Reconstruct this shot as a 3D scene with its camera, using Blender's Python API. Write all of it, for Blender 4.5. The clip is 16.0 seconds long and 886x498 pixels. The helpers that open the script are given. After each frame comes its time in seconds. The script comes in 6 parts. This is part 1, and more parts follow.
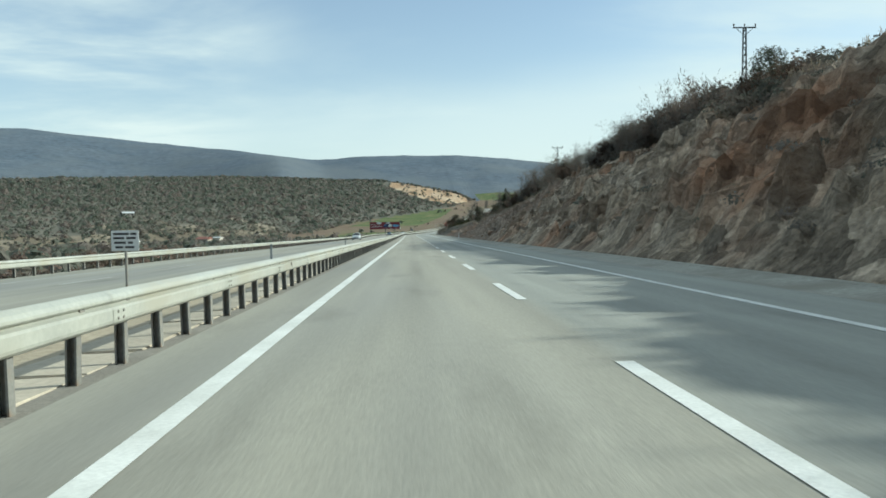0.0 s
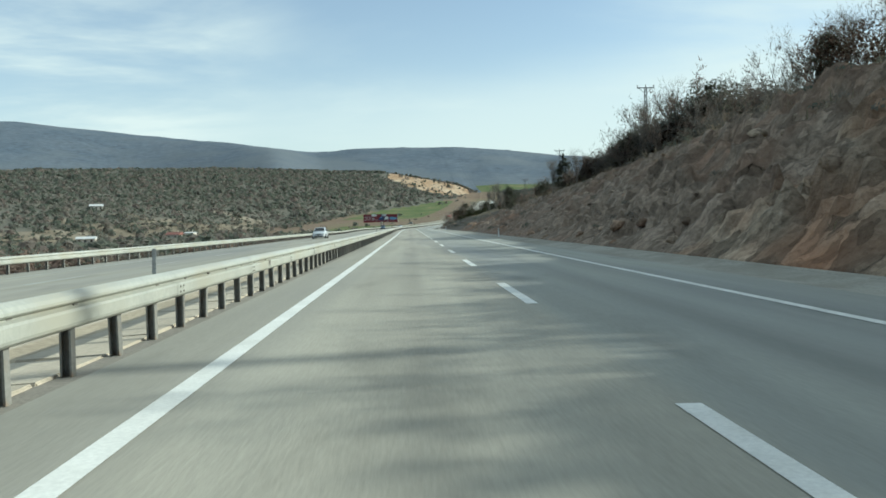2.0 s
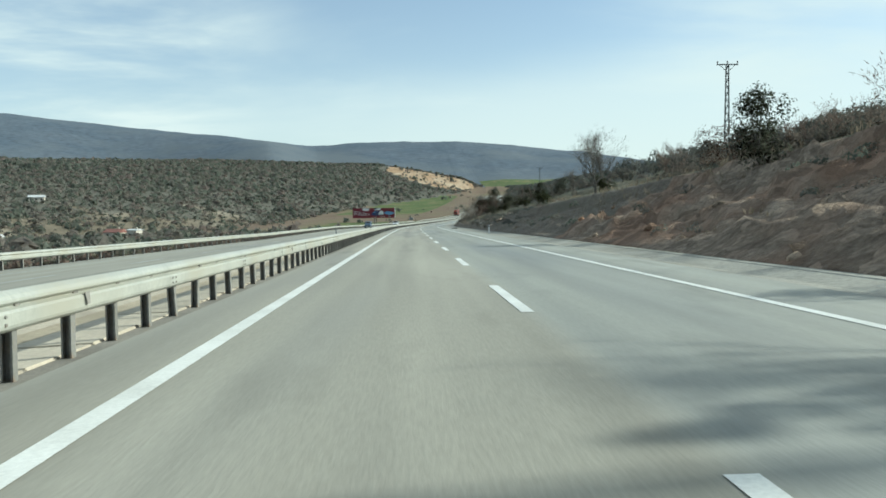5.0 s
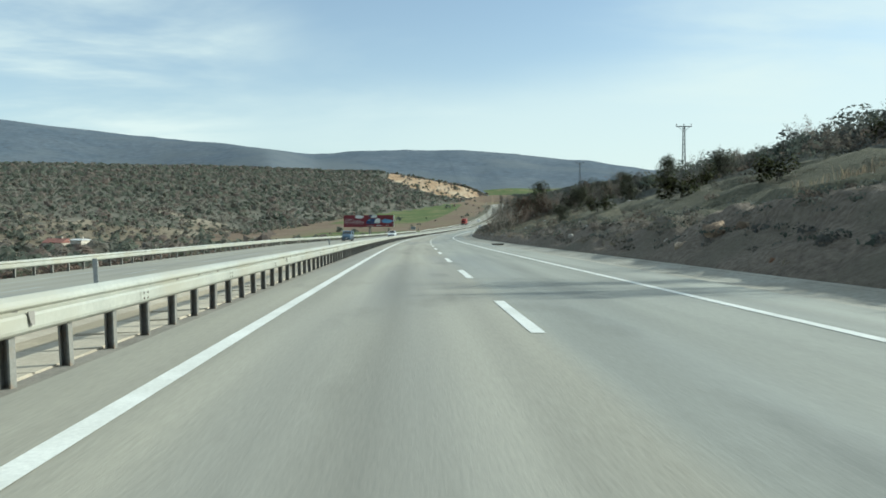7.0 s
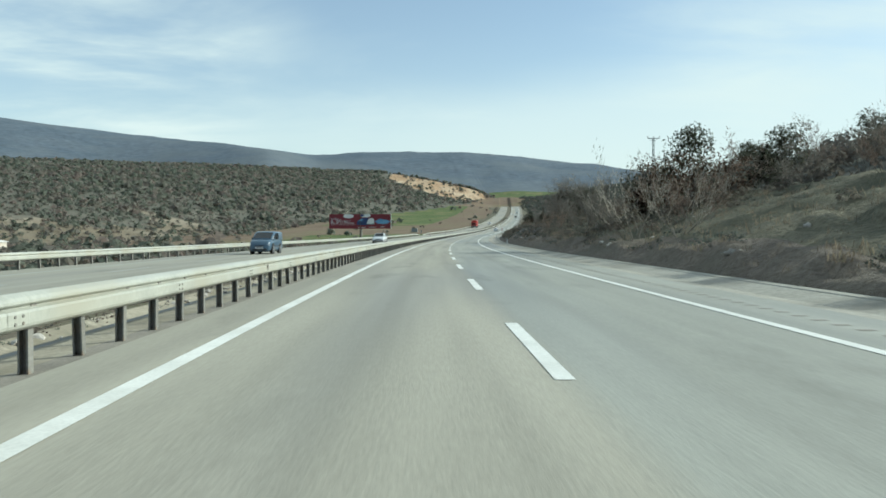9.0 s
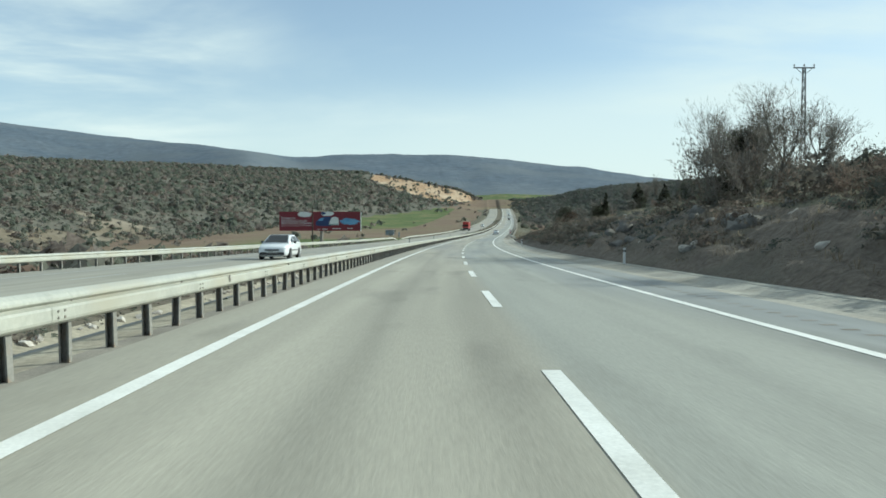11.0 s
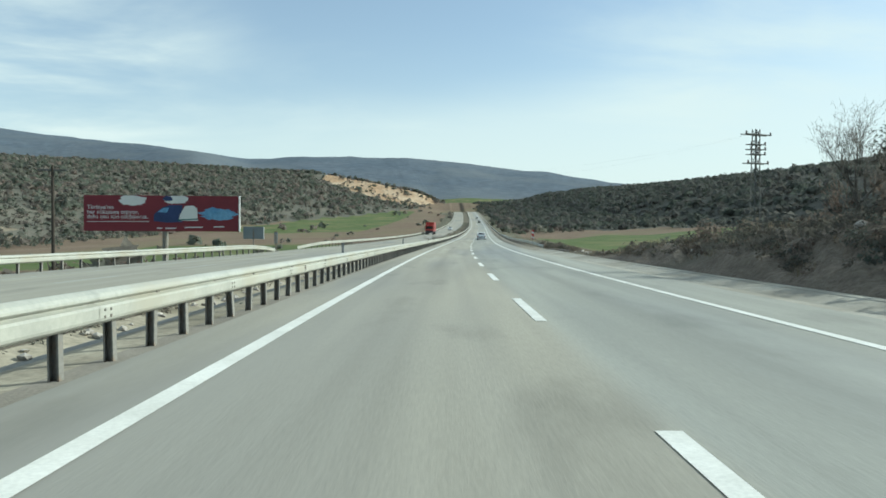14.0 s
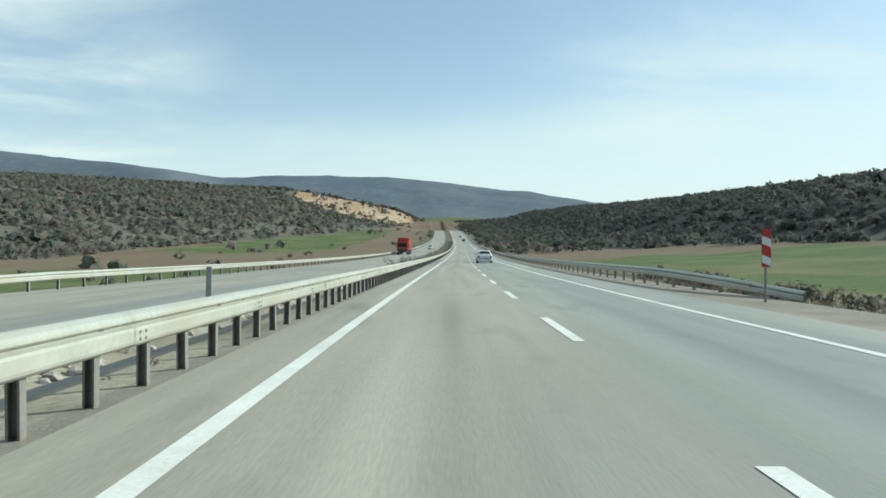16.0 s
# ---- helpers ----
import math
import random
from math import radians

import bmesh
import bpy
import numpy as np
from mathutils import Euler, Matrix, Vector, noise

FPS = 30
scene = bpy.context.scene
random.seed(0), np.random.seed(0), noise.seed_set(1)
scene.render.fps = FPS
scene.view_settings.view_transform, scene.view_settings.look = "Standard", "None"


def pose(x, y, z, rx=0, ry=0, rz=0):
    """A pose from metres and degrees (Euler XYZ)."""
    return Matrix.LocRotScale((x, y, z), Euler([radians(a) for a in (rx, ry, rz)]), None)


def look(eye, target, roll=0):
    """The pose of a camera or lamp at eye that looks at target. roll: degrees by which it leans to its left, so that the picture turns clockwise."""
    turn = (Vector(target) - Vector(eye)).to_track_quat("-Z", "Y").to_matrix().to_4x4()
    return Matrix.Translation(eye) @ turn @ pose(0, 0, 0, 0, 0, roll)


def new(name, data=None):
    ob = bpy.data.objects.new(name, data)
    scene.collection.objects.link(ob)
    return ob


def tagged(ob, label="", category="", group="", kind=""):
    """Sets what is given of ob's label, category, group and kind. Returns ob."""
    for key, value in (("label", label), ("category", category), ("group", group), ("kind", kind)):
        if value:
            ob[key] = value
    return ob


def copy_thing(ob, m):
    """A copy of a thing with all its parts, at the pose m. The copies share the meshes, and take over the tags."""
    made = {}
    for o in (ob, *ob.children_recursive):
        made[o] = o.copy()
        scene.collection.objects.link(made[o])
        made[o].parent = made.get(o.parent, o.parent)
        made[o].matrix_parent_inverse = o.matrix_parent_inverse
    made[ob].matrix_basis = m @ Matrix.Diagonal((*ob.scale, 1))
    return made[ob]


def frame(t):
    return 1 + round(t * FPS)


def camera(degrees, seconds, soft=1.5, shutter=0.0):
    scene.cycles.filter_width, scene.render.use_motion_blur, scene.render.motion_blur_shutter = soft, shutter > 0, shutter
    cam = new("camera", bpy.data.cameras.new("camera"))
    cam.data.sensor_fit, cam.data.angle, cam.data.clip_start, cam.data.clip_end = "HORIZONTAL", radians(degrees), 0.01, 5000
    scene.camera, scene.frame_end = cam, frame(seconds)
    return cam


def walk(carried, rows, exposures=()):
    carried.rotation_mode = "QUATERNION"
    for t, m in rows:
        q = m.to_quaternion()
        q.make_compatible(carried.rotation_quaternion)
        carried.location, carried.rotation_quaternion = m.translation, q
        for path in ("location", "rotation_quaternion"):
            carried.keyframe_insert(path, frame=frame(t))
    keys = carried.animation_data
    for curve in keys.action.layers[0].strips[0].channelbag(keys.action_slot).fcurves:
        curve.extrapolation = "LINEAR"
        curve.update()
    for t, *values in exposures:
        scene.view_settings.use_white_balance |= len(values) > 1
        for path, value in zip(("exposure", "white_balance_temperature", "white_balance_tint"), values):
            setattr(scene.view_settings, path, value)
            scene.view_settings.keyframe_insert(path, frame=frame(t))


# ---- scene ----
cam = camera(61.33, 16.0, soft=1.7)

# seconds, place in metres, turn in degrees
PATH = [
    (0, -1.862, -2.540, 1.233, 87.236, 0.752, -2.486),
    (0.5, -1.790, 12.440, 0.858, 87.305, 0.549, -2.562),
    (1, -1.753, 27.298, 0.483, 87.058, 0.538, -2.648),
    (1.5, -1.753, 43.149, 0.081, 87.135, 0.610, -2.666),
    (2, -1.683, 59.302, -0.329, 86.716, 1.026, -2.540),
    (2.5, -1.625, 75.114, -0.728, 86.495, 1.419, -2.541),
    (3, -1.532, 90.337, -1.109, 86.629, 1.314, -2.733),
    (3.5, -1.441, 105.221, -1.479, 86.442, 1.299, -2.848),
    (4, -1.388, 120.373, -1.851, 86.340, 1.043, -2.838),
    (6.5, -1.475, 196.097, -3.689, 87.038, 0.620, -2.220),
    (7, -1.495, 211.611, -4.068, 87.224, 0.500, -2.355),
    (7.5, -1.566, 227.659, -4.466, 87.138, -0.261, -2.441),
    (8, -1.493, 242.259, -4.833, 87.233, -0.352, -2.176),
    (8.5, -1.243, 257.384, -5.216, 87.494, -0.037, -2.008),
    (9, -0.950, 274.053, -5.641, 87.501, -0.002, -2.118),
    (11.5, 1.729, 352.871, -7.599, 87.856, -0.089, -3.543),
    (12, 2.655, 368.555, -7.957, 87.637, -0.153, -3.810),
    (12.5, 3.750, 384.040, -8.289, 87.786, 0.025, -4.459),
    (13, 5.015, 399.181, -8.590, 87.998, 0.223, -5.096),
    (13.5, 6.341, 414.759, -8.875, 88.104, -0.379, -5.730),
    (14, 7.789, 429.209, -9.115, 88.290, -0.321, -6.355),
    (14.5, 9.394, 444.077, -9.338, 88.708, -0.446, -6.614),
    (15, 11.145, 458.831, -9.539, 89.236, -0.350, -7.014),
    (15.5, 13.087, 474.262, -9.729, 89.493, -0.069, -7.717),
    (16, 15.005, 489.167, -9.895, 89.878, -0.286, -7.869),
]

walk(cam, [(t, pose(*p)) for t, *p in PATH], [(0, 0.26, 5770, -5), (16, 0.26, 5770, -5)])

# ---- world, sun ----
SUN_EL, SUN_AZ = radians(27.8), radians(10)          # the sun stands to the right of the road, a little ahead
SUN_DIR = Vector((math.cos(SUN_EL) * math.cos(SUN_AZ), math.cos(SUN_EL) * math.sin(SUN_AZ), math.sin(SUN_EL)))
world = bpy.data.worlds.new("sky")
scene.world = world
world.use_nodes = True
wn, wl = world.node_tree.nodes, world.node_tree.links
wn.clear()
sky = wn.new("ShaderNodeTexSky")
sky.sky_type, sky.sun_disc = "NISHITA", False
sky.sun_elevation, sky.sun_rotation = SUN_EL, radians(90) - SUN_AZ
sky.altitude, sky.air_density, sky.dust_density, sky.ozone_density = 600, 1.0, 1.6, 1.5
tc = wn.new("ShaderNodeTexCoord")
# thin cloud: the sky's directions laid flat on a high plane, so that the veils draw out towards the horizon
sep = wn.new("ShaderNodeSeparateXYZ")
wl.new(tc.outputs["Generated"], sep.inputs[0])
lift = wn.new("ShaderNodeMath")
lift.operation = "ADD"
lift.inputs[1].default_value = 0.16
wl.new(sep.outputs["Z"], lift.inputs[0])
flat = wn.new("ShaderNodeVectorMath")
flat.operation = "DIVIDE"
wl.new(tc.outputs["Generated"], flat.inputs[0])
wl.new(lift.outputs[0], flat.inputs[1])
cmap = wn.new("ShaderNodeMapping")
cmap.inputs["Location"].default_value = (3.35, 0.4, 0)
cmap.inputs["Scale"].default_value = (0.62, 0.95, 0.0)
wl.new(flat.outputs[0], cmap.inputs[0])
cn = wn.new("ShaderNodeTexNoise")
cn.inputs["Scale"].default_value = 1.15
cn.inputs["Detail"].default_value = 9
cn.inputs["Roughness"].default_value = 0.56
cn.inputs["Distortion"].default_value = 0.35
wl.new(cmap.outputs[0], cn.inputs["Vector"])
cr = wn.new("ShaderNodeValToRGB")
cr.color_ramp.elements[0].position, cr.color_ramp.elements[1].position = 0.52, 0.82
cr.color_ramp.elements[0].color, cr.color_ramp.elements[1].color = (0.02, 0.02, 0.02, 1), (0.75, 0.75, 0.75, 1)
wl.new(cn.outputs["Fac"], cr.inputs[0])
# veils: a bright bank high on the left, a wide one low on the right, and haze along the horizon
def bank(az, el, wide, power):
    d = wn.new("ShaderNodeVectorMath")
    d.operation = "DOT_PRODUCT"
    a, e = radians(az), radians(el)
    d.inputs[1].default_value = (math.sin(a) * math.cos(e), math.cos(a) * math.cos(e), math.sin(e))
    nrm = wn.new("ShaderNodeVectorMath")
    nrm.operation = "NORMALIZE"
    wl.new(tc.outputs["Generated"], nrm.inputs[0])
    wl.new(nrm.outputs[0], d.inputs[0])
    r = wn.new("ShaderNodeMapRange")
    r.interpolation_type = "SMOOTHSTEP"
    r.inputs["From Min"].default_value, r.inputs["From Max"].default_value = math.cos(radians(wide)), 1.0
    r.inputs["To Min"].default_value, r.inputs["To Max"].default_value = 0.0, power
    wl.new(d.outputs["Value"], r.inputs["Value"])
    return r.outputs[0]


def wmath(op, a, b):
    m = wn.new("ShaderNodeMath")
    m.operation = op
    for sock, val in zip(m.inputs, (a, b)):
        if isinstance(val, (int, float)):
            sock.default_value = val
        else:
            wl.new(val, sock)
    return m.outputs[0]


def wstep(value, lo, hi, a=0.0, b=1.0):
    r = wn.new("ShaderNodeMapRange")
    r.interpolation_type = "SMOOTHSTEP"
    for k, q in (("From Min", lo), ("From Max", hi), ("To Min", a), ("To Max", b)):
        r.inputs[k].default_value = q
    wl.new(value, r.inputs["Value"])
    return r.outputs[0]


veil = wstep(sep.outputs["Z"], 0.0, 0.30, 0.51, 0.22)
soft = wstep(cn.outputs["Fac"], 0.36, 0.70)
# a wide sheet of high cloud low over the valley, its upper edge climbing to the right; loose veils above
ragged_edge = wmath("ADD", wmath("MULTIPLY", wmath("SUBTRACT", cn.outputs["Fac"], 0.5), 0.09), wmath("ADD", wmath("MULTIPLY", sep.outputs["X"], 0.10), 0.150))
sheet = wstep(wmath("SUBTRACT", ragged_edge, sep.outputs["Z"]), -0.05, 0.045)
sheet = wmath("MULTIPLY", sheet, wstep(sep.outputs["X"], -0.42, 0.16, 0.06, 0.36))
banks = wmath("ADD", bank(-31, 18, 24, 1.25), bank(30, 24, 22, 0.35))
cloud = wmath("ADD", wmath("MULTIPLY", banks, soft), wmath("MULTIPLY", cr.outputs["Color"], 0.22))
# extra veil overhead, out of view, added to lift the fill in the shade
high = wmath("MULTIPLY", wstep(sep.outputs["Z"], 0.36, 0.85), 0.34)
fac = wmath("MINIMUM", wmath("ADD", wmath("ADD", wmath("ADD", cloud, sheet), veil), high), 0.96)
mixc = wn.new("ShaderNodeMix")
mixc.data_type = "RGBA"
wl.new(fac, mixc.inputs["Factor"])
wl.new(sky.outputs["Color"], mixc.inputs["A"])
mixc.inputs["B"].default_value = (6.2, 6.38, 6.05, 1)
bg = wn.new("ShaderNodeBackground")
bg.inputs["Strength"].default_value = 0.118
wl.new(mixc.outputs["Result"], bg.inputs["Color"])
wout = wn.new("ShaderNodeOutputWorld")
wl.new(bg.outputs[0], wout.inputs[0])

sun = new("sun", bpy.data.lights.new("sun", "SUN"))
sun.data.energy, sun.data.angle, sun.data.color = 4.5, radians(0.6), (1.0, 0.93, 0.82)
sun.matrix_world = look((0, 0, 0), -SUN_DIR)
scene.view_settings.exposure = 0.0

# ---- the road's line: heading in degrees and grade in per cent, by metres along it ----
KNOT = np.array([-400, -40, 0, 40, 80, 120, 160, 200, 240, 280, 320, 360, 400, 440, 480, 520, 560, 640, 720, 820, 960, 1110, 1160, 1230, 1400, 1500])
HEAD = np.array([-0.1, -0.08, 0, 0.08, 0.07, -0.02, -0.13, -0.14, 0.11, 0.81, 2.03, 3.56, 5.16, 6.66, 7.93, 8.78, 9.21, 9.4, 9.21, 8.77, 8.13, 7.46, 7.24, 6.93, 6.18, 6.0])
GRADE = np.array([-2.4, -2.46, -2.5, -2.54, -2.51, -2.45, -2.42, -2.43, -2.53, -2.56, -2.5, -2.3, -1.91, -1.46, -1.13, -0.82, -0.38, 0.52, 1.36, 2.34, 3.72, 5.13, 5.0, 1.5, -1.0, -1.0])
RISE = np.array([5.13, 5.6, 5.9, 6.6, 6.0])           # the land beyond the crest goes on climbing
SS = np.arange(-400, 1501, 2.0)
_a, _g = np.radians(np.interp(SS, KNOT, HEAD)), np.interp(SS, KNOT, GRADE) / 100


def _sum(v):
    w = np.concatenate([[0], np.cumsum(v[1:] + v[:-1])])
    return w - w[200]


RX_, RY_, RZ_ = _sum(np.sin(_a)), _sum(np.cos(_a)), _sum(_g)
LZ_ = _sum(np.where(SS > 1110, np.interp(SS, KNOT[-5:], RISE) / 100, _g))


def at(s, u, dz=0.0):
    """World place at s metres along the road, u metres to the right of the lane line, dz above the road."""
    a = np.interp(s, SS, _a)
    return np.stack([np.interp(s, SS, RX_) + u * np.cos(a), np.interp(s, SS, RY_) - u * np.sin(a), np.interp(s, SS, RZ_) + dz + 0 * u], -1)


def turn_at(s):
    return -math.degrees(float(np.interp(s, SS, _a)))


def stand(s, u, dz=0.0, rz=0.0, pitch=True):
    """Pose of a thing that stands at (s, u), its y axis along the road."""
    x, y, z = at(float(s), float(u), dz)
    rx = math.degrees(math.atan(float(np.interp(s, SS, _g)))) if pitch else 0
    return pose(x, y, z, 0, 0, turn_at(s)) @ pose(0, 0, 0, rx, 0, rz)


def tab(x, *pairs):
    return np.interp(x, [q[0] for q in pairs], [q[1] for q in pairs])


def low(s, u):
    """How far the oncoming carriageway lies below this one: it falls outwards, and tips back where the road bends."""
    return tab(s, (0, -0.39), (60, -0.39), (140, -0.47), (235, -0.55), (300, -0.18), (400, -0.17), (450, -0.25), (560, -0.25)) * np.clip((-np.asarray(u, dtype=float) - 4) / 13.2, 0, 1.1)


# ---- noise for the land ----
def _hash(i, j, k=0):
    h = (i * 374761393 + j * 668265263 + k * 974711) & 0xFFFFFFFF
    h = ((h ^ (h >> 13)) * 1274126177) & 0xFFFFFFFF
    return ((h ^ (h >> 16)) & 0xFFFF) / 65535.0


def vnoise(x, y, k=0):
    i, j = np.floor(x).astype(np.int64), np.floor(y).astype(np.int64)
    fx, fy = x - i, y - j
    fx, fy = fx * fx * (3 - 2 * fx), fy * fy * (3 - 2 * fy)
    a, b, c, d = _hash(i, j, k), _hash(i + 1, j, k), _hash(i, j + 1, k), _hash(i + 1, j + 1, k)
    return (a + (b - a) * fx) * (1 - fy) + (c + (d - c) * fx) * fy


def fbm(x, y, k=0, n=4):
    return sum(vnoise(x * 2 ** o, y * 2 ** o, k + o) * 0.5 ** o for o in range(n)) / (2 - 0.5 ** (n - 1)) - 0.5


def cells(x, y, k=0):
    """Chunky broken faces: each point takes the height of the nearest of a scatter of seeds."""
    i, j = np.floor(x).astype(np.int64), np.floor(y).astype(np.int64)
    best, val = np.full(x.shape, 9.0), np.zeros(x.shape)
    for a in (-1, 0, 1):
        for b in (-1, 0, 1):
            sx, sy = i + a + _hash(i + a, j + b, k), j + b + _hash(i + a, j + b, k + 1)
            q = (x - sx) ** 2 + (y - sy) ** 2
            near = q < best
            best = np.where(near, q, best)
            h = _hash(i + a, j + b, k + 2) + 0.9 * (x - sx) * (_hash(i + a, j + b, k + 3) - 0.5) + 0.9 * (y - sy) * (_hash(i + a, j + b, k + 4) - 0.5)
            val = np.where(near, h, val)
    return val - 0.5


def smooth(a, b, x):
    t = np.clip((x - a) / (b - a), 0, 1)
    return t * t * (3 - 2 * t)


def crest_h(s):
    """Height of the top of the bank on the right above the road."""
    return tab(s, (-400, 8.4), (8, 8.4), (15, 7.9), (33, 7.5), (45, 7.3), (60, 6.9), (90, 6.3), (120, 5.7), (135, 5.3), (150, 4.8), (170, 4.2), (190, 3.4), (208, 2.4), (225, 1.6), (250, 1.3), (262, 1.2), (275, 1.35), (281, 0.45), (298, 0.5), (345, 0.8), (372, 2.3), (395, 2.6), (412, 2.8), (426, 2.5), (440, 2.0), (455, 1.5), (463, 1.0), (472, 0.5), (480, 0.1), (490, -0.4))


def face_k(s):
    """Slope of the face of that bank."""
    return tab(s, (0, 0.78), (45, 0.78), (75, 0.74), (100, 0.66), (120, 0.57), (150, 0.48), (170, 0.43), (190, 0.39), (205, 0.42), (222, 0.55), (460, 0.5), (490, 0.1))


def ground_z(x, y):
    """Height of the land, with the road's trough cut into it, and the kind of its surface."""
    s = np.interp(y, RY_, SS)
    a = np.interp(s, SS, _a)
    d = x - np.interp(s, SS, RX_)
    u, s = d * np.cos(a), s + d * np.sin(a)
    zr = np.interp(s, SS, RZ_)
    bed = (1 - smooth(14, 60, np.abs(u + 5))) * (1 - smooth(1300, 1470, s))
    zr = zr * bed + np.interp(s, SS, LZ_) * (1 - bed)
    # --- right of the road
    crest, steep = crest_h(s), face_k(s)
    upper = tab(s, (-400, 0.42), (60, 0.40), (150, 0.30), (210, 0.27), (260, 0.30), (345, 0.31), (385, 0.20), (420, 0.16), (470, 0.03), (490, 0.0))
    w = u - 7.3
    top = crest / np.maximum(steep, 0.05)
    face = np.clip(w, 0, None) * steep
    over = np.clip(w - top, 0, None)
    rise = np.where(over > 0, crest + upper * 48 * (1 - np.exp(-over / 48)) + 0.035 * over, face)
    field = tab(u, (7.3, -0.22), (11, -0.50), (16, -0.70), (24, -0.75), (45, 0.5), (85, 3.8), (110, 6.5))
    k = smooth(468, 492, s)
    right = rise * (1 - k) + field * k
    hill = 44 * (1 - np.exp(-np.clip(u - 84, 0, None) / 120)) * smooth(300, 470, s) * (1 - 0.45 * smooth(900, 1600, s))
    right = right + hill * (1 - smooth(1620, 2000, y))
    lip = smooth(70, 95, s) * (1 - smooth(225, 245, s))
    rocky = smooth(0.3, 1.6, w) * (1 - smooth(top + 1 - 1.3 * lip, top + 5 - 4.2 * lip, w)) * (1 - smooth(195, 235, s))
    low = smooth(0.2, 0.9, w) * (1 - smooth(top, top + 3, w)) * smooth(215, 240, s) * (1 - smooth(462, 480, s))
    q = u * 1.25
    chunk = 1.55 * cells(s / 2.6 + 0.3 * q, q / 1.9, 7) + 0.85 * cells(s / 1.1, q / 0.9, 11) + 1.3 * fbm(s / 9, q / 7, 3)
    right = right + rocky * chunk * (1.0 - 0.62 * smooth(75, 145, s)) + low * (0.5 * cells(s / 1.3, q, 21) + 0.5 * fbm(s / 4, q / 3, 4))
    right = right + smooth(top + 2, top + 8, w) * 1.2 * fbm(s / 14, u / 12, 9)
    right = right + smooth(top, top + 3, w) * (1 - smooth(30, 45, w)) * smooth(215, 240, s) * (1 - smooth(465, 485, s)) * (0.5 * cells(s / 3.4, u / 2.4, 23) + 0.5 * fbm(s / 5, u / 4, 24))
    # the catch drain's berm along the top of the cut: a short step up with a rounded back
    right = right + lip * 0.55 * smooth(top - 0.5, top + 0.15, w) * (1 - smooth(top + 1.2, top + 3.4, w))
    # --- left of the road
    v = -u
    left = tab(v, (0, -0.25), (18.2, -0.62), (19.2, -0.85), (25, -2.6), (60, -4.6), (150, -6.3), (200, -6.6))
    left = left * (1 - 0.55 * smooth(560, 900, s))
    base = tab(y, (-400, 230), (300, 225), (600, 195), (1000, 150), (1300, 70), (1500, 26), (1800, 10))
    t = np.clip(v - base, 0, None)
    grow = tab(y, (-400, 60), (400, 64), (700, 72), (1000, 78), (1150, 76), (1300, 71), (1500, 73), (1700, 60), (2000, 40), (3000, 40))
    hl = grow * (1 - np.exp(-t / 300)) * (1 - 0.5 * smooth(420, 900, t)) + 7 * smooth(20, 120, t) * fbm(x / 170, y / 170, 31) * 2
    hl = hl + 11 * smooth(1380, 1560, y) * smooth(24, 70, v) * (1 - smooth(170, 320, v))
    hl = hl * (1 - smooth(1620, 2000, y))
    left = left + hl + 1.3 * smooth(26, 60, v) * fbm(x / 30, y / 30, 33)
    z = np.where(u >= 0, right, left)
    # trough under the two carriageways and the ditch between them
    cut = (u < 7.3) & (u > -18.2) & (s < 1480)
    road_bed = np.where(cut, np.where(u < -5.3, -1.0, -0.25), z)
    z = zr + np.where(cut, road_bed, z)
    # --- ranges round the valley
    cx, cy = x - 30, y - 300
    r = np.hypot(cx, cy) + 1
    az = np.degrees(np.arctan2(cx, cy))
    elev = tab(az, (-180, 0.10), (-60, 0.112), (-29, 0.1102), (-22, 0.101), (-12, 0.087), (-8.4, 0.080), (-4.8, 0.0845), (3, 0.0838), (7.5, 0.078), (11.7, 0.070), (17, 0.057), (22, 0.045), (40, 0.05), (90, 0.09), (180, 0.10))
    rim = tab(az, (-180, 2600), (-60, 3600), (-30, 3900), (-22, 3900), (-16, 3350), (-12, 2950), (-8, 3200), (10, 3400), (25, 3000), (90, 2600), (180, 2600))
    zf = -8 + rim * elev + 0.008 * rim * fbm(az / 2.2, r / 600, 41) * 0.6
    m = smooth(0.46, 1.0, r / rim)
    ridge = z * (1 - m) + zf * m - np.clip(r - rim, 0, None) * 0.05
    z = np.where(r > 0.46 * rim, np.where(m > 0, ridge, z), z)
    return z, u, s, w - top, rocky, t, r / rim


# ---- materials ----
MATS = {}


def nodes(name, rough=0.8, metal=0.0):
    m = bpy.data.materials.new(name)
    m.use_nodes = True
    b = m.node_tree.nodes["Principled BSDF"]
    b.inputs["Roughness"].default_value, b.inputs["Metallic"].default_value = rough, metal
    b.inputs["Specular IOR Level"].default_value = 0.15 if rough >= 0.9 else 0.5      # earth and plants have hardly any sheen
    MATS[name] = m
    return m, m.node_tree.nodes, m.node_tree.links, b


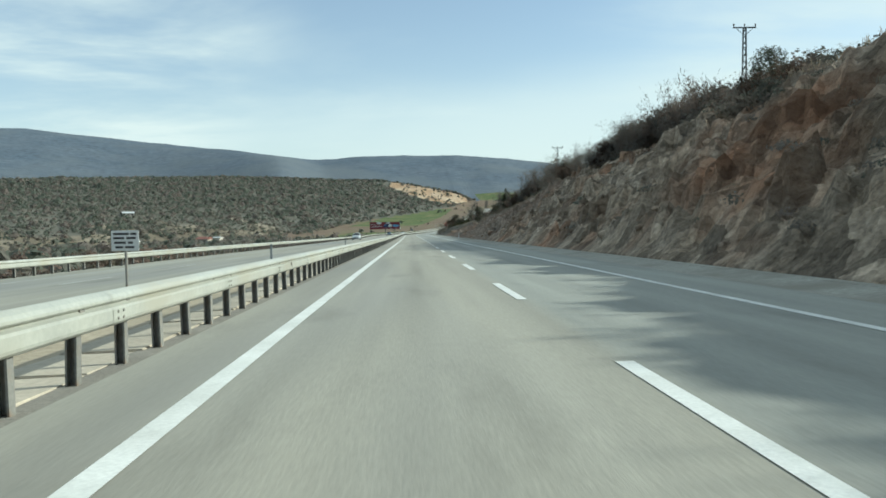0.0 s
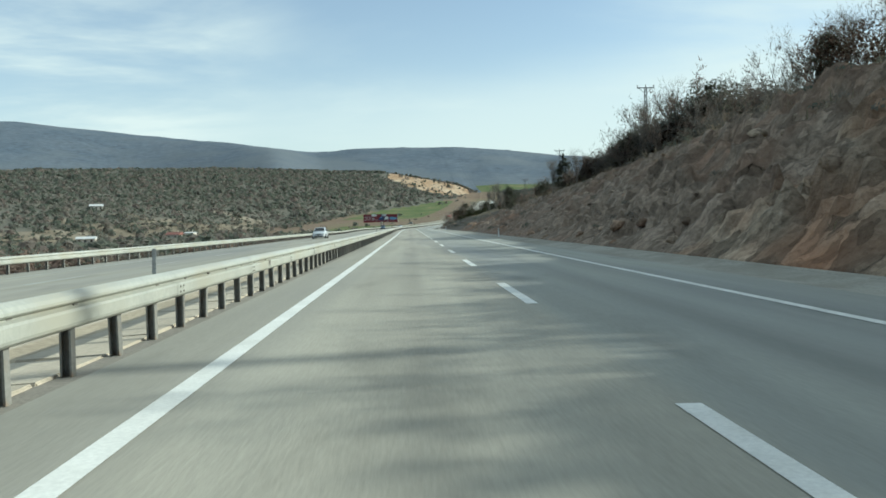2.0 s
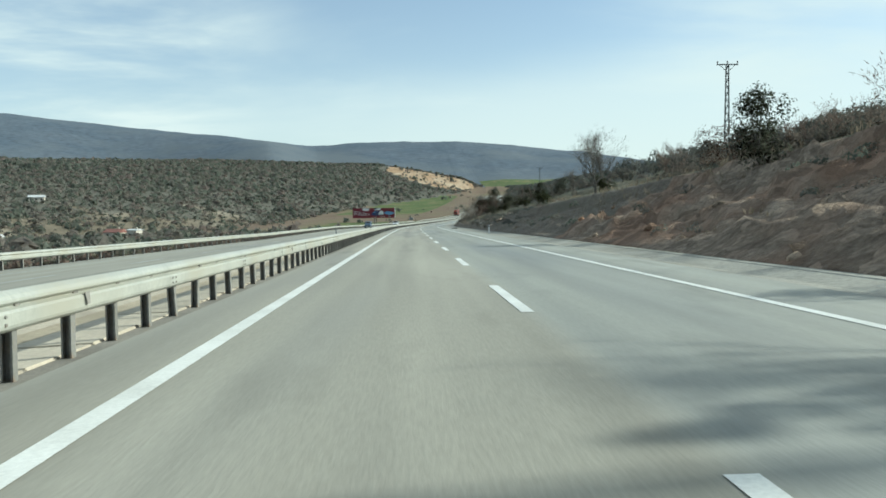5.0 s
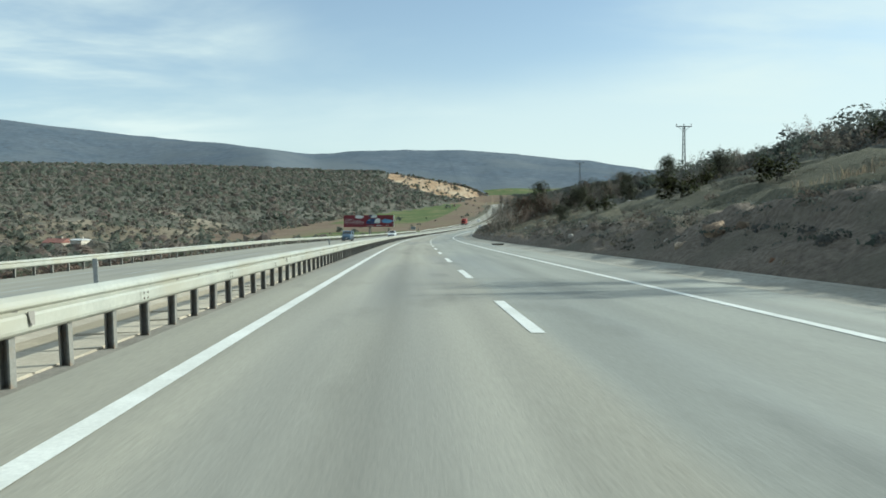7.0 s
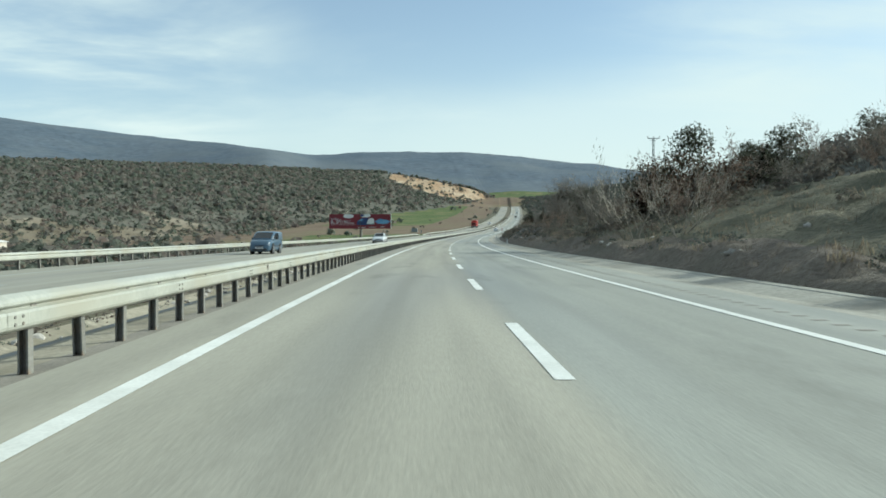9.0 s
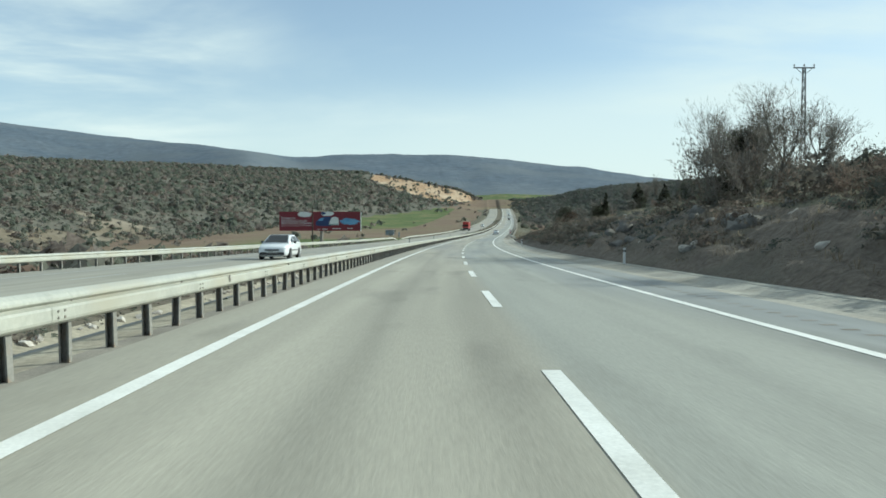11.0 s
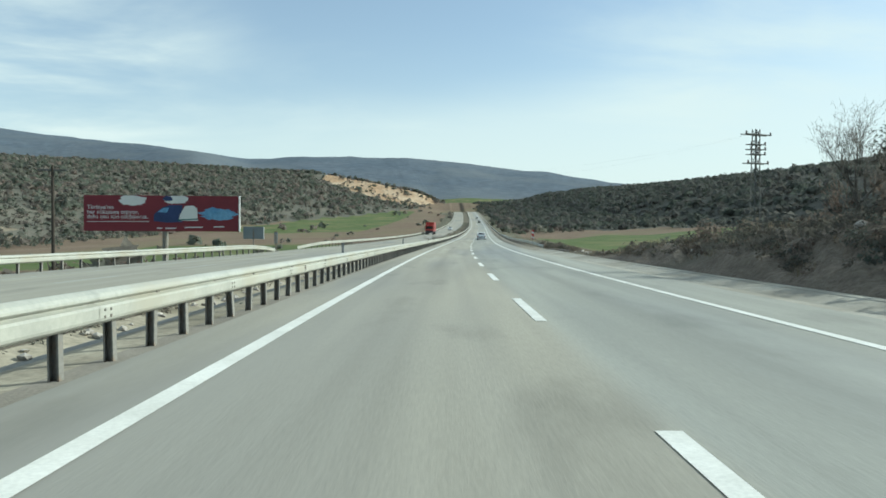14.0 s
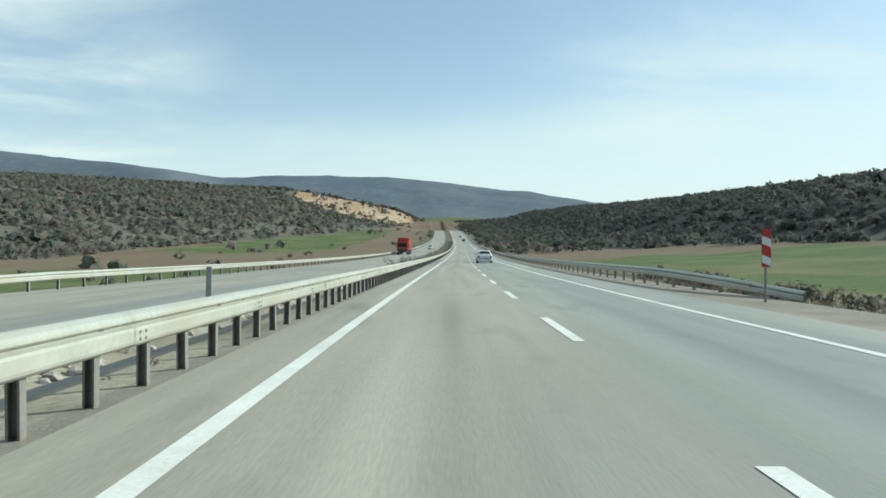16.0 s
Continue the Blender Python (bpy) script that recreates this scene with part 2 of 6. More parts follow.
def mottled(name, c1, c2, scale=1.0, fine=20.0, rough=0.85, metal=0.0, bump=0.2, c3=None, big=0.08, stretch=(1, 1, 1), rand=0.0, coords="Object", fine_mix=0.5, dist=0.05):
    """Two tones mixed by a coarse noise, broken by a fine one, with a third in wide patches; bump from the fine noise."""
    m, n, l, b = nodes(name, rough, metal)
    tcn = n.new("ShaderNodeTexCoord")
    mp = n.new("ShaderNodeMapping")
    mp.inputs["Scale"].default_value = stretch
    l.new(tcn.outputs[coords], mp.inputs[0])

    def noise_node(sc, detail=5):
        t = n.new("ShaderNodeTexNoise")
        t.inputs["Scale"].default_value, t.inputs["Detail"].default_value, t.inputs["Roughness"].default_value = sc, detail, 0.6
        l.new(mp.outputs[0], t.inputs["Vector"])
        return t.outputs["Fac"]

    def mix(fac, a, bb):
        x = n.new("ShaderNodeMix")
        x.data_type = "RGBA"
        l.new(fac, x.inputs["Factor"])
        for sock, val in ((x.inputs["A"], a), (x.inputs["B"], bb)):
            if isinstance(val, tuple):
                sock.default_value = (*val, 1)
            else:
                l.new(val, sock)
        return x.outputs["Result"]

    def ramp(fac, lo, hi):
        r = n.new("ShaderNodeMapRange")
        r.inputs["From Min"].default_value, r.inputs["From Max"].default_value = lo, hi
        l.new(fac, r.inputs["Value"])
        return r.outputs[0]

    f1, f2 = noise_node(scale), noise_node(fine, 6)
    col = mix(ramp(f1, 0.35, 0.65), c1, c2)
    dark = n.new("ShaderNodeMix")
    dark.data_type, dark.blend_type = "RGBA", "MULTIPLY"
    dark.inputs["Factor"].default_value = fine_mix
    l.new(col, dark.inputs["A"])
    g = n.new("ShaderNodeValToRGB")
    g.color_ramp.elements[0].position, g.color_ramp.elements[1].position = 0.3, 0.7
    g.color_ramp.elements[0].color, g.color_ramp.elements[1].color = (0.45, 0.45, 0.45, 1), (1.25, 1.25, 1.25, 1)
    l.new(f2, g.inputs[0])
    l.new(g.outputs[0], dark.inputs["B"])
    col = dark.outputs["Result"]
    if c3:
        col = mix(ramp(noise_node(big, 3), 0.48, 0.66), col, c3)
    if rand:
        oi = n.new("ShaderNodeObjectInfo")
        geo = n.new("ShaderNodeNewGeometry")
        add = n.new("ShaderNodeMath")
        l.new(oi.outputs["Random"], add.inputs[0])
        l.new(geo.outputs["Random Per Island"], add.inputs[1])
        fr = n.new("ShaderNodeMath")
        fr.operation = "FRACT"
        l.new(add.outputs[0], fr.inputs[0])
        mr = n.new("ShaderNodeMapRange")
        mr.inputs["To Min"].default_value, mr.inputs["To Max"].default_value = 1 - rand, 1 + rand
        l.new(fr.outputs[0], mr.inputs["Value"])
        hv = n.new("ShaderNodeHueSaturation")
        l.new(mr.outputs[0], hv.inputs["Value"])
        l.new(col, hv.inputs["Color"])
        col = hv.outputs[0]
    l.new(col, b.inputs["Base Color"])
    if bump:
        bp = n.new("ShaderNodeBump")
        bp.inputs["Strength"].default_value, bp.inputs["Distance"].default_value = bump, dist
        l.new(f2, bp.inputs["Height"])
        l.new(bp.outputs[0], b.inputs["Normal"])
    return m


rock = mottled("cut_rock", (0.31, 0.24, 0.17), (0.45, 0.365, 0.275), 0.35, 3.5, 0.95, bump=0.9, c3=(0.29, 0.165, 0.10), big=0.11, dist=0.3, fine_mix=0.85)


def blocky(m, scale, lo, hi):
    """Breaks a material's colour into irregular blocks of their own tone with thin darker seams: joints, with crevice
    shade painted in.
    """
    n, l = m.node_tree.nodes, m.node_tree.links
    b = n["Principled BSDF"]
    src = b.inputs["Base Color"].links[0].from_socket
    tcn = n.new("ShaderNodeTexCoord")
    warp = n.new("ShaderNodeTexNoise")
    warp.inputs["Scale"].default_value, warp.inputs["Detail"].default_value = 0.7, 4
    l.new(tcn.outputs["Object"], warp.inputs["Vector"])
    add = n.new("ShaderNodeVectorMath")
    add.operation = "MULTIPLY_ADD"
    add.inputs[1].default_value = (1.6, 1.6, 1.6)
    l.new(warp.outputs["Color"], add.inputs[0])
    l.new(tcn.outputs["Object"], add.inputs[2])
    v = n.new("ShaderNodeTexVoronoi")
    v.inputs["Scale"].default_value, v.inputs["Randomness"].default_value = scale, 1.0
    l.new(add.outputs[0], v.inputs["Vector"])
    sepc = n.new("ShaderNodeSeparateColor")
    l.new(v.outputs["Color"], sepc.inputs[0])
    mr = n.new("ShaderNodeMapRange")
    mr.inputs["To Min"].default_value, mr.inputs["To Max"].default_value = lo, hi
    l.new(sepc.outputs[0], mr.inputs["Value"])
    e = n.new("ShaderNodeTexVoronoi")
    e.feature = "DISTANCE_TO_EDGE"
    e.inputs["Scale"].default_value = scale
    l.new(add.outputs[0], e.inputs["Vector"])
    er = n.new("ShaderNodeMapRange")
    er.inputs["From Max"].default_value = 0.10
    er.inputs["To Min"].default_value, er.inputs["To Max"].default_value = 0.86, 1.0
    l.new(e.outputs["Distance"], er.inputs["Value"])
    mul = n.new("ShaderNodeMath")
    mul.operation = "MULTIPLY"
    l.new(mr.outputs[0], mul.inputs[0])
    l.new(er.outputs[0], mul.inputs[1])
    hv = n.new("ShaderNodeHueSaturation")
    l.new(mul.outputs[0], hv.inputs["Value"])
    l.new(src, hv.inputs["Color"])
    l.new(hv.outputs[0], b.inputs["Base Color"])


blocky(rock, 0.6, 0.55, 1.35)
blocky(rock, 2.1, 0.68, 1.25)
cut_earth = mottled("cut_earth", (0.235, 0.178, 0.132), (0.30, 0.238, 0.182), 0.5, 4.0, 0.95, bump=0.9, c3=(0.225, 0.145, 0.10), big=0.15, dist=0.22, fine_mix=0.8)
blocky(cut_earth, 1.4, 0.66, 1.28)
dry_grass = mottled("dry_grass", (0.185, 0.168, 0.118), (0.128, 0.124, 0.088), 0.35, 5.0, 0.95, bump=0.9, c3=(0.095, 0.092, 0.062), big=0.12, dist=0.15, fine_mix=0.85)
bank_soil = mottled("bank_soil", (0.165, 0.138, 0.11), (0.225, 0.19, 0.152), 0.6, 5.0, 0.95, bump=0.9, c3=(0.145, 0.13, 0.10), big=0.2, dist=0.2, fine_mix=0.8)
green_field = mottled("green_field", (0.075, 0.108, 0.034), (0.115, 0.142, 0.05), 0.12, 4.0, 0.9, bump=0.5, c3=(0.16, 0.15, 0.07), big=0.03, dist=0.08)
brown_field = mottled("ploughed_field", (0.16, 0.115, 0.08), (0.20, 0.15, 0.105), 0.05, 2.5, 0.95, bump=0.6, c3=(0.16, 0.14, 0.08), big=0.02, dist=0.1)
scrub_floor = mottled("scrub_floor", (0.128, 0.124, 0.100), (0.110, 0.108, 0.088), 0.05, 0.8, 0.95, bump=0.5, c3=(0.145, 0.135, 0.108), big=0.03, dist=0.3, fine_mix=0.7)
wood_floor = mottled("wood_floor", (0.076, 0.078, 0.066), (0.092, 0.091, 0.078), 0.08, 0.9, 0.95, bump=0.5, c3=(0.09, 0.09, 0.07), big=0.03, dist=0.3, fine_mix=0.6)
scrub_soil = mottled("scrub_soil", (0.205, 0.172, 0.122), (0.15, 0.128, 0.092), 0.05, 0.8, 0.95, bump=0.5, c3=(0.25, 0.217, 0.165), big=0.03, dist=0.3, fine_mix=0.7)
# winter wood of the far ranges, with distance haze put in as blue tint
hazed_wood = mottled("hazed_winter_wood", (0.092, 0.119, 0.150), (0.122, 0.146, 0.174), 0.006, 0.045, 0.95, bump=0.4, c3=(0.126, 0.145, 0.160), big=0.0025, dist=5.0, fine_mix=0.6)
quarry = mottled("quarry_earth", (0.39, 0.27, 0.165), (0.30, 0.205, 0.125), 0.05, 0.22, 0.95, bump=0.8, c3=(0.44, 0.35, 0.245), big=0.025, dist=2.5, stretch=(1, 0.35, 1), fine_mix=0.7)
asphalt = mottled("worn_asphalt", (0.278, 0.263, 0.212), (0.324, 0.306, 0.247), 0.55, 40.0, 0.8, bump=0.25, c3=(0.225, 0.222, 0.20), big=0.16, stretch=(1, 0.10, 1), dist=0.01, fine_mix=0.22, coords="UV")


def wheel_tracks(m, centres):
    """Smoother, slightly darker bands where the wheels run, and faint tar drops between them, by metres across the road."""
    n, l = m.node_tree.nodes, m.node_tree.links
    b = n["Principled BSDF"]
    src = b.inputs["Base Color"].links[0].from_socket
    uv = n.new("ShaderNodeTexCoord")
    sp = n.new("ShaderNodeSeparateXYZ")
    l.new(uv.outputs["UV"], sp.inputs[0])
    total = None
    for c, w, k in centres:
        a = n.new("ShaderNodeMath")
        a.operation = "SUBTRACT"
        l.new(sp.outputs["X"], a.inputs[0])
        a.inputs[1].default_value = c
        ab = n.new("ShaderNodeMath")
        ab.operation = "ABSOLUTE"
        l.new(a.outputs[0], ab.inputs[0])
        r = n.new("ShaderNodeMapRange")
        r.interpolation_type = "SMOOTHSTEP"
        r.inputs["From Min"].default_value, r.inputs["From Max"].default_value = 0.0, w
        r.inputs["To Min"].default_value, r.inputs["To Max"].default_value = k, 0.0
        l.new(ab.outputs[0], r.inputs["Value"])
        if total is None:
            total = r.outputs[0]
        else:
            ad = n.new("ShaderNodeMath")
            l.new(total, ad.inputs[0])
            l.new(r.outputs[0], ad.inputs[1])
            total = ad.outputs[0]
    mp = n.new("ShaderNodeMapping")
    mp.inputs["Scale"].default_value = (0.9, 0.035, 1)
    l.new(uv.outputs["UV"], mp.inputs[0])
    t = n.new("ShaderNodeTexNoise")
    t.inputs["Scale"].default_value, t.inputs["Detail"].default_value = 1.6, 4
    l.new(mp.outputs[0], t.inputs["Vector"])
    q = n.new("ShaderNodeMapRange")
    q.inputs["From Min"].default_value, q.inputs["From Max"].default_value = 0.3, 0.7
    q.inputs["To Min"].default_value, q.inputs["To Max"].default_value = 0.86, 1.12
    l.new(t.outputs["Fac"], q.inputs["Value"])
    lane_mix = n.new("ShaderNodeMix")
    lane_mix.data_type, lane_mix.blend_type = "RGBA", "MULTIPLY"
    lane_side = n.new("ShaderNodeMapRange")
    lane_side.inputs["From Min"].default_value, lane_side.inputs["From Max"].default_value = -0.12, 0.22
    l.new(sp.outputs["X"], lane_side.inputs["Value"])
    l.new(lane_side.outputs[0], lane_mix.inputs["Factor"])
    l.new(src, lane_mix.inputs["A"])
    lane_mix.inputs["B"].default_value = (0.90, 0.955, 1.02, 1)
    src = lane_mix.outputs["Result"]
    sb = n.new("ShaderNodeMath")
    l.new(q.outputs[0], sb.inputs[0])
    l.new(total, sb.inputs[1])
    mp2 = n.new("ShaderNodeMapping")
    mp2.inputs["Scale"].default_value = (0.55, 0.16, 1)
    l.new(uv.outputs["UV"], mp2.inputs[0])
    stain = n.new("ShaderNodeTexNoise")
    stain.inputs["Scale"].default_value, stain.inputs["Detail"].default_value = 1.3, 6
    l.new(mp2.outputs[0], stain.inputs["Vector"])
    smudge = n.new("ShaderNodeMapRange")
    smudge.inputs["From Min"].default_value, smudge.inputs["From Max"].default_value = 0.58, 0.74
    smudge.inputs["To Min"].default_value, smudge.inputs["To Max"].default_value = 1.0, 0.74
    l.new(stain.outputs["Fac"], smudge.inputs["Value"])
    tone = n.new("ShaderNodeMath")
    tone.operation = "MULTIPLY"
    l.new(sb.outputs[0], tone.inputs[0])
    l.new(smudge.outputs[0], tone.inputs[1])
    hv = n.new("ShaderNodeHueSaturation")
    l.new(tone.outputs[0], hv.inputs["Value"])
    l.new(src, hv.inputs["Color"])
    l.new(hv.outputs[0], b.inputs["Base Color"])


wheel_tracks(asphalt, [(-2.5, 0.55, 0.06), (-0.95, 0.55, 0.06), (-1.72, 0.35, -0.10), (0.95, 0.55, 0.05), (2.5, 0.55, 0.05), (1.72, 0.35, -0.07), (-4.1, 0.6, -0.05), (4.4, 1.0, 0.12)])
gravel_edge = mottled("gritty_road_edge", (0.29, 0.265, 0.22), (0.22, 0.20, 0.165), 0.8, 25.0, 0.95, bump=0.5, dist=0.02, fine_mix=0.4)
line_paint = mottled("white_road_paint", (0.74, 0.74, 0.69), (0.60, 0.60, 0.55), 1.2, 30.0, 0.6, bump=0.1, dist=0.004, fine_mix=0.25)
worn_paint = mottled("worn_road_paint", (0.40, 0.395, 0.36), (0.31, 0.303, 0.27), 1.0, 14.0, 0.75, bump=0.1, dist=0.004, fine_mix=0.4)
concrete = mottled("pale_concrete", (0.52, 0.46, 0.36), (0.42, 0.37, 0.29), 0.9, 14.0, 0.9, bump=0.3, c3=(0.32, 0.28, 0.22), big=0.5, dist=0.01, rand=0.12, fine_mix=0.35)
grey_concrete = mottled("grey_concrete", (0.30, 0.28, 0.25), (0.23, 0.215, 0.19), 0.7, 12.0, 0.9, bump=0.35, c3=(0.17, 0.15, 0.12), big=0.4, dist=0.015, fine_mix=0.4)
gutter_mat = mottled("stained_gutter_concrete", (0.375, 0.362, 0.312), (0.315, 0.303, 0.26), 0.5, 9.0, 0.92, bump=0.35, c3=(0.25, 0.235, 0.195), big=0.25, dist=0.02, fine_mix=0.5)
galvanised = mottled("galvanised_steel", (0.445, 0.447, 0.385), (0.395, 0.397, 0.345), 1.6, 18.0, 0.42, 0.08, bump=0.06, c3=(0.385, 0.37, 0.30), big=0.7, dist=0.004, rand=0.06, fine_mix=0.25)
post_steel = mottled("weathered_steel", (0.25, 0.243, 0.215), (0.18, 0.174, 0.155), 3.0, 30.0, 0.6, 0.08, bump=0.1, c3=(0.24, 0.17, 0.11), big=2.0, dist=0.004, rand=0.15, fine_mix=0.4)


# ---- mesh helpers ----
def mesh_of(name, verts, faces, mats, index=None, smooth_faces=False):
    me = bpy.data.meshes.new(name)
    me.from_pydata([tuple(map(float, v)) for v in verts], [], [tuple(map(int, f)) for f in faces])
    for m in mats if isinstance(mats, (list, tuple)) else [mats]:
        me.materials.append(m)
    if index is not None:
        me.polygons.foreach_set("material_index", np.asarray(index, dtype=np.int32))
    me.polygons.foreach_set("use_smooth", [smooth_faces] * len(me.polygons))
    me.update()
    return me


def grid_mesh(name, P, mats, index=None, smooth_faces=True, uv=None):
    """A sheet from an array of points (rows, columns, 3)."""
    r, c = P.shape[:2]
    i = np.arange(r * c).reshape(r, c)
    f = np.stack([i[:-1, :-1], i[:-1, 1:], i[1:, 1:], i[1:, :-1]], -1).reshape(-1, 4)
    me = bpy.data.meshes.new(name)
    me.vertices.add(r * c)
    me.vertices.foreach_set("co", P.reshape(-1).astype(np.float32))
    me.loops.add(f.size)
    me.loops.foreach_set("vertex_index", f.reshape(-1).astype(np.int32))
    me.polygons.add(len(f))
    me.polygons.foreach_set("loop_start", np.arange(0, f.size, 4, dtype=np.int32))
    for m in mats if isinstance(mats, (list, tuple)) else [mats]:
        me.materials.append(m)
    if index is not None:
        me.polygons.foreach_set("material_index", np.asarray(index, dtype=np.int32).reshape(-1))
    me.polygons.foreach_set("use_smooth", np.full(len(f), smooth_faces))
    if uv is not None:
        lay = me.uv_layers.new(name="UVMap")
        lay.data.foreach_set("uv", uv.reshape(-1, 2)[f.reshape(-1)].reshape(-1).astype(np.float32))
    me.update(calc_edges=True)
    me.validate()
    return me


def part(name, bm, material, parent, label=""):
    """Links a bmesh, or a mesh, as one object under a thing or a part."""
    if isinstance(bm, bpy.types.Mesh):
        me = bm
    else:
        me = bpy.data.meshes.new(name)
        bm.to_mesh(me)
        bm.free()
        me.materials.append(material)
    ob = new(name, me)
    ob.parent = parent
    return tagged(ob, label)


def box(bm, x0, x1, y0, y1, z0, z1, bevel=0.0, m=None):
    q = bmesh.ops.create_cube(bm, size=1, matrix=(m or Matrix()) @ Matrix.Translation(((x0 + x1) / 2, (y0 + y1) / 2, (z0 + z1) / 2)) @ Matrix.Diagonal((x1 - x0, y1 - y0, z1 - z0, 1)))
    if bevel:
        es = list({e for v in q["verts"] for e in v.link_edges})
        bmesh.ops.bevel(bm, geom=es, offset=bevel, segments=2, affect="EDGES", clamp_overlap=True)
    return bm


def rod(bm, a, b, r0, r1=None, n=6):
    a, b = Vector(a), Vector(b)
    d = b - a
    m = Matrix.Translation((a + b) / 2) @ d.to_track_quat("Z", "Y").to_matrix().to_4x4()
    bmesh.ops.create_cone(bm, cap_ends=True, segments=n, radius1=r0, radius2=r0 if r1 is None else r1, depth=d.length, matrix=m)
    return bm


def empty(name, m=None, label="", category="", group="", kind=""):
    ob = new(name)
    if m is not None:
        ob.matrix_world = m
    return tagged(ob, label, category, group, kind)


# ---- the land: one sheet to the horizon ----
def steps(*spans):
    out = []
    for a, b, st in spans:
        out += list(np.arange(a, b, st))
    return np.array(out + [spans[-1][1]], dtype=float)


gy = steps((-4200, -800, 340), (-800, -100, 70), (-100, -10, 6), (-10, 112, 0.5), (112, 240, 0.9), (240, 500, 1.3), (500, 720, 5), (720, 1700, 14), (1700, 5000, 90))
gd = np.concatenate([-steps((30, 60, 3), (60, 240, 9), (240, 1000, 26), (1000, 4800, 150))[::-1], [-25, -21.5, -19.2, -18.2, -18.15, -8.7, -8.6, -5.4, -5.3, 0, 7.2],
                     steps((7.4, 18.2, 0.36), (18.2, 26, 0.6), (26, 50, 1.6), (50, 240, 8), (240, 1000, 30), (1000, 4800, 160))])
GY, GD = np.meshgrid(gy, gd, indexing="ij")
GX = GD + np.interp(GY, RY_, RX_)
gz, gu, gs, gover, grocky, gt, grim = ground_z(GX, GY)
gm = np.full(GX.shape, 1)                                        # dry grass
gm[(gu < -30) & (gt <= 0)] = 4
nv = fbm(GX / 60, GY / 200, 51)
gm[(gu < -26) & (gt <= 0) & (gs > 505) & (nv + 0.1 * np.sin(gu / 14) > 0.0)] = 3
gm[(gu < -26) & (gu > -95) & (gs > 470) & (gs < 640)] = 3
gm[(gu < -19) & (gu > -55) & (gs > 484) & (gs < 760)] = 2
gm[(gu < -26) & (gt <= 0) & (gs > 650) & (gs < 800)] = 3
gm[(gu < -55) & (gu > -112) & (gs > 540) & (gs < 665)] = 2
gm[(gu < -64) & (gu > -140) & (gs > 790) & (gs < 1250)] = 2
gm[(gu < -24) & (gt <= 0) & (gs > 505) & (gm == 4)] = 3
gm[(gt > 0)] = 4
gm[(gt > 0) & (gs > 720)] = 8
gm[(gt > 75 + 150 * fbm(GX / 80, GY / 80, 52))] = 8
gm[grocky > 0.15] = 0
gm[(gs > 215) & (gs < 478) & (gu > 7.0) & (gover < 1.0)] = 5
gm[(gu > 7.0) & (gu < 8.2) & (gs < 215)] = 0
gm[(gs > 196) & (gs <= 215) & (gu > 7.0) & (gover < 0.6)] = 5
gm[(gm == 0) & (gs > 88 + 50 * fbm(GX / 9, GY / 9, 53))] = 10
gm[(gs > 478) & (gu > 16) & (gu < 70 + 4 * np.sin(gs / 40)) & (gs < 760)] = 2
gm[(gs > 478) & (gu >= 70 + 4 * np.sin(gs / 40)) & (gu < 82)] = 3
gm[(gs > 640) & (gu > 14) & (gu < 86)] = 3
wood_u = tab(gs, (500, 80), (640, 74), (720, 46), (780, 24), (840, 14))
gm[(gu >= wood_u) & (gs > 300)] = 9
gm[(gu > 20) & (gs > 240) & (gs < 480) & (gu < 80) & (gover > 8)] = 9
gm[(np.abs(gu + 5) < 60) & (gs > 1240)] = 3
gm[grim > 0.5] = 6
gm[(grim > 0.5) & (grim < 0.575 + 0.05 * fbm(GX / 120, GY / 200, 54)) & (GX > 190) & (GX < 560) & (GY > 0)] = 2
pit = tab(gu, (-200, 1440), (-150, 1370), (-109, 1332), (-70, 1355), (-43, 1440))
gm[(gu > -200) & (gu < -43) & (gs > pit) & (GY < 1590)] = 7
land_mats = [rock, dry_grass, green_field, brown_field, scrub_soil, bank_soil, hazed_wood, quarry, scrub_floor, wood_floor, cut_earth]
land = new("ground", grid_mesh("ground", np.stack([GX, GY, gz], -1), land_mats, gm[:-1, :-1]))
land.data.polygons.foreach_set("use_smooth", gm[:-1, :-1].reshape(-1) != 0)     # the broken rock keeps hard facets
tagged(land, "hilly land with rock cutting, dry grass, fields and wooded slopes", "ground", kind="structure")


# ---- carriageways ----
def strip(name, s0, s1, us, dzs, mat, ds=4.0, label="", category="", kind="structure", parent=None):
    ss = np.arange(s0, s1 + 0.01, ds)
    P = np.stack([at(ss, np.full(len(ss), float(u)), dz + (low(ss, u) if u < -7 else 0)) for u, dz in zip(us, dzs)], 1)
    uv = np.stack(np.broadcast_arrays(np.array(us, dtype=float)[None, :], ss[:, None]), -1)
    ob = new(name, grid_mesh(name, P, mat, smooth_faces=False, uv=uv))
    if parent:
        ob.parent = parent
        return tagged(ob, label)
    return tagged(ob, label, category, kind=kind)


strip("road", -300, 1490, (-4.42, -4.4, 5.15, 5.17), (-0.3, 0, 0, -0.3), asphalt, label="worn light grey asphalt carriageway with faint wheel tracks", category="road")
strip("road", -300, 1490, (-17.5, -17.48, -8.9, -8.88), (-0.6, 0.0, 0.0, -0.4), asphalt, label="worn grey asphalt carriageway of the oncoming traffic", category="road")
strip("gutter", -300, 500, (5.16, 5.24, 5.26, 6.0, 6.85, 6.88, 7.06, 7.10, 7.35), (-0.03, -0.02, -0.04, -0.09, 0.01, 0.03, 0.033, 0.02, 0.015), gutter_mat, label="shallow stained concrete gutter between the asphalt and the bank", category="gutter")
strip("verge", 500, 1490, (5.16, 5.9, 7.35), (-0.03, -0.05, -0.02), gravel_edge, label="pale gritty verge along the asphalt", category="verge")


